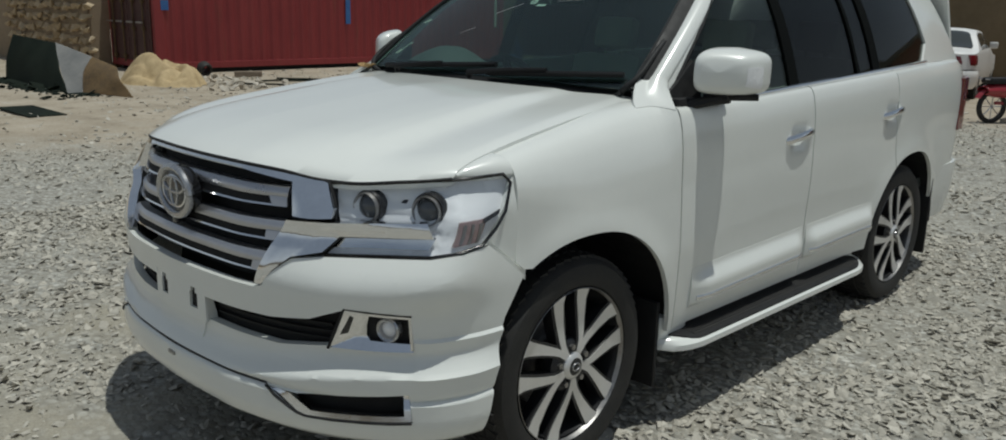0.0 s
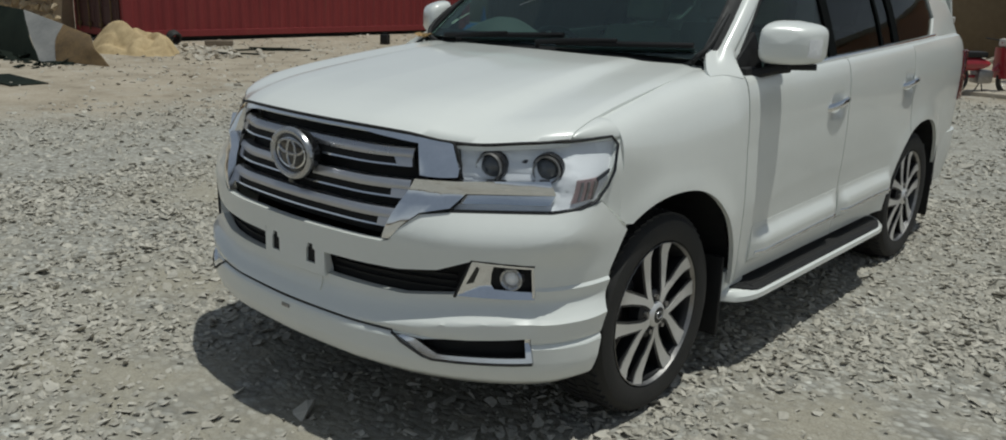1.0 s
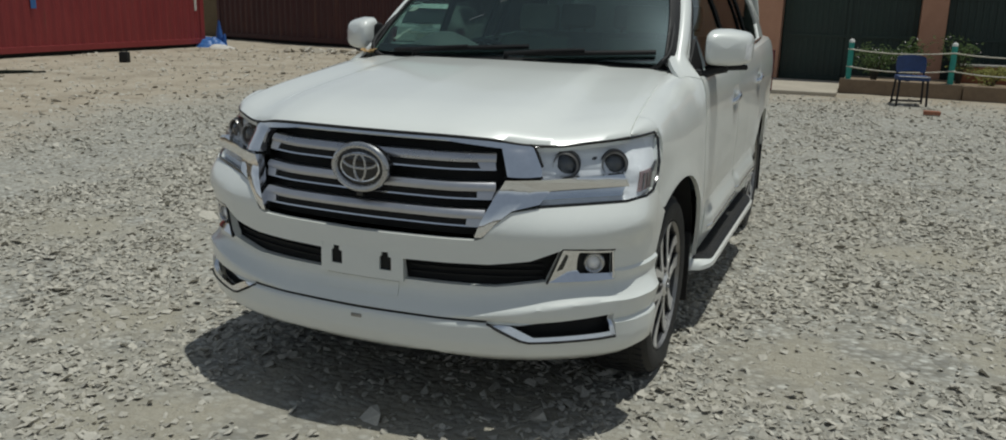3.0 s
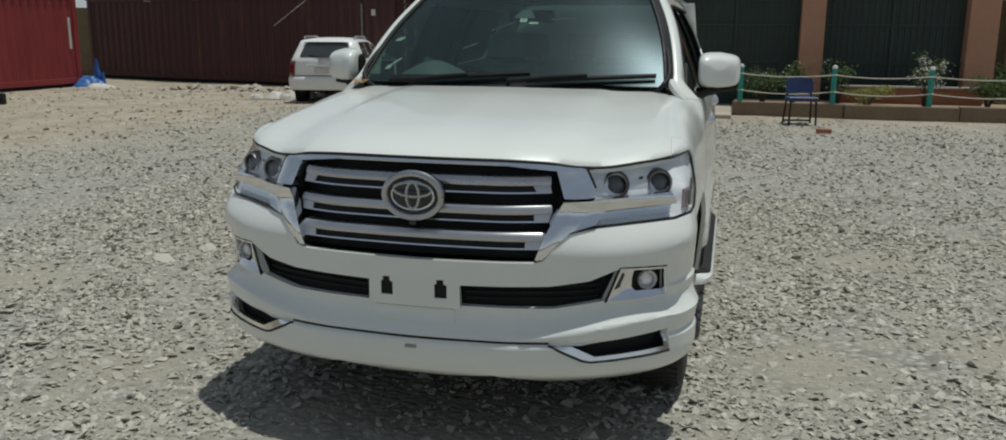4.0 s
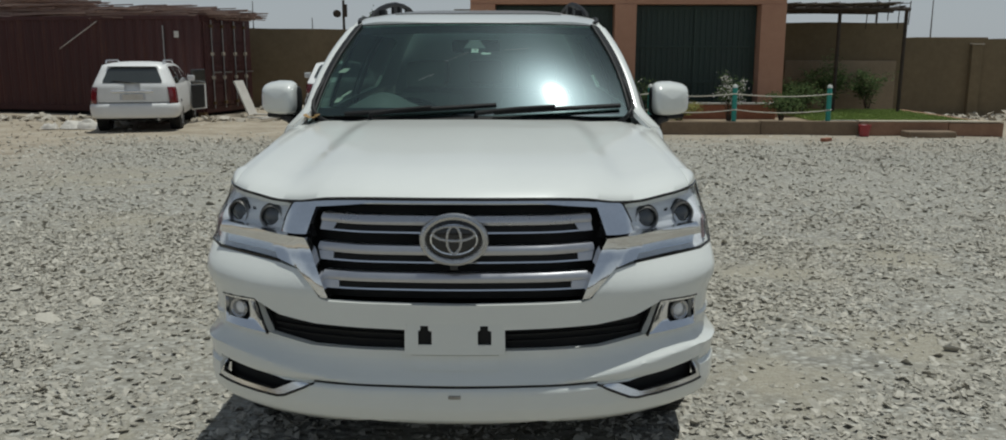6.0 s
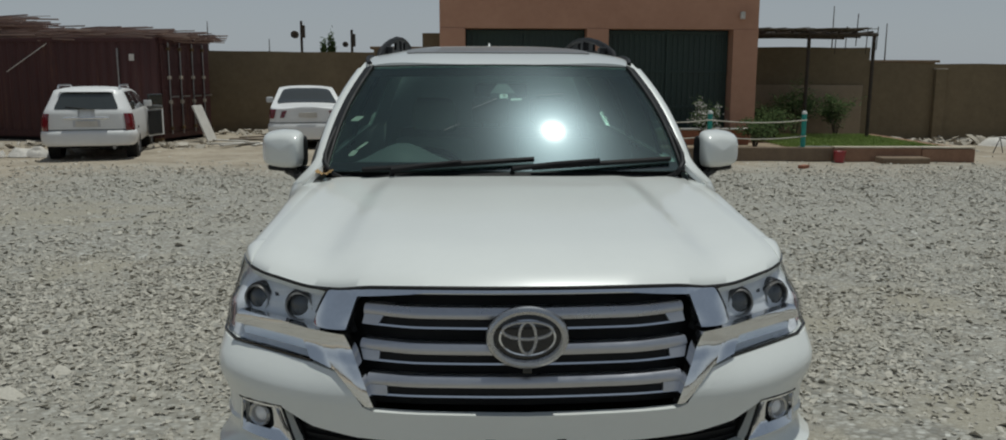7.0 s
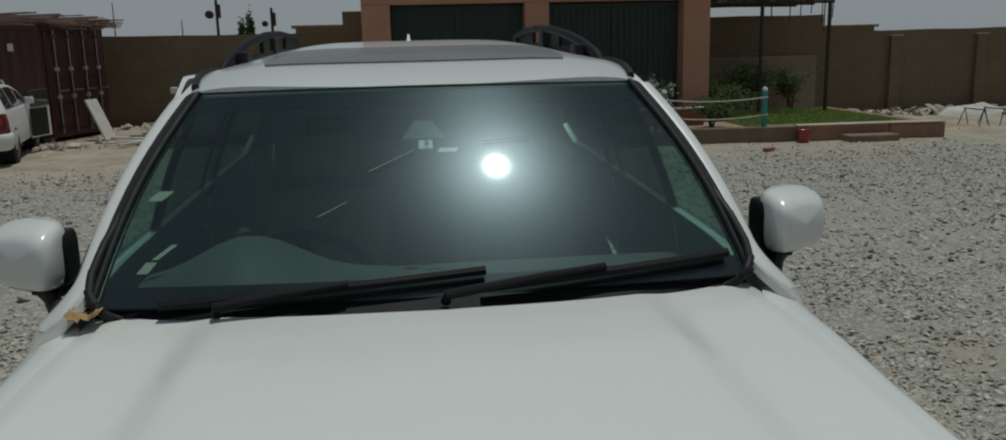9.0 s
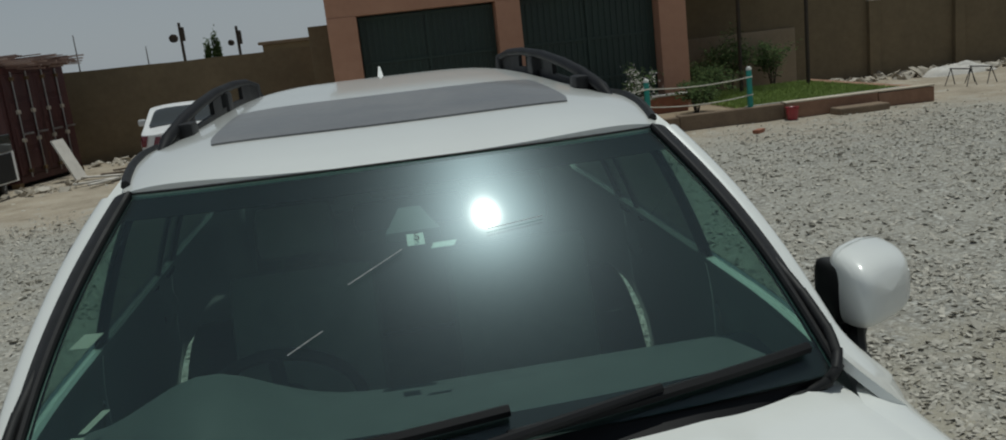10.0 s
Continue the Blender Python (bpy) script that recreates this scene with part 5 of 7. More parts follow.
# inside
cpart("dashboard", grid_bm(30, 10, lambda u, v, d: Vector(((2 * u - 1) * 0.74, 0.47 + 0.42 * v, 1.290 + 0.025 * v - 0.05 * max(0, v - 0.75) * 4 + 0.122 * math.exp(-(((2 * u - 1) * 0.74 + 0.47) / 0.18) ** 2) * math.sin(math.pi * min(1, 0.08 + v * 0.9)) ** 0.6 - d)), 0.25), INTERIOR, label="grey dashboard")
wheel_bm = bmesh.new()
ring = Matrix.Translation((-0.36, 1.05, 1.20)) @ Matrix.Rotation(radians(-62), 4, "X")
add_tube(wheel_bm, [ring @ Vector((0.19 * math.cos(a), 0.19 * math.sin(a), 0)) for a in (2 * math.pi * k / 36 for k in range(37))], 0.016, 8, cap=False)
for a in (0.1, math.pi - 0.1, -math.pi / 2):
    add_tube(wheel_bm, [ring @ Vector((0, 0, 0)), ring @ Vector((0.19 * math.cos(a), 0.19 * math.sin(a), 0))], 0.02, 6)
add_tube(wheel_bm, [ring @ Vector((0, 0, 0.02)), ring @ Vector((0, 0, -0.20))], 0.065, 12)
cpart("steering_wheel", wheel_bm, BLACK_PLASTIC)
for x, y in ((-0.36, 1.45), (0.36, 1.45), (-0.40, 2.40), (0.40, 2.40), (0.0, 2.42)):
    bm = bmesh.new()
    lean = Matrix.Translation((x, y, 0)) @ Matrix.Rotation(radians(-14), 4, "X")
    add_box(bm, (x - 0.25, y - 0.50, 0.70), (x + 0.25, y + 0.02, 0.90), 0.06)
    add_box(bm, (-0.24, -0.02, 0.86), (0.24, 0.12, 1.42), 0.055, lean)
    add_box(bm, (-0.13, 0.0, 1.45), (0.13, 0.10, 1.63), 0.04, lean)
    add_tube(bm, [lean @ Vector((-0.06, 0.05, 1.38)), lean @ Vector((-0.06, 0.05, 1.48))], 0.008, 6)
    add_tube(bm, [lean @ Vector((0.06, 0.05, 1.38)), lean @ Vector((0.06, 0.05, 1.48))], 0.008, 6)
    cpart("seat", bm, SEAT_CLOTH)
cpart("headliner", grid_bm(10, 10, lambda u, v, d: roof_at((2 * u - 1) * 0.97, 0.03 + 0.94 * v, 0.04 + d), 0.01), SEAT_CLOTH)
cpart("cabin_floor", box((-0.9, 0.55, 0.60), (0.9, 3.85, 0.66)), INTERIOR)
cpart("inside_mirror", moved(box((-0.13, -0.02, -0.035), (0.13, 0.02, 0.035), 0.018), Matrix.Translation((0.0, 0.99, 1.66))), BLACK_PLASTIC)
cpart("sensor_housing", grid_bm(6, 6, lambda u, v, d: screen_at((2 * u - 1) * (0.085 - 0.05 * v), 0.72 + 0.10 * v, 0.02 + d), 0.03), INTERIOR)
# stickers on the inside of the screen
def sticker(u0, u1, v0, v1, skew=0.0):
    return grid_bm(4, 3, lambda u, v, d: screen_at(u0 + (u1 - u0) * u + skew * v, v0 + (v1 - v0) * v, 0.013 + d), 0.001)


cpart("inspection_sticker", sticker(-0.022, 0.030, 0.655, 0.70), PAPER, shield, "small square paper sticker marked 5")
cpart("paper_strip", sticker(0.045, 0.115, 0.635, 0.655, 0.01), PAPER, shield)
for u, v, w, h, k in ((-0.955, 0.44, 0.055, 0.045, 0.03), (-0.90, 0.135, 0.035, 0.045, 0.02), (-0.865, 0.19, 0.02, 0.06, 0.05)):
    cpart("torn_paper", sticker(u, u + w, v, v + h, k), TORN, shield)
for u, v, w, k in ((-0.20, 0.53, 0.16, 0.10), (0.22, 0.66, 0.18, 0.02), (-0.36, 0.33, 0.09, 0.06)):
    cpart("scratch", tube([screen_at(u + w * q / 6, v + k * q / 6, -0.002) for q in range(7)], 0.0008, 4), PAPER, shield)
digit = bpy.data.curves.new("digit", "FONT")
digit.body, digit.size, digit.align_x, digit.align_y = "5", 0.03, "CENTER", "CENTER"
five = new("sticker_digit", digit)
p0, pu, pv = screen_at(0.008, 0.678, 0.006), screen_at(0.03, 0.678, 0.006), screen_at(0.008, 0.70, 0.006)
ax = (pu - p0).normalized()
az = ax.cross((pv - p0).normalized()).normalized()
five.matrix_world = Matrix.Translation(p0) @ Matrix((ax, az.cross(ax), az)).transposed().to_4x4()
digit.materials.append(BLACK_PLASTIC)
five.parent = shield

# wheels
def wheel_parts(at, sx):
    w = empty("wheel", (0, 0, 0))
    w.parent = car
    w.matrix_parent_inverse = Matrix.Translation((0, -0.9, 0))
    place = Matrix.Translation(at) @ Matrix.Diagonal((sx, 1, 1, 1))
    tyre_prof = [(0.275, -0.225), (0.29, -0.245), (0.33, -0.258), (0.365, -0.250), (0.385, -0.225), (0.392, -0.19), (0.395, -0.12), (0.392, -0.05), (0.385, -0.015), (0.365, 0.008), (0.33, 0.016), (0.29, 0.004), (0.277, -0.016)]
    part("tyre", moved(lathe(tyre_prof, 72), place), TYRE_RUBBER, w, "black dusty tyre")
    tread = bmesh.new()
    for k in range(60):
        a = 2 * math.pi * k / 60
        for x0, x1, tw in ((-0.226, -0.180, 0.3), (-0.172, -0.125, -0.25), (-0.117, -0.070, 0.25), (-0.062, -0.016, -0.3)):
            r = 0.3935 if -0.2 < x0 < -0.065 else 0.389
            m = Matrix.Rotation(a + (0.03 if tw > 0 else 0), 4, "X") @ Matrix.Translation((0, 0, r)) @ Matrix.Rotation(tw, 4, "Z")
            add_box(tread, (x0, -0.014, -0.014), (x1, 0.014, 0.004), 0, m)
    part("tread", moved(tread, place), TYRE_RUBBER, w)
    part("rim_barrel", moved(lathe([(0.283, -0.22), (0.27, -0.20), (0.262, -0.10), (0.266, -0.03), (0.274, -0.012)], 64), place), RIM_DARK, w)
    part("rim_lip", moved(lathe([(0.274, -0.012), (0.279, -0.003), (0.282, 0.003), (0.2805, 0.004), (0.2765, -0.003)], 64), place), STEEL, w)
    part("rim_well", moved(lathe([(0.266, -0.012), (0.255, -0.05), (0.25, -0.16)], 64), place), RIM_DARK, w)
    part("brake_disc", moved(lathe([(0.0, -0.10), (0.09, -0.10), (0.09, -0.12), (0.175, -0.12), (0.178, -0.15)], 40), place), STEEL, w)
    # near-black disc, paints in the shade behind the spokes
    part("wheel_back", moved(lathe([(0.0, -0.16), (0.26, -0.16)], 32), place), SHADE_BLACK, w)
    for k in range(5):
        for s_ in (-1, 1):
            a = math.radians(72 * k + 32)
            f0 = math.radians(1) * s_
            bm = bmesh.new()
            dk = bmesh.new()

            def ring_at(r, off, half, x, shift):
                c = Vector((x, r * math.sin(a + off), r * math.cos(a + off)))
                t = Vector((0, math.cos(a + off + shift), -math.sin(a + off + shift)))
                return c, t

            rows = []
            for r, off, half, x in ((0.050, f0 * 5, 0.008, 0.000), (0.092, f0 * 7, 0.0125, -0.003), (0.120, f0 * 11.5, 0.0145, -0.006), (0.175, f0 * 17.5, 0.018, -0.010), (0.238, f0 * 21.5, 0.0245, -0.012), (0.276, f0 * 23.0, 0.032, -0.005)):
                c, t = ring_at(r, off, half, x, 0)
                rows.append((c, t, half))
            for mesh, drop, extra in ((bm, 0.012, 0.0), (dk, 0.055, 0.010)):
                vr = []
                for c, t, half in rows:
                    h = half + extra
                    lift = -0.004 if extra else 0.0
                    vr.append([mesh.verts.new(c + t * h + Vector((lift, 0, 0))), mesh.verts.new(c - t * h + Vector((lift, 0, 0))), mesh.verts.new(c - t * h * 0.85 - Vector((drop, 0, 0))), mesh.verts.new(c + t * h * 0.85 - Vector((drop, 0, 0)))])
                for p, q in zip(vr, vr[1:]):
                    for j in range(4):
                        mesh.faces.new((p[j], p[(j + 1) % 4], q[(j + 1) % 4], q[j]))
                mesh.faces.new(vr[0][::-1])
                mesh.faces.new(vr[-1])
            part("spoke", moved(bm, place), RIM_FACE, w, "", 30)
            part("spoke_back", moved(dk, place), RIM_DARK, w, "", 30)
        a = math.radians(72 * k + 68)
        bm = bmesh.new()
        y, z = 0.071 * math.sin(a), 0.071 * math.cos(a)
        add_tube(bm, [(-0.03, y, z), (0.004, y, z)], 0.0105, 6)
        part("wheel_nut", moved(bm, place), STEEL, w)
    part("hub", moved(lathe([(0.0, -0.006), (0.085, -0.010), (0.098, -0.02), (0.10, -0.06)], 40), place), RIM_DARK, w)
    part("hub_cap", moved(lathe([(0.0, 0.012), (0.03, 0.011), (0.044, 0.006), (0.05, -0.002), (0.05, -0.02)], 32), place), RIM_FACE, w)
    cap = part("cap_face", moved(lathe([(0.0, 0.0135), (0.024, 0.0125), (0.032, 0.0105), (0.032, 0.004)], 28), place), RIM_DARK, w)
    part("cap_badge", moved(oval_ring(0.019, 0.013, 0, 0, 0, 0.003), place @ Matrix.Translation((0.013, 0, 0)) @ Matrix.Rotation(radians(90), 4, "Z")), BADGE, cap)
    return w


for at, sx in (((0.955, 0, 0.395), 1), ((0.955, 2.85, 0.395), 1), ((-0.955, 0, 0.395), -1), ((-0.955, 2.85, 0.395), -1)):
    wheel_parts(at, sx)

# ---------------------------------------------------------------- the yard
rnd = random.Random(7)


def lumpy(x, y):
    """The uneven ground: shallow ruts and humps."""
    return 0.035 * noise.noise(Vector((x * 0.35, y * 0.35, 3.1))) + 0.012 * noise.noise(Vector((x * 1.7, y * 1.7, 9.0)))


def flat_zone(x, y):
    """1 away from the parked car, 0 under it."""
    dx, dy = max(abs(x) - 1.3, 0), max(abs(y - 1.4) - 2.9, 0)
    return min(1.0, math.hypot(dx, dy) / 2.0)


xs = sorted({round(-26 + 0.4 * i, 3) for i in range(131)} | {-600, -250, -110, -60, -38, 40, 70, 120, 260, 600})
ys = sorted({round(-10 + 0.4 * i, 3) for i in range(91)} | {-600, -250, -110, -60, -30, -18, 34, 50, 80, 130, 260, 600})
verts = [(x, y, lumpy(x, y) * flat_zone(x, y) * (1 if abs(x) < 27 and abs(y) < 27 else 0)) for y in ys for x in xs]
nx = len(xs)
faces = [(j * nx + i, j * nx + i + 1, (j + 1) * nx + i + 1, (j + 1) * nx + i) for j in range(len(ys) - 1) for i in range(nx - 1)]
me = bpy.data.meshes.new("ground")
me.from_pydata(verts, [], faces)
me.shade_smooth()
me.materials.append(GROUND)
tagged(new("ground", me), "pale crushed-stone gravel and packed dirt yard", "ground", kind="structure")


def rough_wall(name, a, b, height, thick, material, label, step=0.5, wobble=0.025):
    """A plastered wall from a to b with an uneven top and face."""
    a, b = Vector((*a, 0)), Vector((*b, 0))
    n = max(2, int((b - a).length / step))
    d = (b - a).normalized()
    side_ = Vector((d.y, -d.x, 0))
    bm = bmesh.new()
    rows = []
    for i in range(n + 1):
        p = a + (b - a) * i / n
        top = height + wobble * 2 * noise.noise(p * 0.6)
        ring = []
        for s_, zz in ((1, -0.1), (1, height * 0.33), (1, height * 0.66), (1, top), (-1, top), (-1, -0.1)):
            o = wobble * noise.noise(Vector((p.x * 0.9, p.y * 0.9, zz)))
            ring.append(bm.verts.new(p + side_ * (s_ * thick / 2 + o) + Vector((0, 0, zz))))
        rows.append(ring)
    for p, q in zip(rows, rows[1:]):
        for j in range(6):
            bm.faces.new((p[j], p[(j + 1) % 6], q[(j + 1) % 6], q[j]))
    bm.faces.new(rows[0])
    bm.faces.new(rows[-1][::-1])
    return tagged(part(name, bm, material, smooth=40), label, "wall", kind="structure")


rough_wall("wall_north_west", (-48, 22.7), (-0.5, 22.7), 2.33, 0.35, MUD, "brown mud-plastered yard wall")
rough_wall("wall_north", (6.2, 19.7), (10.4, 19.7), 2.42, 0.35, MUD, "brown mud-plastered wall behind the lawn")
east = rough_wall("wall_north_east", (10.4, 19.7), (48, 19.7), 2.02, 0.35, MUD, "brown mud-plastered yard wall with piers")
for k in range(14):
    x = 12.15 + 2.3 * k
    part("pier", box((x, 19.40, -0.05), (x + 0.28, 19.56, 1.86), 0.015), MUD, east, smooth=0)
    part("pier_cap", box((x - 0.02, 19.38, 1.862), (x + 0.30, 19.56, 1.89), 0.008), CONCRETE, east, smooth=0)
rough_wall("wall_east", (48, 19.7), (48, -40), 2.2, 0.35, MUD, "brown mud-plastered yard wall", 1.5)
rough_wall("wall_south", (48, -40), (-48, -40), 2.2, 0.35, MUD, "brown mud-plastered yard wall", 1.5)
rough_wall("wall_west", (-48, -40), (-48, 22.7), 2.2, 0.35, MUD, "brown mud-plastered yard wall", 1.5)
part("plaster_patch", box((7.35, 19.485, 0.1), (10.25, 19.515, 1.45), 0.01), MUD_PALE, bpy.data.objects["wall_north"], "paler lower plaster")


# ---- shipping containers
def corrugated(length, height, pitch=0.28, depth=0.036):
    """Points of one corrugated wall, along x, facing -y."""
    bm = bmesh.new()
    prof = []
    n = int(length / pitch)
    p = length / n
    for i in range(n):
        x = i * p
        prof += [(x, 0), (x + p * 0.26, 0), (x + p * 0.5, depth), (x + p * 0.76, depth)]
    prof.append((length, 0))
    lo = [bm.verts.new((x, y, 0)) for x, y in prof]
    hi = [bm.verts.new((x, y, height)) for x, y in prof]
    for i in range(len(prof) - 1):
        bm.faces.new((lo[i], lo[i + 1], hi[i + 1], hi[i]))
    return bm


def container(name, at, turn, length, paint, label, doors_at_end):
    """A shipping container; x runs along its length, the face at y = 0 is the long side that is seen."""
    W, H = 2.44, 2.50
    c = empty(name, at, turn, label, "shipping container")
    P = lambda n, bm, mat=paint, lab="", sm=0: part(n, bm, mat, c, lab, sm)
    P("side_panel", moved(corrugated(length - 0.3, H - 0.28), Matrix.Translation((0.15, 0.02, 0.24))))
    P("side_panel", moved(corrugated(length - 0.3, H - 0.28), Matrix.Translation((length - 0.15, W - 0.02, 0.24)) @ Matrix.Rotation(math.pi, 4, "Z")))
    for y in (0, W - 0.12):
        P("bottom_rail", box((0, y, 0.10), (length, y + 0.12, 0.25), 0.01))
        P("top_rail", box((0, y, H - 0.05), (length, y + 0.12, H + 0.05), 0.01))
        for x in (0, length - 0.16):
            P("corner_post", box((x, y - 0.004, 0.08), (x + 0.16, y + 0.125, H + 0.06), 0.012))
            P("corner_casting", box((x - 0.008, y - 0.012, 0.0), (x + 0.18, y + 0.135, 0.12), 0.01), RUST)
    P("roof", box((0.05, 0.05, H - 0.02), (length - 0.05, W - 0.05, H + 0.02)))
    # added dark box, paints in the shade of the gap below the container
    P("gap_shade", box((0.20, 0.10, 0.0), (length - 0.20, W - 0.10, 0.15)), SHADE_BLACK)
    P("floor", box((0.05, 0.05, 0.152), (length - 0.05, W - 0.05, 0.2)), SHADE_BLACK)
    for e in (0, 1):
        x = -0.0 if e == 0 else length
        sgn = -1 if e == 0 else 1
        P("end_rail", box((x - 0.02, 0.1, 0.10), (x + 0.02, W - 0.1, 0.25)))
        P("end_rail", box((x - 0.02, 0.1, H - 0.1), (x + 0.02, W - 0.1, H + 0.05)))
        if doors_at_end == e:
            for k in (0, 1):
                y0 = 0.13 + k * (W - 0.26) / 2
                y1 = y0 + (W - 0.26) / 2 - 0.01
                # the red container's doors are maroon too, painting in the shade on that end
                d = P("door", box((x - 0.03, y0, 0.26), (x + 0.03, y1, H - 0.11), 0.008), MAROON_STEEL)
                for j in range(4):
                    zz = 0.36 + j * 0.52
                    part("door_panel", box((x + sgn * 0.03 - 0.012, y0 + 0.08, zz), (x + sgn * 0.03 + 0.012, y1 - 0.08, zz + 0.40), 0.01), MAROON_STEEL, d, smooth=0)
                for q in (0.26, 0.74):
                    yy = y0 + (y1 - y0) * q
                    part("lock_bar", tube([(x + sgn * 0.07, yy, 0.20), (x + sgn * 0.07, yy, H - 0.06)], 0.017, 6), STEEL if e else RUST, d)
                    for zz in (0.30, 0.95, 1.55, 2.25):
                        part("bar_guide", box((x + sgn * 0.07 - 0.03, yy - 0.05, zz), (x + sgn * 0.07 + 0.03, yy + 0.05, zz + 0.08), 0.006), CONCRETE if e and zz in (0.95, 1.55) else RUST, d, smooth=0)
                    part("bar_handle", box((x + sgn * 0.10 - 0.012, yy - 0.02, 1.10), (x + sgn * 0.10 + 0.012, yy + 0.32, 1.14), 0.005), STEEL, d, smooth=0)
        else:
            P("end_panel", moved(corrugated(W - 0.3, H - 0.28), Matrix.Translation((x - sgn * 0.02, 0.15 if e else W - 0.15, 0.24)) @ Matrix.Rotation(math.pi / 2 * (1 if e else -1), 4, "Z")))
    return c


# the sunlit one stands along the west side, its doors to the south; the other lies across the end
ca = container("shipping_container", (-16.7, 6.5, 0), 90, 11.0, RED_STEEL, "long red corrugated shipping container standing on dirt", 0)
part("paint_mark", box((5.15, 0.018, 1.12), (5.30, 0.03, 1.95), 0.004), BLUE_PAINT, ca, "blue paint stripe", 0)
part("paint_mark", box((0.18, 0.015, 1.4), (0.36, 0.022, 1.62), 0.003), BLUE_PAINT, ca, "blue paint stripe", 0)
part("worn_label", box((10.62, -0.01, 1.05), (10.70, 0.018, 1.9), 0.003), SACK, ca, "pale worn label", 0)
cb = container("shipping_container", (-19.52, 21.40, 0), -13.5, 12.19, MAROON_STEEL, "long dark maroon shipping container with rusty doors", 1)
part("chalk_line", tube([(8.0, 0.008, 1.72), (9.2, 0.008, 2.42)], 0.012, 5), SACK, cb, "pale diagonal scrape")
part("vent_pipe", tube([(11.15, -0.02, 1.0), (11.15, -0.02, 2.3)], 0.02, 6), STEEL, cb)
part("door_sign", box((11.45, 0.0, 2.0), (11.58, 0.02, 2.16), 0.003), SACK, cb, "", 0)

# brushwood and poles heaped on the roof of the maroon container
bm = bmesh.new()
roof_m = cb.matrix_world.copy()
for k in range(1100):
    x = 0.3 + 11.9 * rnd.random()
    pile = 0.06 + 0.62 * min(1.0, max(0.0, (12.4 - x) / 5.0)) * (0.7 + 0.3 * math.sin(x * 1.3))
    z = 2.53 + pile * rnd.random() ** 1.3
    L = 0.9 + 2.2 * rnd.random()
    a = rnd.gauss(0.0, 0.35)
    p = Vector((x - L / 2, 0.15 + 2.1 * rnd.random(), z))
    q = p + Vector((L * math.cos(a), L * math.sin(a) * 0.4, 0.05 * rnd.gauss(0, 1)))
    q.x = min(q.x, 12.9)
    add_tube(bm, [roof_m @ p, roof_m @ (p.lerp(q, 0.5) + Vector((0, 0, 0.02))), roof_m @ q], 0.010 + 0.020 * rnd.random(), 4)
tagged(part("brushwood", bm, BRUSH), "weathered poles and brushwood heaped on the container roof", "brushwood", kind="stuff")

# ---- gate house
gh = empty("gate_house", (2.79, 16.2, 0), 0, "terracotta plastered gate house with two dark green steel gates", "gate house")


def gpart(name, lo, hi, mat=PINK, bev=0.012, lab="", parent=None):
    ob = part(name, box(lo, hi, bev), mat, parent or gh, lab, 0)
    ob.matrix_parent_inverse = Matrix.Translation((-2.79, -16.2, 0)) if parent is None else Matrix()
    return ob


for x0, x1 in ((-0.74, -0.18), (2.49, 2.97), (5.74, 6.30)):
    gpart("pillar", (x0, 16.15, -0.05), (x1, 16.75, 2.70))
gpart("lintel", (-0.74, 16.17, 2.70), (6.30, 16.75, 3.95))
gpart("side_wall", (-0.74, 16.75, -0.05), (-0.50, 21.5, 3.95))
gpart("side_wall", (6.06, 16.75, -0.05), (6.30, 21.5, 3.95))
gpart("rear_wall", (-0.50, 21.3, -0.05), (6.06, 21.5, 3.95))
gpart("roof_slab", (-0.9, 16.0, 3.95), (6.45, 21.7, 4.12), CONCRETE)
for x0, x1 in ((-0.18, 2.49), (2.97, 5.74)):
    gate = gpart("gate", (x0 + 0.01, 16.52, 0.03), (x1 - 0.01, 16.56, 2.69), GREEN_STEEL, 0, "dark green ribbed steel gate")
    n = 22
    for k in range(n):
        x = x0 + 0.03 + (x1 - x0 - 0.06) * k / n
        gpart("gate_rib", (x, 16.495, 0.05), (x + 0.05, 16.522, 2.66), GREEN_STEEL, 0.006, "", gate)
    for z in (0.06, 0.95, 1.75, 2.60):
        gpart("gate_bar", (x0 + 0.02, 16.47, z), (x1 - 0.02, 16.497, z + 0.06), GREEN_STEEL, 0.004, "", gate)
    gpart("gate_post", ((x0 + x1) / 2 - 0.03, 16.462, 0.03), ((x0 + x1) / 2 + 0.03, 16.497, 2.69), GREEN_STEEL, 0.004, "", gate)
gpart("wall_lamp", (5.86, 16.05, 2.92), (5.96, 16.15, 3.08), SACK, 0.02)
for x0 in (-1.15,):
    gpart("parapet_stub", (x0, 16.9, -0.05), (-0.74, 17.3, 2.62), MUD)
tagged(part("apron", box((-1.4, 13.35, -0.05), (1.15, 16.15, 0.07), 0.02), CONCRETE, smooth=0), "worn concrete apron before the gate", "apron", kind="structure")

# ---- planting bed, posts and ropes, lawn
bed = empty("planting_bed", (4.0, 14.9, 0), 0, "raised planting bed edged with a brown kerb", "planting bed")


def bpart(name, bm, mat, lab="", sm=0):
    ob = part(name, bm, mat, bed, lab, sm)
    ob.matrix_parent_inverse = Matrix.Translation((-4.0, -14.9, 0))
    return ob


def kerb_y(x):
    return 14.12 - 0.035 * (x - 1.2)


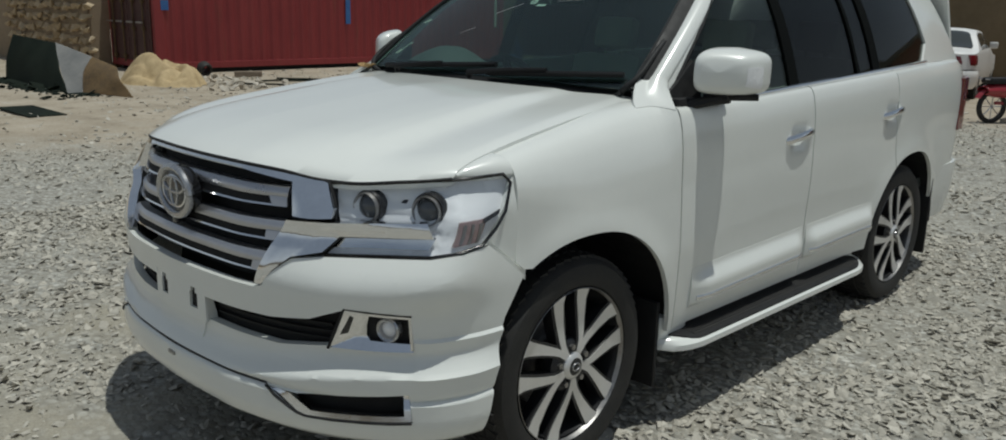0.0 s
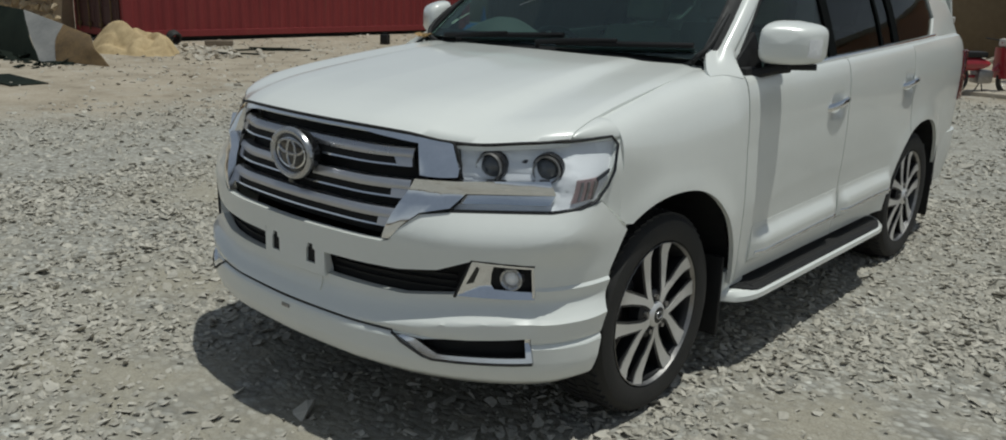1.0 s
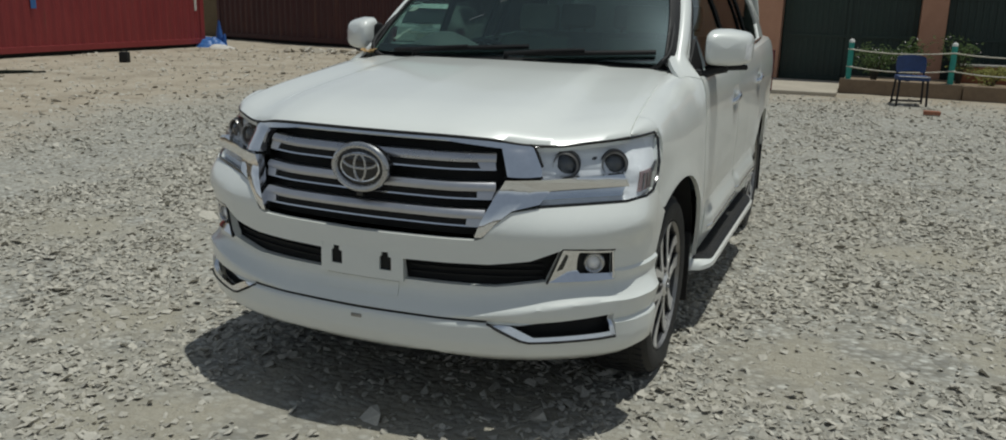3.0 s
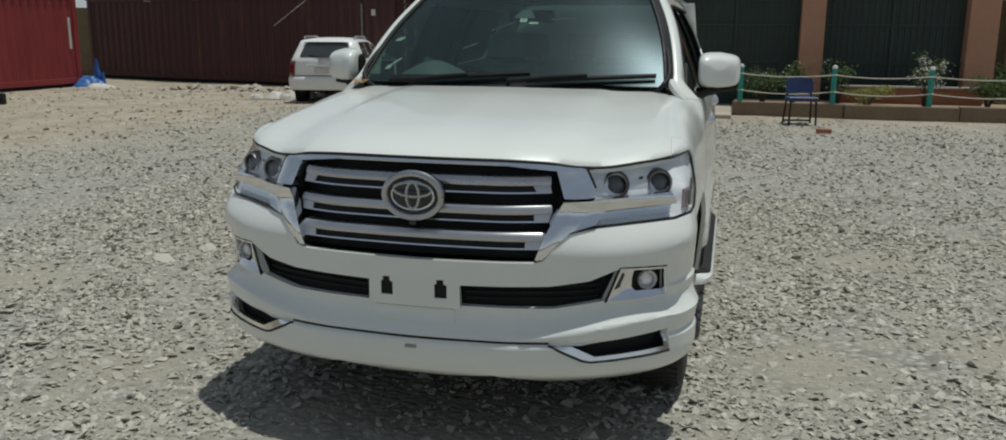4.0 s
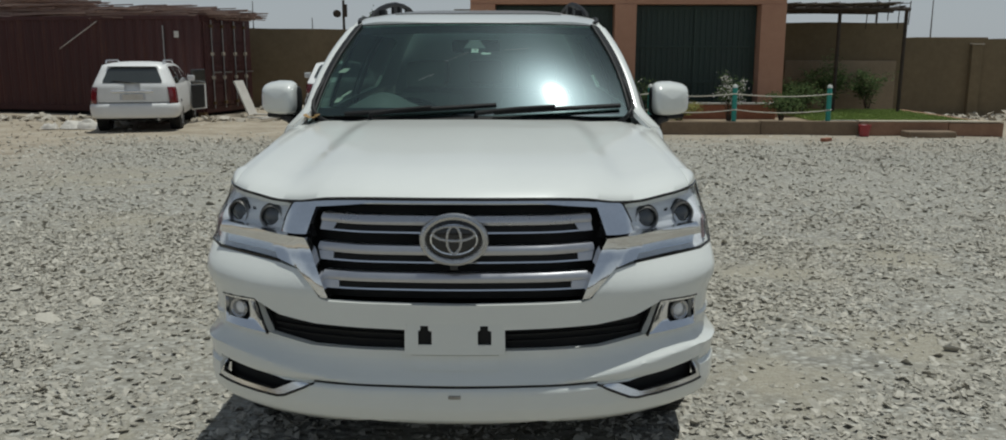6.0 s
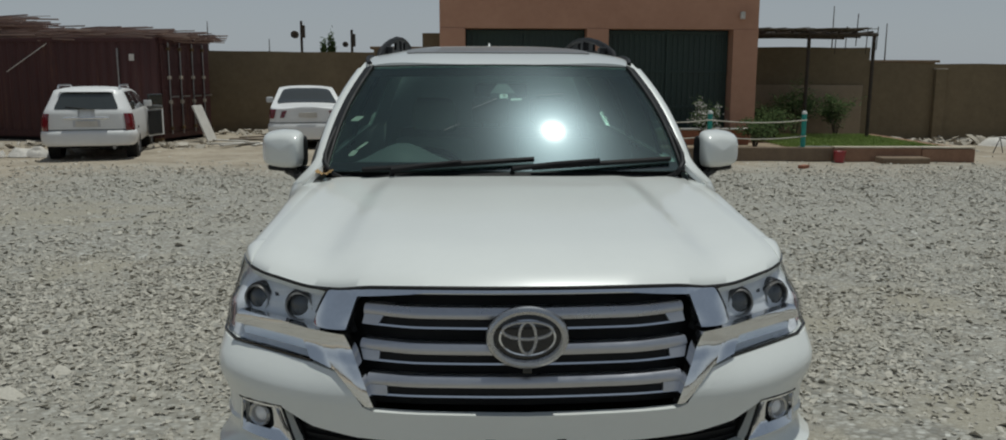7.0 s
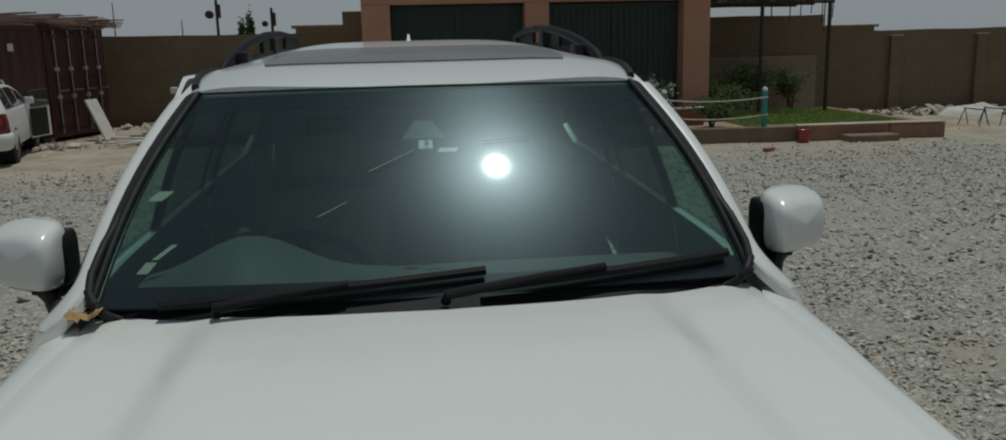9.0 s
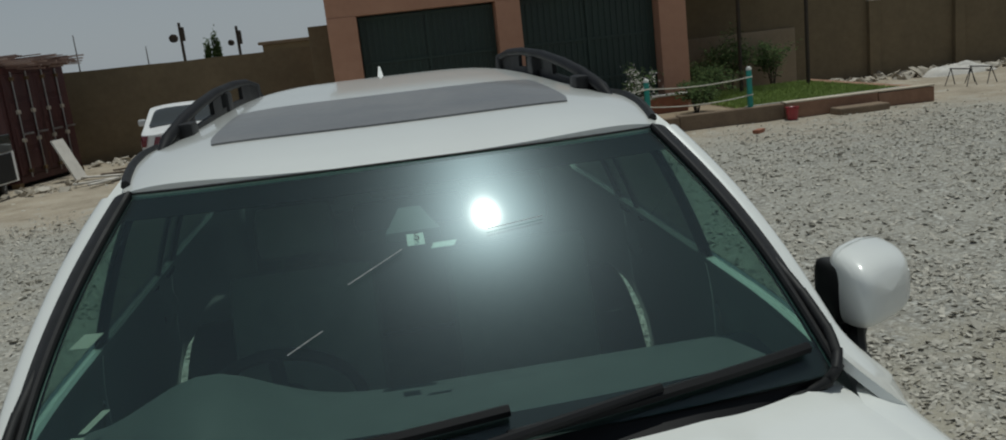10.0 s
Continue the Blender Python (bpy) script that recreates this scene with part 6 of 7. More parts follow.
k = 0
x = 1.15
while x < 10.0:
    L = 1.7 + 0.5 * rnd.random()
    x1 = min(x + L, 10.06)
    m = Matrix.Translation((x, kerb_y(x) + 0.012 * rnd.gauss(0, 1), 0)) @ Matrix.Rotation(-0.035, 4, "Z")
    bpart("kerb_stone", box((0.006, 0, -0.05), (x1 - x - 0.006, 0.24, 0.26 + 0.012 * rnd.gauss(0, 1)), 0.014, m), LAWN_KERB if x > 6.4 else KERB_STONE)
    if x > 6.4:
        bpart("kerb_edge", box((0.006, -0.012, 0.272), (x1 - x - 0.006, 0.20, 0.298), 0.006, m), KERB_TOP)
    x = x1
for k in range(7):
    y = 14.05 + 0.62 * k
    bpart("kerb_stone", box((9.83, y, -0.05), (10.06, y + 0.60, 0.25), 0.014), LAWN_KERB)
bpart("soil", box((1.2, 14.3, -0.05), (6.62, 16.14, 0.20), 0.02), MUD_PALE)
bpart("lawn_soil", box((6.62, 14.05, -0.05), (9.83, 18.4, 0.20), 0.02), MUD)
bpart("edge_board", box((6.60, 14.20, 0.2), (9.75, 14.24, 0.285), 0.006), SACK)
bpart("low_wall", box((3.3, 15.55, 0.15), (6.0, 15.75, 0.52), 0.015), BRICK)
bpart("low_wall_cap", box((3.28, 15.52, 0.522), (6.02, 15.78, 0.56), 0.008), SACK)


def blades(n, x0, x1, y0, y1, z, h, w):
    """Grass blades as thin bent triangles."""
    g = np.random.default_rng(5)
    px, py = g.uniform(x0, x1, n), g.uniform(y0, y1, n)
    a = g.uniform(0, 2 * np.pi, n)
    hh = h * g.uniform(0.5, 1.2, n)
    lean = g.normal(0, 0.03, (n, 2))
    v = np.empty((n, 3, 3))
    v[:, 0] = np.stack([px - w * np.cos(a), py - w * np.sin(a), np.full(n, z)], 1)
    v[:, 1] = np.stack([px + w * np.cos(a), py + w * np.sin(a), np.full(n, z)], 1)
    v[:, 2] = np.stack([px + lean[:, 0], py + lean[:, 1], z + hh], 1)
    mesh = bpy.data.meshes.new("lawn")
    mesh.from_pydata(v.reshape(-1, 3), [], np.arange(3 * n).reshape(-1, 3))
    return mesh


lawn = blades(30000, 6.66, 9.80, 14.28, 18.3, 0.19, 0.09, 0.012)
lawn.materials.append(GRASS)
tagged(new("lawn", lawn), "small patch of bright green grass", "grass", kind="stuff")

post = empty("bollard", (1.3, 14.25, 0.2), 0, "teal painted post with a white cap holding ropes", "bollard", "teal posts")
part("shaft", tube([(0, 0, 0), (0, 0, 0.74)], 0.05, 12), TEAL, post)
part("cap", lathe([(0.0, 0.81), (0.03, 0.80), (0.048, 0.775), (0.05, 0.74)], 14), WHITE_CAP, post)
bpy.data.objects["cap"].data.transform(Matrix.Rotation(radians(-90), 4, "Y"))
for z in (0.30, 0.62):
    part("rope_ring", tube([(0.056 * math.cos(a), 0.056 * math.sin(a), z) for a in (2 * math.pi * k / 12 for k in range(13))], 0.010, 5), ROPE, post)
spots = [(1.3, 14.25), (3.03, 14.21), (4.74, 14.16), (6.64, 14.10)]
for x, y in spots[1:]:
    copy_thing(post, Matrix.Translation((x, y, 0.2)))
for (x0, y0), (x1, y1) in zip(spots, spots[1:]):
    for z in (0.50, 0.82):
        pts = [(x0 + (x1 - x0) * t, y0 + (y1 - y0) * t - 0.06, z - 0.5 * t * (1 - t) * (0.42 if z > 0.7 else 0.5)) for t in (q / 12 for q in range(13))]
        tagged(part("rope", tube(pts, 0.011, 6), ROPE), "slack white rope between the teal posts", "rope", "ropes between the posts")


def shrub(name, at, r, h, leaves, leaf_mat, size, label, flowers=0, seed=1, stems=7):
    """Stems that fork from the ground, with leaves scattered on the twigs."""
    g = random.Random(seed)
    s = empty(name, at, 0, label, "shrub")
    wood = bmesh.new()
    tips = []
    for k in range(stems):
        a = 2 * math.pi * (k + g.random()) / stems
        top = Vector((r * 0.75 * math.cos(a) * g.random() ** 0.5, r * 0.75 * math.sin(a) * g.random() ** 0.5, h * (0.6 + 0.35 * g.random())))
        mid = Vector((top.x * 0.35, top.y * 0.35, top.z * 0.5))
        add_tube(wood, [(0.03 * math.cos(a), 0.03 * math.sin(a), -0.02), mid, top], 0.014, 5, 0.004)
        for _ in range(5):
            b0 = mid.lerp(top, g.random())
            b1 = b0 + Vector((g.gauss(0, r * 0.4), g.gauss(0, r * 0.4), g.gauss(h * 0.08, h * 0.12)))
            add_tube(wood, [b0, b1], 0.005, 4, 0.002)
            tips += [b0.lerp(b1, 0.5), b1, top]
    part("stem", wood, DARK_POLE, s)
    for nm, count, mat, sz in (("leaves", leaves, leaf_mat, size), ("blossom", flowers, FLOWER, size * 0.8)):
        if not count:
            continue
        vs, fs = [], []
        for i in range(count):
            t = g.choice(tips)
            if nm == "blossom" and t.z < h * 0.45:
                continue
            c = t + Vector((g.gauss(0, r * 0.16), g.gauss(0, r * 0.16), g.gauss(0, h * 0.07)))
            u = Vector((g.gauss(0, 1), g.gauss(0, 1), g.gauss(0.3, 0.6))).normalized() * sz
            w = u.orthogonal().normalized() * sz * 0.35
            n0 = len(vs)
            up = u.cross(w).normalized() * sz * 0.12
            vs += [c - u, c + w + up, c + u, c - w + up]
            fs += [(n0, n0 + 1, n0 + 2), (n0, n0 + 2, n0 + 3)]
        mesh = bpy.data.meshes.new(nm)
        mesh.from_pydata(vs, [], fs)
        mesh.materials.append(mat)
        o = new(nm, mesh)
        o.parent = s
    return s


shrub("green_shrub", (1.75, 14.75, 0.2), 0.42, 0.62, 900, LEAF, 0.035, "low mixed green shrub behind the ropes", 60, 3)
shrub("green_shrub", (2.35, 15.0, 0.2), 0.35, 0.75, 700, LEAF, 0.04, "straggly green shrub behind the blue chair", 40, 4)
shrub("yellow_shrub", (3.75, 14.9, 0.2), 0.55, 0.36, 900, LEAF_YELLOW, 0.035, "low yellow-green shrub in the planting bed", 0, 5)
shrub("green_shrub", (3.25, 15.3, 0.2), 0.4, 0.85, 500, LEAF, 0.035, "thin green shrub against the gate", 20, 6)
shrub("flowering_shrub", (4.78, 14.75, 0.2), 0.34, 0.95, 700, LEAF, 0.035, "slender shrub with pale pink blossom", 420, 8)
shrub("green_shrub", (5.95, 15.0, 0.2), 0.45, 0.6, 900, LEAF, 0.045, "dark green leafy shrub by the pillar", 0, 9)
shrub("green_shrub", (6.9, 16.6, 0.2), 0.5, 0.75, 1000, LEAF, 0.045, "dark green shrub beside the lawn", 0, 10)
shrub("green_shrub", (8.2, 18.7, 0.15), 0.7, 1.15, 1500, LEAF, 0.05, "bushy dark green shrub under the pergola", 0, 11)
shrub("green_shrub", (9.3, 18.8, 0.15), 0.5, 0.95, 1000, LEAF, 0.05, "bushy dark green shrub under the pergola", 0, 12)
shrub("green_shrub", (7.3, 18.6, 0.15), 0.5, 0.8, 900, LEAF, 0.05, "bushy dark green shrub against the wall", 0, 13)

# pergola of dark poles with a reed roof
pg = empty("pergola", (8.0, 17.9, 0), 0, "dark pole pergola with a thin reed roof beside the lawn", "pergola")


def ppart(name, bm, mat, lab=""):
    ob = part(name, bm, mat, pg, lab)
    ob.matrix_parent_inverse = Matrix.Translation((-8.0, -17.9, 0))
    return ob


for x, y in ((9.52, 17.5), (7.95, 17.5), (6.5, 19.3)):
    ppart("post", tube([(x, y, -0.05), (x + 0.02, y, 2.66)], 0.045, 8), DARK_POLE)
for y in (17.45, 18.4, 19.35):
    ppart("beam", tube([(6.3, y, 2.66), (8, y, 2.68), (9.60, y, 2.66)], 0.045, 8), DARK_POLE)
for k in range(9):
    x = 6.4 + 0.37 * k
    ppart("rafter", tube([(x, 17.2, 2.715), (x + 0.05, 19.6, 2.72)], 0.022, 6), DARK_POLE)
reeds = bmesh.new()
for k in range(420):
    x, y = rnd.uniform(6.5, 9.1), rnd.uniform(17.2, 19.2)
    L, a = rnd.uniform(0.5, 1.0), rnd.gauss(0, 0.3)
    add_tube(reeds, [(x - L / 2 * math.cos(a), y - L / 2 * math.sin(a), 2.74 + 0.05 * rnd.random()), (x + L / 2 * math.cos(a), y + L / 2 * math.sin(a), 2.75 + 0.07 * rnd.random())], 0.010, 3)
ppart("reed_cover", reeds, THATCH)
for k in range(5):
    x = 8.6 + 0.25 * k
    ppart("upright_stick", tube([(x, 17.5, 2.2 + 0.1 * k % 0.3), (x + 0.02, 17.5, 2.80 + (0.35 if k == 2 else 0.05 * (k % 3)))], 0.012, 5), DARK_POLE)

# ---- blue chair
ch = empty("chair", (2.33, 12.55, 0), 8, "blue cushioned stacking chair with dark legs, on dirt", "chair")
fr = lambda pts, nm: part(nm, tube(pts, 0.018, 8), BLACK_PLASTIC, ch)
for s_ in (-1, 1):
    fr([(s_ * 0.23, -0.22, 0.0), (s_ * 0.215, -0.19, 0.43)], "leg")
    fr([(s_ * 0.24, 0.26, 0.0), (s_ * 0.215, 0.19, 0.43)], "leg")
    fr([(s_ * 0.215, 0.19, 0.43), (s_ * 0.20, 0.24, 0.79)], "back_tube")
    fr([(s_ * 0.215, -0.2, 0.43), (s_ * 0.215, 0.2, 0.43)], "seat_rail")
fr([(-0.235, 0.24, 0.06), (0.235, 0.24, 0.06)], "stretcher")
part("seat", box((-0.25, -0.23, 0.425), (0.25, 0.21, 0.50), 0.03), BLUE_FABRIC, ch)
part("backrest", grid_bm(12, 10, lambda u, v, d: Vector(((2 * u - 1) * 0.235 * (1 - 0.12 * abs(2 * v - 1) ** 4), 0.195 + 0.05 * v + 0.03 * (2 * u - 1) ** 2 * -1 + d, 0.56 + 0.27 * v - 0.03 * (2 * u - 1) ** 2)), 0.035), BLUE_FABRIC, ch)
part("seat_edge", box((-0.236, -0.236, 0.488), (0.236, -0.15, 0.498), 0.004), SACK, ch, "pale worn seat edge")

# ---- parked cars at the back
def parked_car(name, at, turn, L, W, H, wheel_r, estate, label):
    """A car seen from behind; y runs to its nose, the rear bumper is at y = 0."""
    c = empty(name, at, turn, label, "car")
    belt, clear, hood = (0.95, 0.30, 0.93) if estate else (0.96, 0.24, 0.92)
    if estate:
        top = lerp_table([(0, H - 0.05), (0.25, H - 0.025), (1.1, H), (1.9, H - 0.02), (2.4, H - 0.10), (3.15, hood + 0.05), (3.4, hood), (L - 0.3, hood - 0.13), (L, hood - 0.30)])
    else:
        top = lerp_table([(0, belt + 0.01), (0.3, belt + 0.03), (0.62, belt + 0.05), (0.78, belt + 0.08), (1.36, H - 0.05), (1.8, H), (2.3, H - 0.03), (3.1, hood + 0.06), (3.3, hood), (L - 0.25, hood - 0.12), (L, hood - 0.28)])
    corner = 0.50

    def lean(y, z):
        """How far the rear leans forward above the belt."""
        k = max(0.0, 1 - y / 1.1)
        return k * ((max(0.0, z - belt) * 0.60 + max(0.0, z - 0.75) * 0.06) if estate else max(0.0, z - 0.62) * 0.10)

    def girth(z):
        if z < 0.5:
            return 0.955 + 0.045 * min(1.0, (z - clear) / (0.5 - clear)) ** 0.5
        if z < belt:
            return 1.0 - 0.045 * ((z - 0.5) / (belt - 0.5)) ** 2
        return 0.955 - 0.25 * ((z - belt) / (H - belt))

    def plan(s):
        a = s * math.pi / 2
        return W / 2 * math.copysign(abs(math.sin(a)) ** 0.42, a), corner * (1 - abs(math.cos(a)) ** 0.42)

    def rear(s, z, out=0.0):
        """A point of the rear end, s from one flank to the other."""
        (x, y), e = plan(s), 0.004
        (xa, ya), (xb, yb) = plan(s - e), plan(s + e)
        tx, ty = xb - xa, yb - ya
        q = math.hypot(tx, ty)
        return Vector((x * girth(z) + out * ty / q, y + lean(y, z) - out * tx / q, z))

    # the shell: one ring of points for each station
    stations = [(W / 2 * math.sin(a) ** 0.42, corner * (1 - math.cos(a) ** 0.42)) for a in (0.02, 0.06, 0.14, 0.26, 0.42, 0.62, 0.84, 1.06, 1.26, 1.42, 1.52)]
    stations += [(W / 2, corner + (L - 0.6 - corner) * k / 26) for k in range(27)]
    stations += [(W / 2 * (1 - 0.30 * (k / 5) ** 2.4), L - 0.6 + 0.6 * k / 5) for k in range(1, 6)]
    bm = bmesh.new()
    rings = []
    for w, y in stations:
        zt = top(y)
        zb = min(belt, zt - 0.05)
        half = [(clear, 0), (clear + 0.03, 0), (0.42, 0), (0.5, 0), (0.62, 0), (0.72, 0), (zb - 0.12, 0), (zb - 0.05, 0), (zb, 0)]
        half += [(zb + (zt - 0.05 - zb) * f, 0) for f in (0.2, 0.4, 0.6, 0.8, 1.0)]
        pts = [(w * girth(min(z, H)), z) for z, _ in half]
        xe = pts[-1][0]
        pts += [(xe * k, zt - 0.05 + 0.05 * (1 - k ** 3)) for k in (0.95, 0.85, 0.6, 0.3)]
        ring = pts + [(0.0, zt)] + [(-x, z) for x, z in reversed(pts)]
        rings.append([bm.verts.new((x, y + lean(y, z), z)) for x, z in ring])
    for a, b in zip(rings, rings[1:]):
        for q in range(len(a) - 1):
            bm.faces.new((a[q], a[q + 1], b[q + 1], b[q]))
    bm.faces.new(rings[0])
    bm.faces.new(rings[-1][::-1])
    part("body", bm, CAR_WHITE, c, "", 50)

    # rear window with rounded corners
    if estate:
        z0, z1, s0, s1 = belt + 0.06, H - 0.10, 0.34, 0.30
        glassy = lambda u, v, d: rear((2 * u - 1) * (s0 + (s1 - s0) * v) * (1 - 0.10 * abs(2 * v - 1) ** 6), z0 + (z1 - z0) * v - 0.02 * abs(2 * u - 1) ** 5 * v, 0.008 - d)
        part("rear_window", grid_bm(24, 12, glassy, 0.01), DARK_PANE, c)
        part("spoiler", grid_bm(24, 6, lambda u, v, d: rear((2 * u - 1) * 0.36, H - 0.095 + 0.055 * v, 0.035 + 0.03 * (1 - v) - d), 0.03), CAR_WHITE, c)
        part("rear_wiper", tube([rear(0.0, z0 + 0.01, 0.02), rear(-0.02, z0 + 0.03, 0.03), rear(-0.12, z0 + 0.05, 0.02)], 0.010, 6), BLACK_PLASTIC, c)
    else:
        def glassy(u, v, d):
            y = 0.80 + 0.50 * v
            z = top(y) + 0.004
            return Vector(((2 * u - 1) * W / 2 * girth(z) * (0.90 - 0.06 * v) * (1 - 0.06 * abs(2 * v - 1) ** 6), y - 0.010 + d * 0.7, z + 0.012 - 0.03 * abs(2 * u - 1) ** 4 - d))

        part("rear_window", grid_bm(20, 10, glassy, 0.01), DARK_PANE, c)
    for s_ in (-1, 1):
        spans = ((0.42, 1.20), (1.27, 2.02), (2.10, 2.80)) if estate else ((1.30, 1.55), (1.60, 2.15), (2.22, 2.85))
        for y0, y1 in spans:
            def pane(u, v, d, y0=y0, y1=y1, s_=s_):
                y = y0 + (y1 - y0) * u
                hi = max(min(top(y) - 0.09, H - 0.10), belt + 0.05)
                z = belt + 0.035 + (hi - belt - 0.035) * v
                return Vector((s_ * (W / 2 * girth(z) + 0.006 - d), y + lean(y, z), z))

            part("side_window", grid_bm(8, 6, pane, 0.01), DARK_PANE, c)
        lo, hi, sa, sb = (belt - 0.36, belt - 0.02, 0.44, 0.86) if estate else (belt - 0.25, belt - 0.05, 0.46, 0.90)
        part("tail_lamp", grid_bm(14, 8, lambda u, v, d: rear(s_ * (sa + (sb - sa) * u + (0.0 if estate else 0.08 * (1 - v) * (1 - u))), lo + (hi - lo) * v, 0.014 + 0.010 * math.sin(math.pi * v) ** 0.5 - d), 0.03), RED_LENS, c, "dark red tail lamp")
        if estate:
            part("roof_rail", tube([(s_ * W * 0.33, 0.55, H - 0.03), (s_ * W * 0.335, 0.65, H + 0.02), (s_ * W * 0.335, 1.9, H + 0.02), (s_ * W * 0.33, 2.1, H - 0.05)], 0.018, 6), SATIN, c)
        else:
            part("inner_lamp", grid_bm(8, 6, lambda u, v, d: rear(s_ * (0.16 + 0.10 * u + 0.05 * (1 - v)), belt - 0.23 + 0.15 * v, 0.016 - d), 0.02), RED_LENS, c, "dark red tail lamp")
        part("door_mirror", box((s_ * W * 0.47, L * 0.60, belt + 0.02), (s_ * (W * 0.5 + 0.12), L * 0.60 + 0.09, belt + 0.16), 0.035), CAR_WHITE, c)
        for y in (0.88, L - 0.85):
            at_w = Matrix.Translation((s_ * W * 0.492, y, wheel_r)) @ Matrix.Diagonal((s_, 1, 1, 1))
            wh = part("wheel", moved(lathe([(wheel_r * 0.62, -0.2), (wheel_r * 0.9, -0.21), (wheel_r, -0.17), (wheel_r, -0.03), (wheel_r * 0.92, 0.012), (wheel_r * 0.66, 0.01), (wheel_r * 0.62, -0.02)], 32), at_w), TYRE_RUBBER, c)
            part("rim", moved(lathe([(0, 0.0), (wheel_r * 0.2, 0.004), (wheel_r * 0.5, -0.02), (wheel_r * 0.64, 0.002)], 24), at_w), SATIN, wh)
            # near-black disc painted in for the shaded hollow of the arch
            part("wheel_arch", moved(lathe([(0.0, 0.006), (wheel_r + 0.055, 0.006), (wheel_r + 0.06, -0.20)], 32), at_w @ Matrix.Translation((-0.012, 0, 0.02))), SHADE_BLACK, c)
    part("rear_bumper", grid_bm(36, 8, lambda u, v, d: rear((2 * u - 1) * 0.985, clear + (0.30 if estate else 0.36) * v, 0.008 + 0.035 * (1 - abs(2 * v - 1) ** 4) - d), 0.05), CAR_WHITE, c, "", 60)
    part("bumper_joint", tube([rear(-0.97 + 1.94 * k / 24, clear + (0.315 if estate else 0.375), 0.004) for k in range(25)], 0.008, 5), BLACK_PLASTIC, c)
    if estate:
        part("plate_recess", grid_bm(8, 5, lambda u, v, d: rear((2 * u - 1) * 0.035, 0.67 + 0.13 * v, 0.004 - d), 0.02), SATIN, c)
        part("trim_bar", tube([rear(-0.12 + 0.24 * k / 8, 0.84, 0.016) for k in range(9)], 0.018, 6), CHROME, c)
    part("number_plate", box((-0.20, -0.022, 0.68 if estate else 0.735), (0.20, -0.008, 0.79 if estate else 0.845), 0.004), SACK, c, "blank pale plate", 0)
    part("exhaust", tube([(W * 0.28, -0.02, clear - 0.03), (W * 0.28, 0.35, clear - 0.03)], 0.03, 8), STEEL, c)
    part("underside", box((-W * 0.42, 0.25, clear - 0.06), (W * 0.42, L - 0.25, clear + 0.06)), SHADE_BLACK, c, "", 0)
    return c


suv = parked_car("estate_car", (-7.54, 14.05, 0), 14, 4.3, 1.68, 1.44, 0.335, True, "white estate car with an open front door, parked on gravel")
d = part("open_door", grid_bm(10, 10, lambda u, v, d: Vector((0.86 + 0.28 * u, 2.55 + 0.66 * u + d, 0.30 + 0.60 * v)), 0.07), CAR_WHITE, suv, "open front door")
part("door_card", grid_bm(6, 6, lambda u, v, d: Vector((0.88 + 0.24 * u, 2.55 + 0.56 * u - d, 0.33 + 0.54 * v)), 0.02), BLACK_PLASTIC, d)
part("door_window", moved(box((0.0, -0.02, 0.90), (0.62, 0.02, 1.24), 0.015), Matrix.Translation((0.89, 2.60, 0)) @ Matrix.Rotation(1.17, 4, "Z")), DARK_PANE, d, "", 0)
parked_car("saloon_car", (-3.72, 16.6, 0), 11, 4.5, 1.70, 1.42, 0.31, False, "white saloon car parked by the far wall")

# ---- red moped
mp = empty("moped", (-1.18, 13.6, 0), -34, "small red moped standing on its stand by the gate", "moped")
for y in (-0.55, 0.55):
    wh = part("wheel", moved(lathe([(0.20, -0.03), (0.24, -0.035), (0.265, -0.015), (0.265, 0.015), (0.24, 0.035), (0.20, 0.03), (0.20, -0.03)], 28), Matrix.Translation((0, y, 0.265))), TYRE_RUBBER, mp)
    bm = bmesh.new()
    for k in range(8):
        a = math.pi * k / 4
        add_tube(bm, [(0, y, 0.265), (0, y + 0.21 * math.cos(a), 0.265 + 0.21 * math.sin(a))], 0.008, 5)
    part("spokes", bm, SATIN, wh)
    part("mudguard", grid_bm(12, 3, lambda u, v, d: Vector(((v - 0.5) * 0.12, y + (0.30 + d) * math.cos(0.5 + 2.2 * u), 0.265 + (0.30 + d) * math.sin(0.5 + 2.2 * u))), 0.008), MOTO_RED, mp)
part("leg_shield", grid_bm(10, 10, lambda u, v, d: Vector(((2 * u - 1) * (0.20 - 0.05 * v), 0.30 + 0.06 * (2 * u - 1) ** 2 - 0.06 * v + d, 0.28 + 0.50 * v)), 0.03), MOTO_RED, mp)
part("body", grid_bm(14, 12, lambda u, v: Vector((0.13 * math.cos(2 * math.pi * u), -0.75 + 0.75 * v, 0.52 + 0.12 * math.sin(2 * math.pi * u) * (1 - 0.5 * abs(2 * v - 1) ** 3)))), MOTO_RED, mp)
part("seat", box((-0.12, -0.72, 0.62), (0.12, -0.05, 0.72), 0.04), BLACK_PLASTIC, mp)
part("frame_tube", tube([(0, -0.5, 0.32), (0, 0.1, 0.30), (0, 0.36, 0.6), (0, 0.30, 0.88)], 0.028, 8), MOTO_RED, mp)
part("fork", tube([(0.05, 0.55, 0.265), (0.05, 0.33, 0.80)], 0.018, 6), SATIN, mp)
part("engine", box((-0.11, -0.18, 0.20), (0.11, 0.12, 0.42), 0.04), STEEL, mp)
part("handlebar", tube([(-0.30, 0.22, 0.92), (-0.1, 0.30, 0.90), (0.1, 0.30, 0.90), (0.30, 0.22, 0.92)], 0.013, 6), BLACK_PLASTIC, mp)
part("headlight", box((-0.09, 0.28, 0.80), (0.09, 0.40, 0.93), 0.04), SACK, mp)
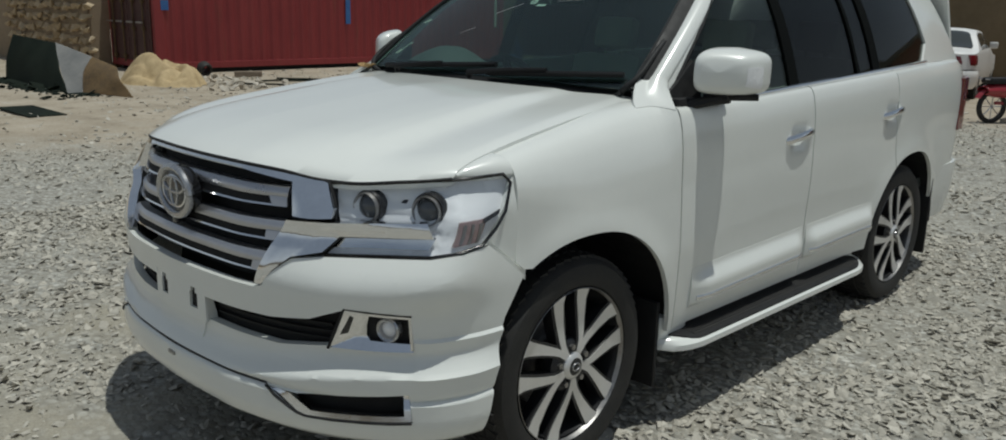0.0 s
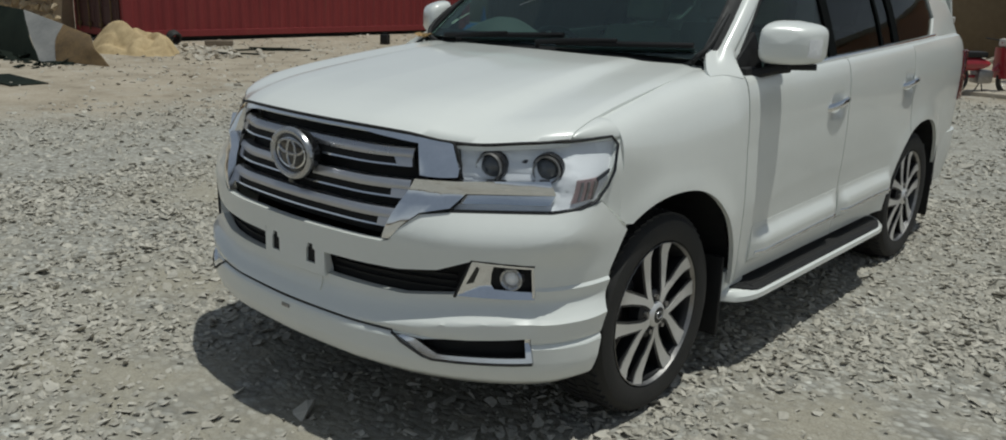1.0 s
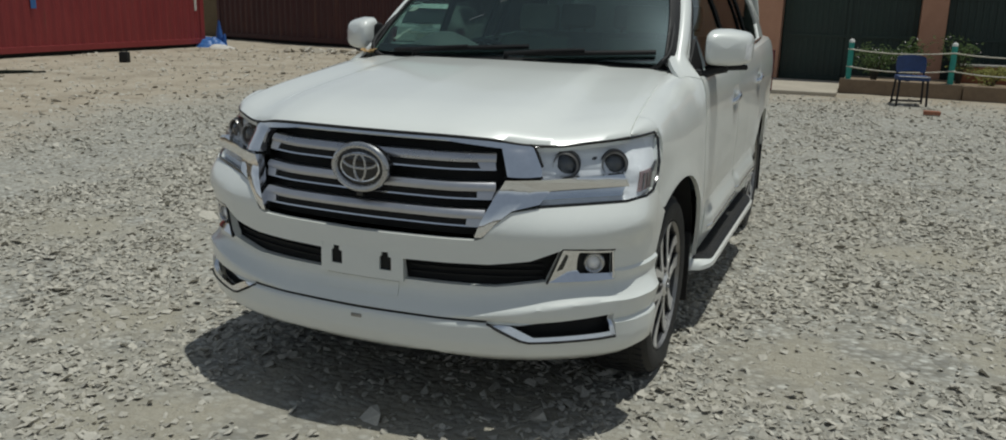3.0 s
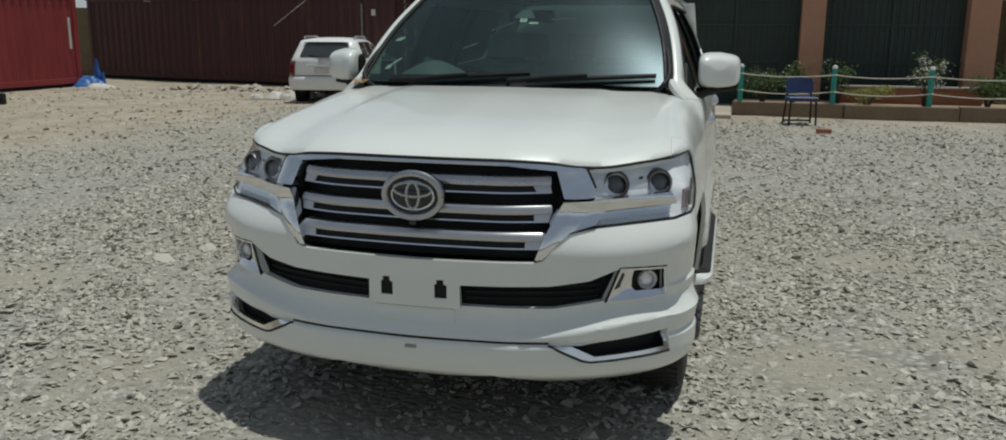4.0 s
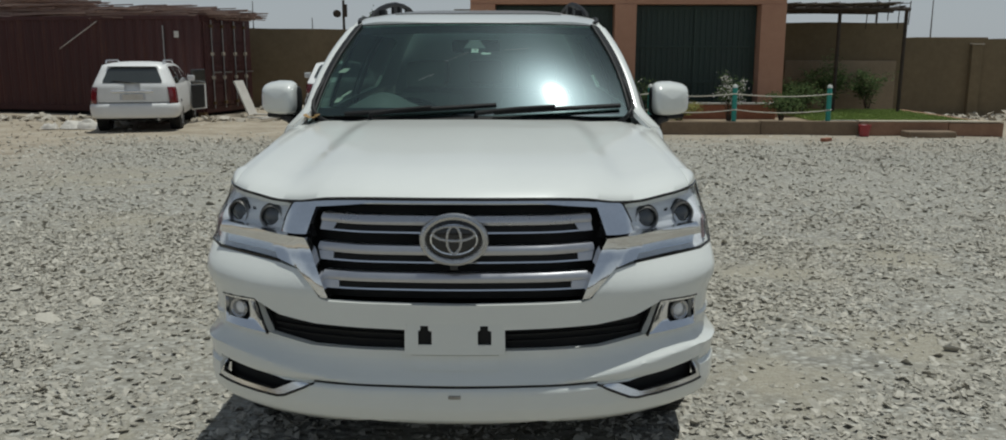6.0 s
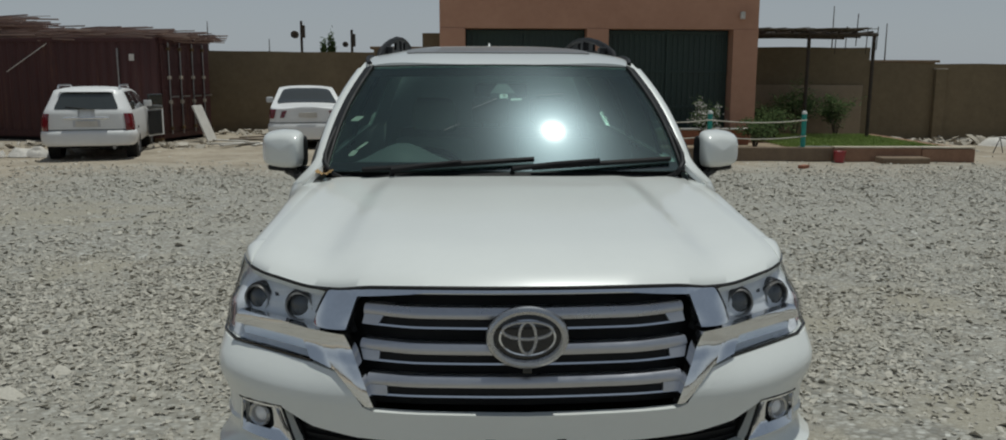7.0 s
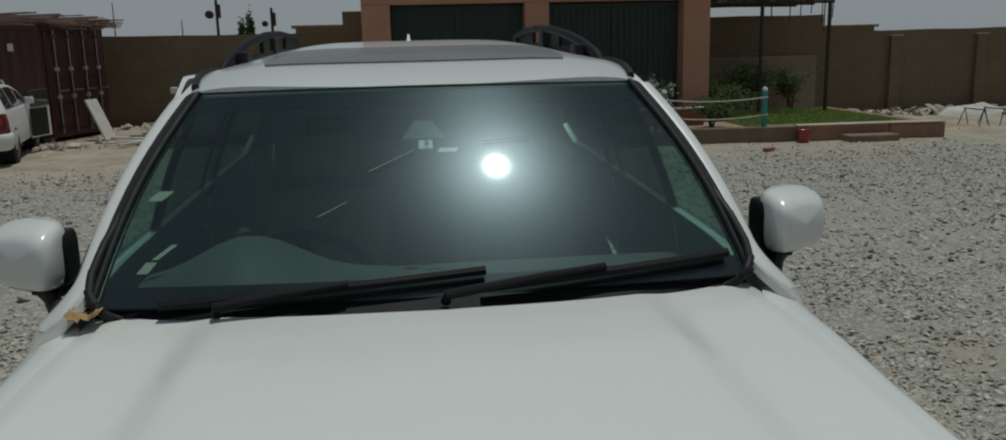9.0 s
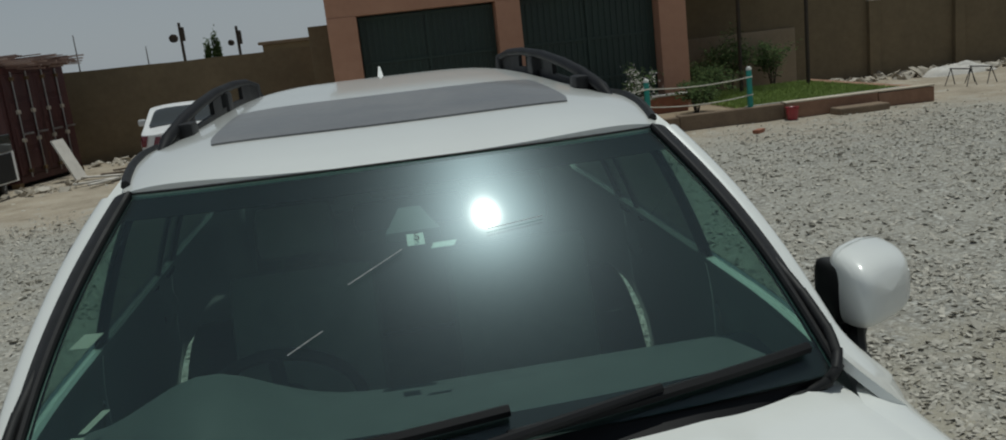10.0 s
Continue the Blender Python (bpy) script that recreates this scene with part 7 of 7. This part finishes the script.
part("stand", tube([(-0.12, -0.05, 0.0), (0.0, -0.02, 0.24), (0.12, -0.05, 0.0)], 0.012, 6), BLACK_PLASTIC, mp)
part("rear_rack", tube([(-0.08, -0.80, 0.70), (-0.08, -0.5, 0.68), (0.08, -0.5, 0.68), (0.08, -0.80, 0.70)], 0.010, 6), SATIN, mp)

# ---------------------------------------------------------------- clutter round the yard
def rock_mesh(seed, flat=0.5):
    """One angular stone."""
    bm = bmesh.new()
    g = random.Random(seed)
    for _ in range(8):
        v = Vector((g.gauss(0, 1), g.gauss(0, 1), g.gauss(0, 1))).normalized()
        bm.verts.new((v.x, v.y, v.z * flat))
    bmesh.ops.convex_hull(bm, input=bm.verts)
    me_ = bpy.data.meshes.new("stone")
    bm.to_mesh(me_)
    bm.free()
    return me_


# folded scrap sheet, rust-brown at one end
sc = empty("scrap_sheet", (-13.6, 3.4, 0), 0, "dark folded scrap steel sheet with a rusty edge, lying on dirt", "scrap metal")


def scrap_piece(name, corners, mat, ripple=0.03):
    """A bent sheet between four corners: foot and top at one end, foot and top at the other."""
    f0, t0, f1, t1 = (Vector(c) for c in corners)

    def f(u, v, d):
        p_ = f0.lerp(f1, u).lerp(t0.lerp(t1, u), v)
        w_ = ripple * noise.noise(Vector((p_.x * 2.1, v * 2.0, 3.0))) + ripple * math.sin(math.pi * v) * 1.5
        return p_ + Vector((0.1, -w_ + d, 0.3 * w_ * v))

    ob_ = part(name, grid_bm(16, 12, f, 0.02), mat, sc)
    ob_.matrix_parent_inverse = Matrix.Translation((13.6, -3.4, 0))


scrap_piece("dark_sheet", ((-16.2, 3.22, 0), (-16.5, 3.52, 0.90), (-13.55, 3.40, 0.0), (-14.95, 3.76, 0.80)), SCRAP_DARK)
scrap_piece("grey_sheet", ((-13.53, 3.41, 0.0), (-14.93, 3.76, 0.80), (-13.30, 3.56, 0.0), (-13.78, 3.95, 0.60)), SCRAP_GREY, 0.02)
scrap_piece("rusty_sheet", ((-13.28, 3.57, 0.02), (-13.76, 3.95, 0.60), (-12.15, 3.98, 0.0), (-13.0, 4.06, 0.46)), RUST, 0.05)
scrap_piece("dark_underside", ((-16.1, 2.95, 0.0), (-16.1, 3.35, 0.10), (-12.75, 3.55, 0.0), (-13.0, 3.85, 0.05)), SCRAP_DARK, 0.01)


def cloth_heap(name, at, rx, ry, h, mat, label, cat, seed, folds=1.0):
    def f(u, v):
        a, r = 2 * math.pi * u, v
        k = 1 + 0.22 * noise.noise(Vector((math.cos(a) * 1.5 + seed, math.sin(a) * 1.5, seed)))
        x, y = rx * r * math.cos(a) * k, ry * r * math.sin(a) * k
        w = noise.noise(Vector((x * 1.1 / rx, y * 1.1 / ry, seed + 2)))
        fold = abs(math.sin(3.8 * y / ry + 1.6 * x / rx + 4.0 * w)) ** 0.8 + 0.6 * abs(math.sin(5.0 * x / rx - 2.2 * y / ry + 5.0 * w + seed)) ** 0.8
        lump = 0.75 + 0.8 * noise.noise(Vector((x * 1.4 / rx, y * 1.4 / ry, seed)))
        z = h * (1 - r**2.6) * lump + 0.26 * folds * h * fold * (1 - r**4) - 0.02 * r**6
        return Vector((x, y, max(z, 0.0) + 0.004))

    bm = grid_bm(96, 34, f)
    bmesh.ops.remove_doubles(bm, verts=bm.verts, dist=1e-4)
    ob_ = part(name, bm, mat, smooth=60)
    ob_.location = at
    return tagged(ob_, label, cat)


cloth_heap("tarpaulin", (-14.55, 5.65, 0), 1.15, 0.75, 0.30, TARP, "crumpled ochre tarpaulin heaped on dirt", "tarpaulin", 2, 2.2)
cloth_heap("plastic_sheet", (-16.6, 17.55, 0), 0.62, 0.40, 0.20, BLUE_TARP, "crumpled blue plastic sheet between the containers", "plastic sheet", 5, 1.4)
cloth_heap("plastic_sheet", (-16.75, 18.25, 0), 0.22, 0.10, 0.6, BLUE_TARP, "blue plastic sheet hung in the corner", "plastic sheet", 9, 0.6)
cloth_heap("plastic_sheet", (-15.85, 17.2, 0), 0.45, 0.30, 0.10, SACK, "white plastic scrap on dirt", "plastic sheet", 15, 1.0)
for k, (x, y, r) in enumerate(((-9.35, 15.2, 0.34), (-8.95, 15.1, 0.30), (-9.6, 15.6, 0.28), (-8.7, 15.5, 0.24), (-9.8, 15.0, 0.18))):
    cloth_heap("sack", (x, y, 0), r, r * 0.75, 0.11 + 0.05 * (k % 2), SACK, "slumped white sack on dirt", "sack", 20 + k, 1.0)

# tyres
def old_tyre(at, r, tilt_x, label):
    ob_ = part("old_tyre", lathe([(r * 0.6, -0.09), (r * 0.85, -0.11), (r, -0.07), (r, 0.07), (r * 0.85, 0.11), (r * 0.6, 0.09), (r * 0.6, -0.09)], 36), TYRE_RUBBER)
    ob_.matrix_world = Matrix.Translation(at) @ Matrix.Rotation(radians(tilt_x), 4, "Y")
    return tagged(ob_, label, "tyre", "old tyres")


old_tyre((-15.95, 7.25, 0.15), 0.15, 20, "worn small tyre leaning on the container")
beam = part("timber", box((-0.30, -0.09, 0), (0.30, 0.09, 0.11), 0.02), WOOD, smooth=0)
beam.matrix_world = Matrix.Translation((-15.2, 7.9, 0.005)) @ Matrix.Rotation(radians(62), 4, "Z")
tagged(beam, "short weathered timber block lying on dirt", "timber")
cn = empty("canister", (-13.9, 11.6, 0), 20, "small black plastic canister standing on dirt", "canister")
part("body", box((-0.10, -0.08, 0), (0.10, 0.08, 0.24), 0.025), BLACK_PLASTIC, cn)
part("handle", tube([(-0.06, 0, 0.23), (-0.045, 0, 0.28), (0.045, 0, 0.28), (0.06, 0, 0.23)], 0.012, 6), BLACK_PLASTIC, cn)
tagged(part("steel_plate", box((-11.6, 1.75, 0.012), (-10.2, 2.25, 0.03), 0.004, Matrix.Translation((0, 0, 0.0))), SCRAP_DARK, smooth=0), "dark flat steel plate lying on gravel", "steel plate")

# board leaning on the container's end, planks and litter before it
bd = part("plank", box((-0.21, -0.02, 0), (0.21, 0.02, 0.98), 0.006), SACK, smooth=0)
bd.matrix_world = Matrix.Translation((-6.55, 19.0, 0.01)) @ Matrix.Rotation(radians(75), 4, "Z") @ Matrix.Rotation(radians(-24), 4, "X")
tagged(bd, "pale board leaning against the maroon container", "board")
for k in range(9):
    p = part("plank", box((-0.5 - 0.3 * rnd.random(), -0.06, 0), (0.5, 0.06, 0.035), 0.005), rnd.choice((WOOD, SACK, WOOD)), smooth=0)
    p.matrix_world = Matrix.Translation((-6.0 + 1.4 * rnd.random(), 17.6 + 2.0 * rnd.random(), 0.01 + 0.035 * (k % 3))) @ Matrix.Rotation(rnd.gauss(0.2, 0.5), 4, "Z")
    tagged(p, "weathered plank lying on dirt", "plank", "loose planks")
for k in range(4):
    p = part("metal_strip", box((-0.5, -0.03, 0), (0.6, 0.03, 0.03), 0.004), SCRAP_DARK, smooth=0)
    p.matrix_world = Matrix.Translation((-13.8 + 1.6 * rnd.random(), 6.8 + 1.5 * rnd.random(), 0.02)) @ Matrix.Rotation(rnd.gauss(0.6, 0.6), 4, "Z")
    tagged(p, "rusty metal strip lying on dirt", "metal strip", "loose metal strips")


def stone_field(name, n, place, size, mat, label, kinds=14, flat=0.42, seed=3, kind="stuff", cat="stones", sink=0.25):
    """Many angular stones in one mesh. place(g, n) gives their x and y."""
    g = np.random.default_rng(seed)
    base = [rock_mesh(seed * 31 + k, flat) for k in range(kinds)]
    vv = [np.array([v.co[:] for v in b_.vertices]) for b_ in base]
    ff = [np.array([p.vertices[:] for p in b_.polygons]) for b_ in base]
    for b_ in base:
        bpy.data.meshes.remove(b_)
    px, py = place(g, n)
    n = len(px)
    lo, hi = size
    r = lo + (hi - lo) * g.random(n) ** 2.7
    a = g.uniform(0, 2 * np.pi, n)
    st = g.uniform(0.7, 1.7, n)
    tl = g.normal(0, 0.32, (n, 2))
    pick = g.integers(0, kinds, n)
    V, F, off = [], [], 0
    for k in range(kinds):
        idx = np.nonzero(pick == k)[0]
        if not len(idx):
            continue
        v = np.repeat(vv[k][None], len(idx), 0)
        v = v * r[idx][:, None, None]
        v[:, :, 0] *= st[idx][:, None]
        v[:, :, 2] += tl[idx][:, :1] * v[:, :, 0] + tl[idx][:, 1:] * v[:, :, 1]
        c, s_ = np.cos(a[idx])[:, None], np.sin(a[idx])[:, None]
        x = v[:, :, 0] * c - v[:, :, 1] * s_ + px[idx][:, None]
        y = v[:, :, 0] * s_ + v[:, :, 1] * c + py[idx][:, None]
        gz = np.array([lumpy(q, w_) * flat_zone(q, w_) for q, w_ in zip(px[idx], py[idx])])
        z = v[:, :, 2] + (r[idx] * flat * (1 - 2 * sink))[:, None] + gz[:, None]
        V.append(np.stack([x, y, z], 2).reshape(-1, 3))
        F.append((ff[k][None] + (np.arange(len(idx)) * len(vv[k]))[:, None, None]).reshape(-1, 3) + off)
        off += len(idx) * len(vv[k])
    V, F = np.concatenate(V), np.concatenate(F)
    m_ = bpy.data.meshes.new(name)
    m_.vertices.add(len(V))
    m_.vertices.foreach_set("co", V.ravel())
    m_.loops.add(F.size)
    m_.loops.foreach_set("vertex_index", F.ravel())
    m_.polygons.add(len(F))
    m_.polygons.foreach_set("loop_start", np.arange(0, F.size, 3))
    m_.polygons.foreach_set("loop_total", np.full(len(F), 3))
    m_.update(calc_edges=True)
    m_.shade_flat()
    m_.materials.append(mat)
    return tagged(new(name, m_), label, cat, kind=kind)


def patchy(g, x, y, bias):
    """Keeps fewer stones where dust covers the gravel."""
    d = np.array([noise.noise(Vector((p * 0.62, q * 0.62, 1.7))) + 0.5 * noise.noise(Vector((p * 1.3, q * 1.3, 5.2))) for p, q in zip(x, y)])
    e = np.array([noise.noise(Vector((p * 4.1, q * 4.1, 7.7))) for p, q in zip(x, y)])
    edge = np.minimum(x + 7.2, 12.4 - y) / 2.5
    bare = np.ones(len(x))
    for sx_, sy_, sr in PATCHES:
        bare *= 1 - 0.86 * np.clip(1.15 - 0.95 * np.hypot(x - sx_, (y - sy_) * 1.15) / sr + 1.5 * d + 0.5 * e, 0, 1)
    keep = g.random(len(x)) < np.clip(0.82 + bias + 1.55 * d + 0.6 * e, 0.22, 1) * np.clip(edge + 0.6, 0.05, 1) * bare
    return x[keep], y[keep]


def near_field(g, n):
    return patchy(g, g.uniform(-4.5, 6.0, n), g.uniform(-2.6, 5.0, n), 0.1)


def mid_field(g, n):
    x, y = g.uniform(-11, 14, n), g.uniform(-1.5, 14.0, n)
    far = ~((np.abs(x - 0.75) < 5.2) & (y < 5.0))
    return patchy(g, x[far], y[far], 0.15)


stone_field("gravel_near", 215000, near_field, (0.006, 0.029), GRAVEL_STONE, "crushed grey-beige stone chips", seed=3, flat=0.41, sink=0.29)
stone_field("gravel_far", 100000, mid_field, (0.012, 0.040), GRAVEL_STONE, "crushed grey-beige stone chips", seed=4)
stone_field("flat_slabs", 1500, lambda g, n: patchy(g, g.uniform(-6, 7.5, n), g.uniform(-2.4, 8.0, n), 0.1), (0.026, 0.052), GRAVEL_STONE, "larger flat chips among the gravel", seed=21, flat=0.28, sink=0.3)
stone_field("scattered_stones", 500, lambda g, n: (g.uniform(-16, 12, n), g.uniform(-1, 19, n)), (0.025, 0.07), GRAVEL_STONE, "scattered larger stones", seed=6, sink=0.4)
stone_field("dirt_clods", 4200, lambda g, n: (g.uniform(-17, -7.5, n), g.uniform(3, 18, n)), (0.010, 0.055), RUBBLE, "clods and rubbish on dirt", seed=8, sink=0.4)
stone_field("rubble_row", 420, lambda g, n: (g.uniform(9.9, 22, n), 18.7 + g.normal(0, 0.35, n)), (0.06, 0.22), RUBBLE, "pale rubble along the wall", seed=9, flat=0.6)
stone_field("rubble_row_west", 260, lambda g, n: (g.uniform(-7.2, -0.9, n), 21.8 + g.normal(0, 0.3, n)), (0.05, 0.18), RUBBLE, "pale rubble along the wall", seed=10, flat=0.6)
stone_field("container_rubble", 240, lambda g, n: (g.uniform(-13.5, -6.2, n), 17.6 + g.normal(0, 0.35, n)), (0.04, 0.16), RUBBLE, "pale rubble before the container", seed=12, flat=0.6)
stone_field("scrap_litter", 170, lambda g, n: (g.uniform(-16.4, -12.4, n), 3.25 + g.normal(0, 0.28, n)), (0.03, 0.14), SCRAP_DARK, "dark rubbish shards round the scrap sheet", seed=17, flat=0.3, sink=0.3)
stone_field("heap_rubble", 200, lambda g, n: (g.uniform(-16.3, -12.4, n), 6.6 + g.normal(0, 0.6, n)), (0.03, 0.13), RUBBLE, "stones and rubbish by the tarpaulin", seed=13, flat=0.6)
cloth_heap("rubble_sheet", (13.4, 17.9, 0), 0.9, 0.4, 0.22, SACK, "white sheet over rubble by the wall", "plastic sheet", 33, 1.0)

# low steel trestles by the east wall
for x in (11.8, 12.25):
    t_ = empty("trestle", (x, 15.5, 0), 10, "low dark steel trestle standing on gravel", "trestle", "trestles")
    part("bar", tube([(-0.02, -0.3, 0.34), (0.02, 0.3, 0.34)], 0.013, 6), BLACK_PLASTIC, t_)
    for s_ in (-1, 1):
        for q in (-1, 1):
            part("leg", tube([(0, s_ * 0.25, 0.34), (q * 0.13, s_ * 0.28, 0.0)], 0.010, 6), BLACK_PLASTIC, t_)
tagged(part("stepping_stone", box((8.0, 13.42, -0.04), (8.95, 13.80, 0.12), 0.03), KERB_STONE, smooth=0), "flat stone step before the lawn kerb", "step")
pl = empty("bucket", (7.25, 13.72, 0), 0, "small red plastic bucket by the kerb", "bucket")
bm = lathe([(0.0, 0.0), (0.09, 0.0), (0.12, 0.22), (0.128, 0.225), (0.115, 0.215), (0.085, 0.01)], 20)
moved(bm, Matrix.Rotation(radians(-90), 4, "Y"))
part("pail", bm, MOTO_RED, pl)
part("bail", tube([(-0.12, 0, 0.21), (-0.08, -0.06, 0.15), (0.08, -0.06, 0.15), (0.12, 0, 0.21)], 0.005, 5), STEEL, pl)
for k, (x, y) in enumerate(((2.62, 11.25), (6.1, 12.6))):
    b_ = part("loose_brick", box((-0.12, -0.055, 0), (0.12, 0.055, 0.06), 0.008), BRICK, smooth=0)
    b_.matrix_world = Matrix.Translation((x, y, 0.01)) @ Matrix.Rotation(0.7 * k, 4, "Z")
    tagged(b_, "broken red brick lying on gravel", "brick", "loose bricks")

# stone wall and mud-brick pier in the south-west corner
sw = rough_wall("wall_stone", (-28, 5.4), (-19.25, 6.3), 3.3, 0.5, MUD_PALE, "rough field-stone and mud wall")
mesh_pool = [rock_mesh(400 + k, 0.7) for k in range(8)]
for m_ in mesh_pool:
    m_.materials.append(FIELD_STONE)
for i in range(25):
    for j in range(12):
        x = -23.4 + 4.4 * (i + 0.5 * (j % 2)) / 25
        s_ = new("stone", mesh_pool[(i * 7 + j * 3) % 8])
        s_.parent = sw
        s_.matrix_world = Matrix.Translation((x + rnd.gauss(0, 0.02), 5.09 + (x + 28) * 0.103, 0.12 + 0.265 * j + rnd.gauss(0, 0.025))) @ Matrix.Rotation(rnd.gauss(0, 0.5), 4, "Y") @ Matrix.Diagonal((0.10 + 0.03 * rnd.random(), 0.16, 0.13 + 0.03 * rnd.random(), 1))
pier = empty("mud_brick_pier", (-19.2, 3.1, 0), 8, "pale mud-brick pier", "pier", kind="structure")
for j in range(15):
    for i in range(3):
        part("brick", box((-0.66 + 0.44 * i + (0.1 if j % 2 else 0), -0.35, 0.01 + 0.2 * j), (-0.24 + 0.44 * i + (0.1 if j % 2 else 0), 0.35, 0.195 + 0.2 * j), 0.015), MUD_PALE, pier, smooth=0)

# ---- beyond the wall: masts, trees, roofs
def mast(at, h, dish, label):
    m_ = empty("mast", at, 0, label, "mast", "masts beyond the wall")
    part("pole", tube([(0, 0, 0), (0, 0, h)], 0.075, 8, 0.06), DARK_POLE, m_)
    for z, s_ in dish:
        part("antenna", lathe([(0.0, 0.05), (s_, 0.12), (s_, -0.10), (0.0, -0.14)], 14), DARK_POLE, m_).matrix_local = Matrix.Translation((-0.3, -0.1, z)) @ Matrix.Rotation(radians(-90), 4, "Z")
    part("antenna_box", box((0.03, -0.1, h - 0.8), (0.17, 0.1, h - 0.2), 0.03), DARK_POLE, m_, smooth=0)
    return m_


mast((-8.05, 40, 0), 4.15, ((3.5, 0.18),), "dark antenna mast seen beyond the wall")
mast((-5.65, 40, 0), 3.75, ((3.05, 0.13),), "dark antenna mast seen beyond the wall")
for x, h in ((-12.5, 4.1), (-9.6, 3.3), (17.9, 5.0), (20.6, 4.2)):
    t_ = tagged(part("thin_mast", tube([(x, 40, 0), (x, 40, h)], 0.05, 6, 0.02), DARK_POLE), "thin dark mast beyond the wall", "mast", "masts beyond the wall")
for k, (x, h) in enumerate(((-7.05, 3.2), (-6.75, 3.3), (-6.95, 3.05), (-6.55, 3.1))):
    shrub("cypress", (x, 40, 0), 0.16, h, 500, LEAF, 0.10, "slim dark cypress beyond the wall", 0, 60 + k, 5)
for lo, hi in (((20.0, 40, 0), (23.2, 44, 2.42)), ((-4.2, 36, 0), (-1.2, 40, 2.85))):
    h_ = empty("far_house", ((lo[0] + hi[0]) / 2, lo[1], 0), 0, "low flat-roofed mud house beyond the wall", "house")
    wd = (hi[0] - lo[0]) / 2
    part("wall", box((-wd, 0, 0), (wd, hi[1] - lo[1], hi[2] - 0.12), 0.02), MUD, h_, smooth=0)
    part("roof", box((-wd - 0.15, -0.15, hi[2] - 0.118), (wd + 0.15, hi[1] - lo[1] + 0.15, hi[2]), 0.02), KERB_STONE, h_, smooth=0)

# dry leaves caught at the foot of the windscreen
for x, y, r in ((-0.79, 0.46, 0.036),):
    bm = grid_bm(10, 8, lambda u, v: Vector(((u - 0.5) * 2 * r, (v - 0.5) * 1.7 * r, 0.012 + 0.8 * r * abs(noise.noise(Vector((u * 3, v * 3, x)))) + 0.5 * r * (2 * u - 1) ** 2)))
    lf = part("dry_leaf", bm, LEAF_DRY)
    lf.location = (x, y - 0.03, 1.292)
    tagged(lf, "crumpled dry brown leaf on the white bonnet", "leaf", "dry leaves")
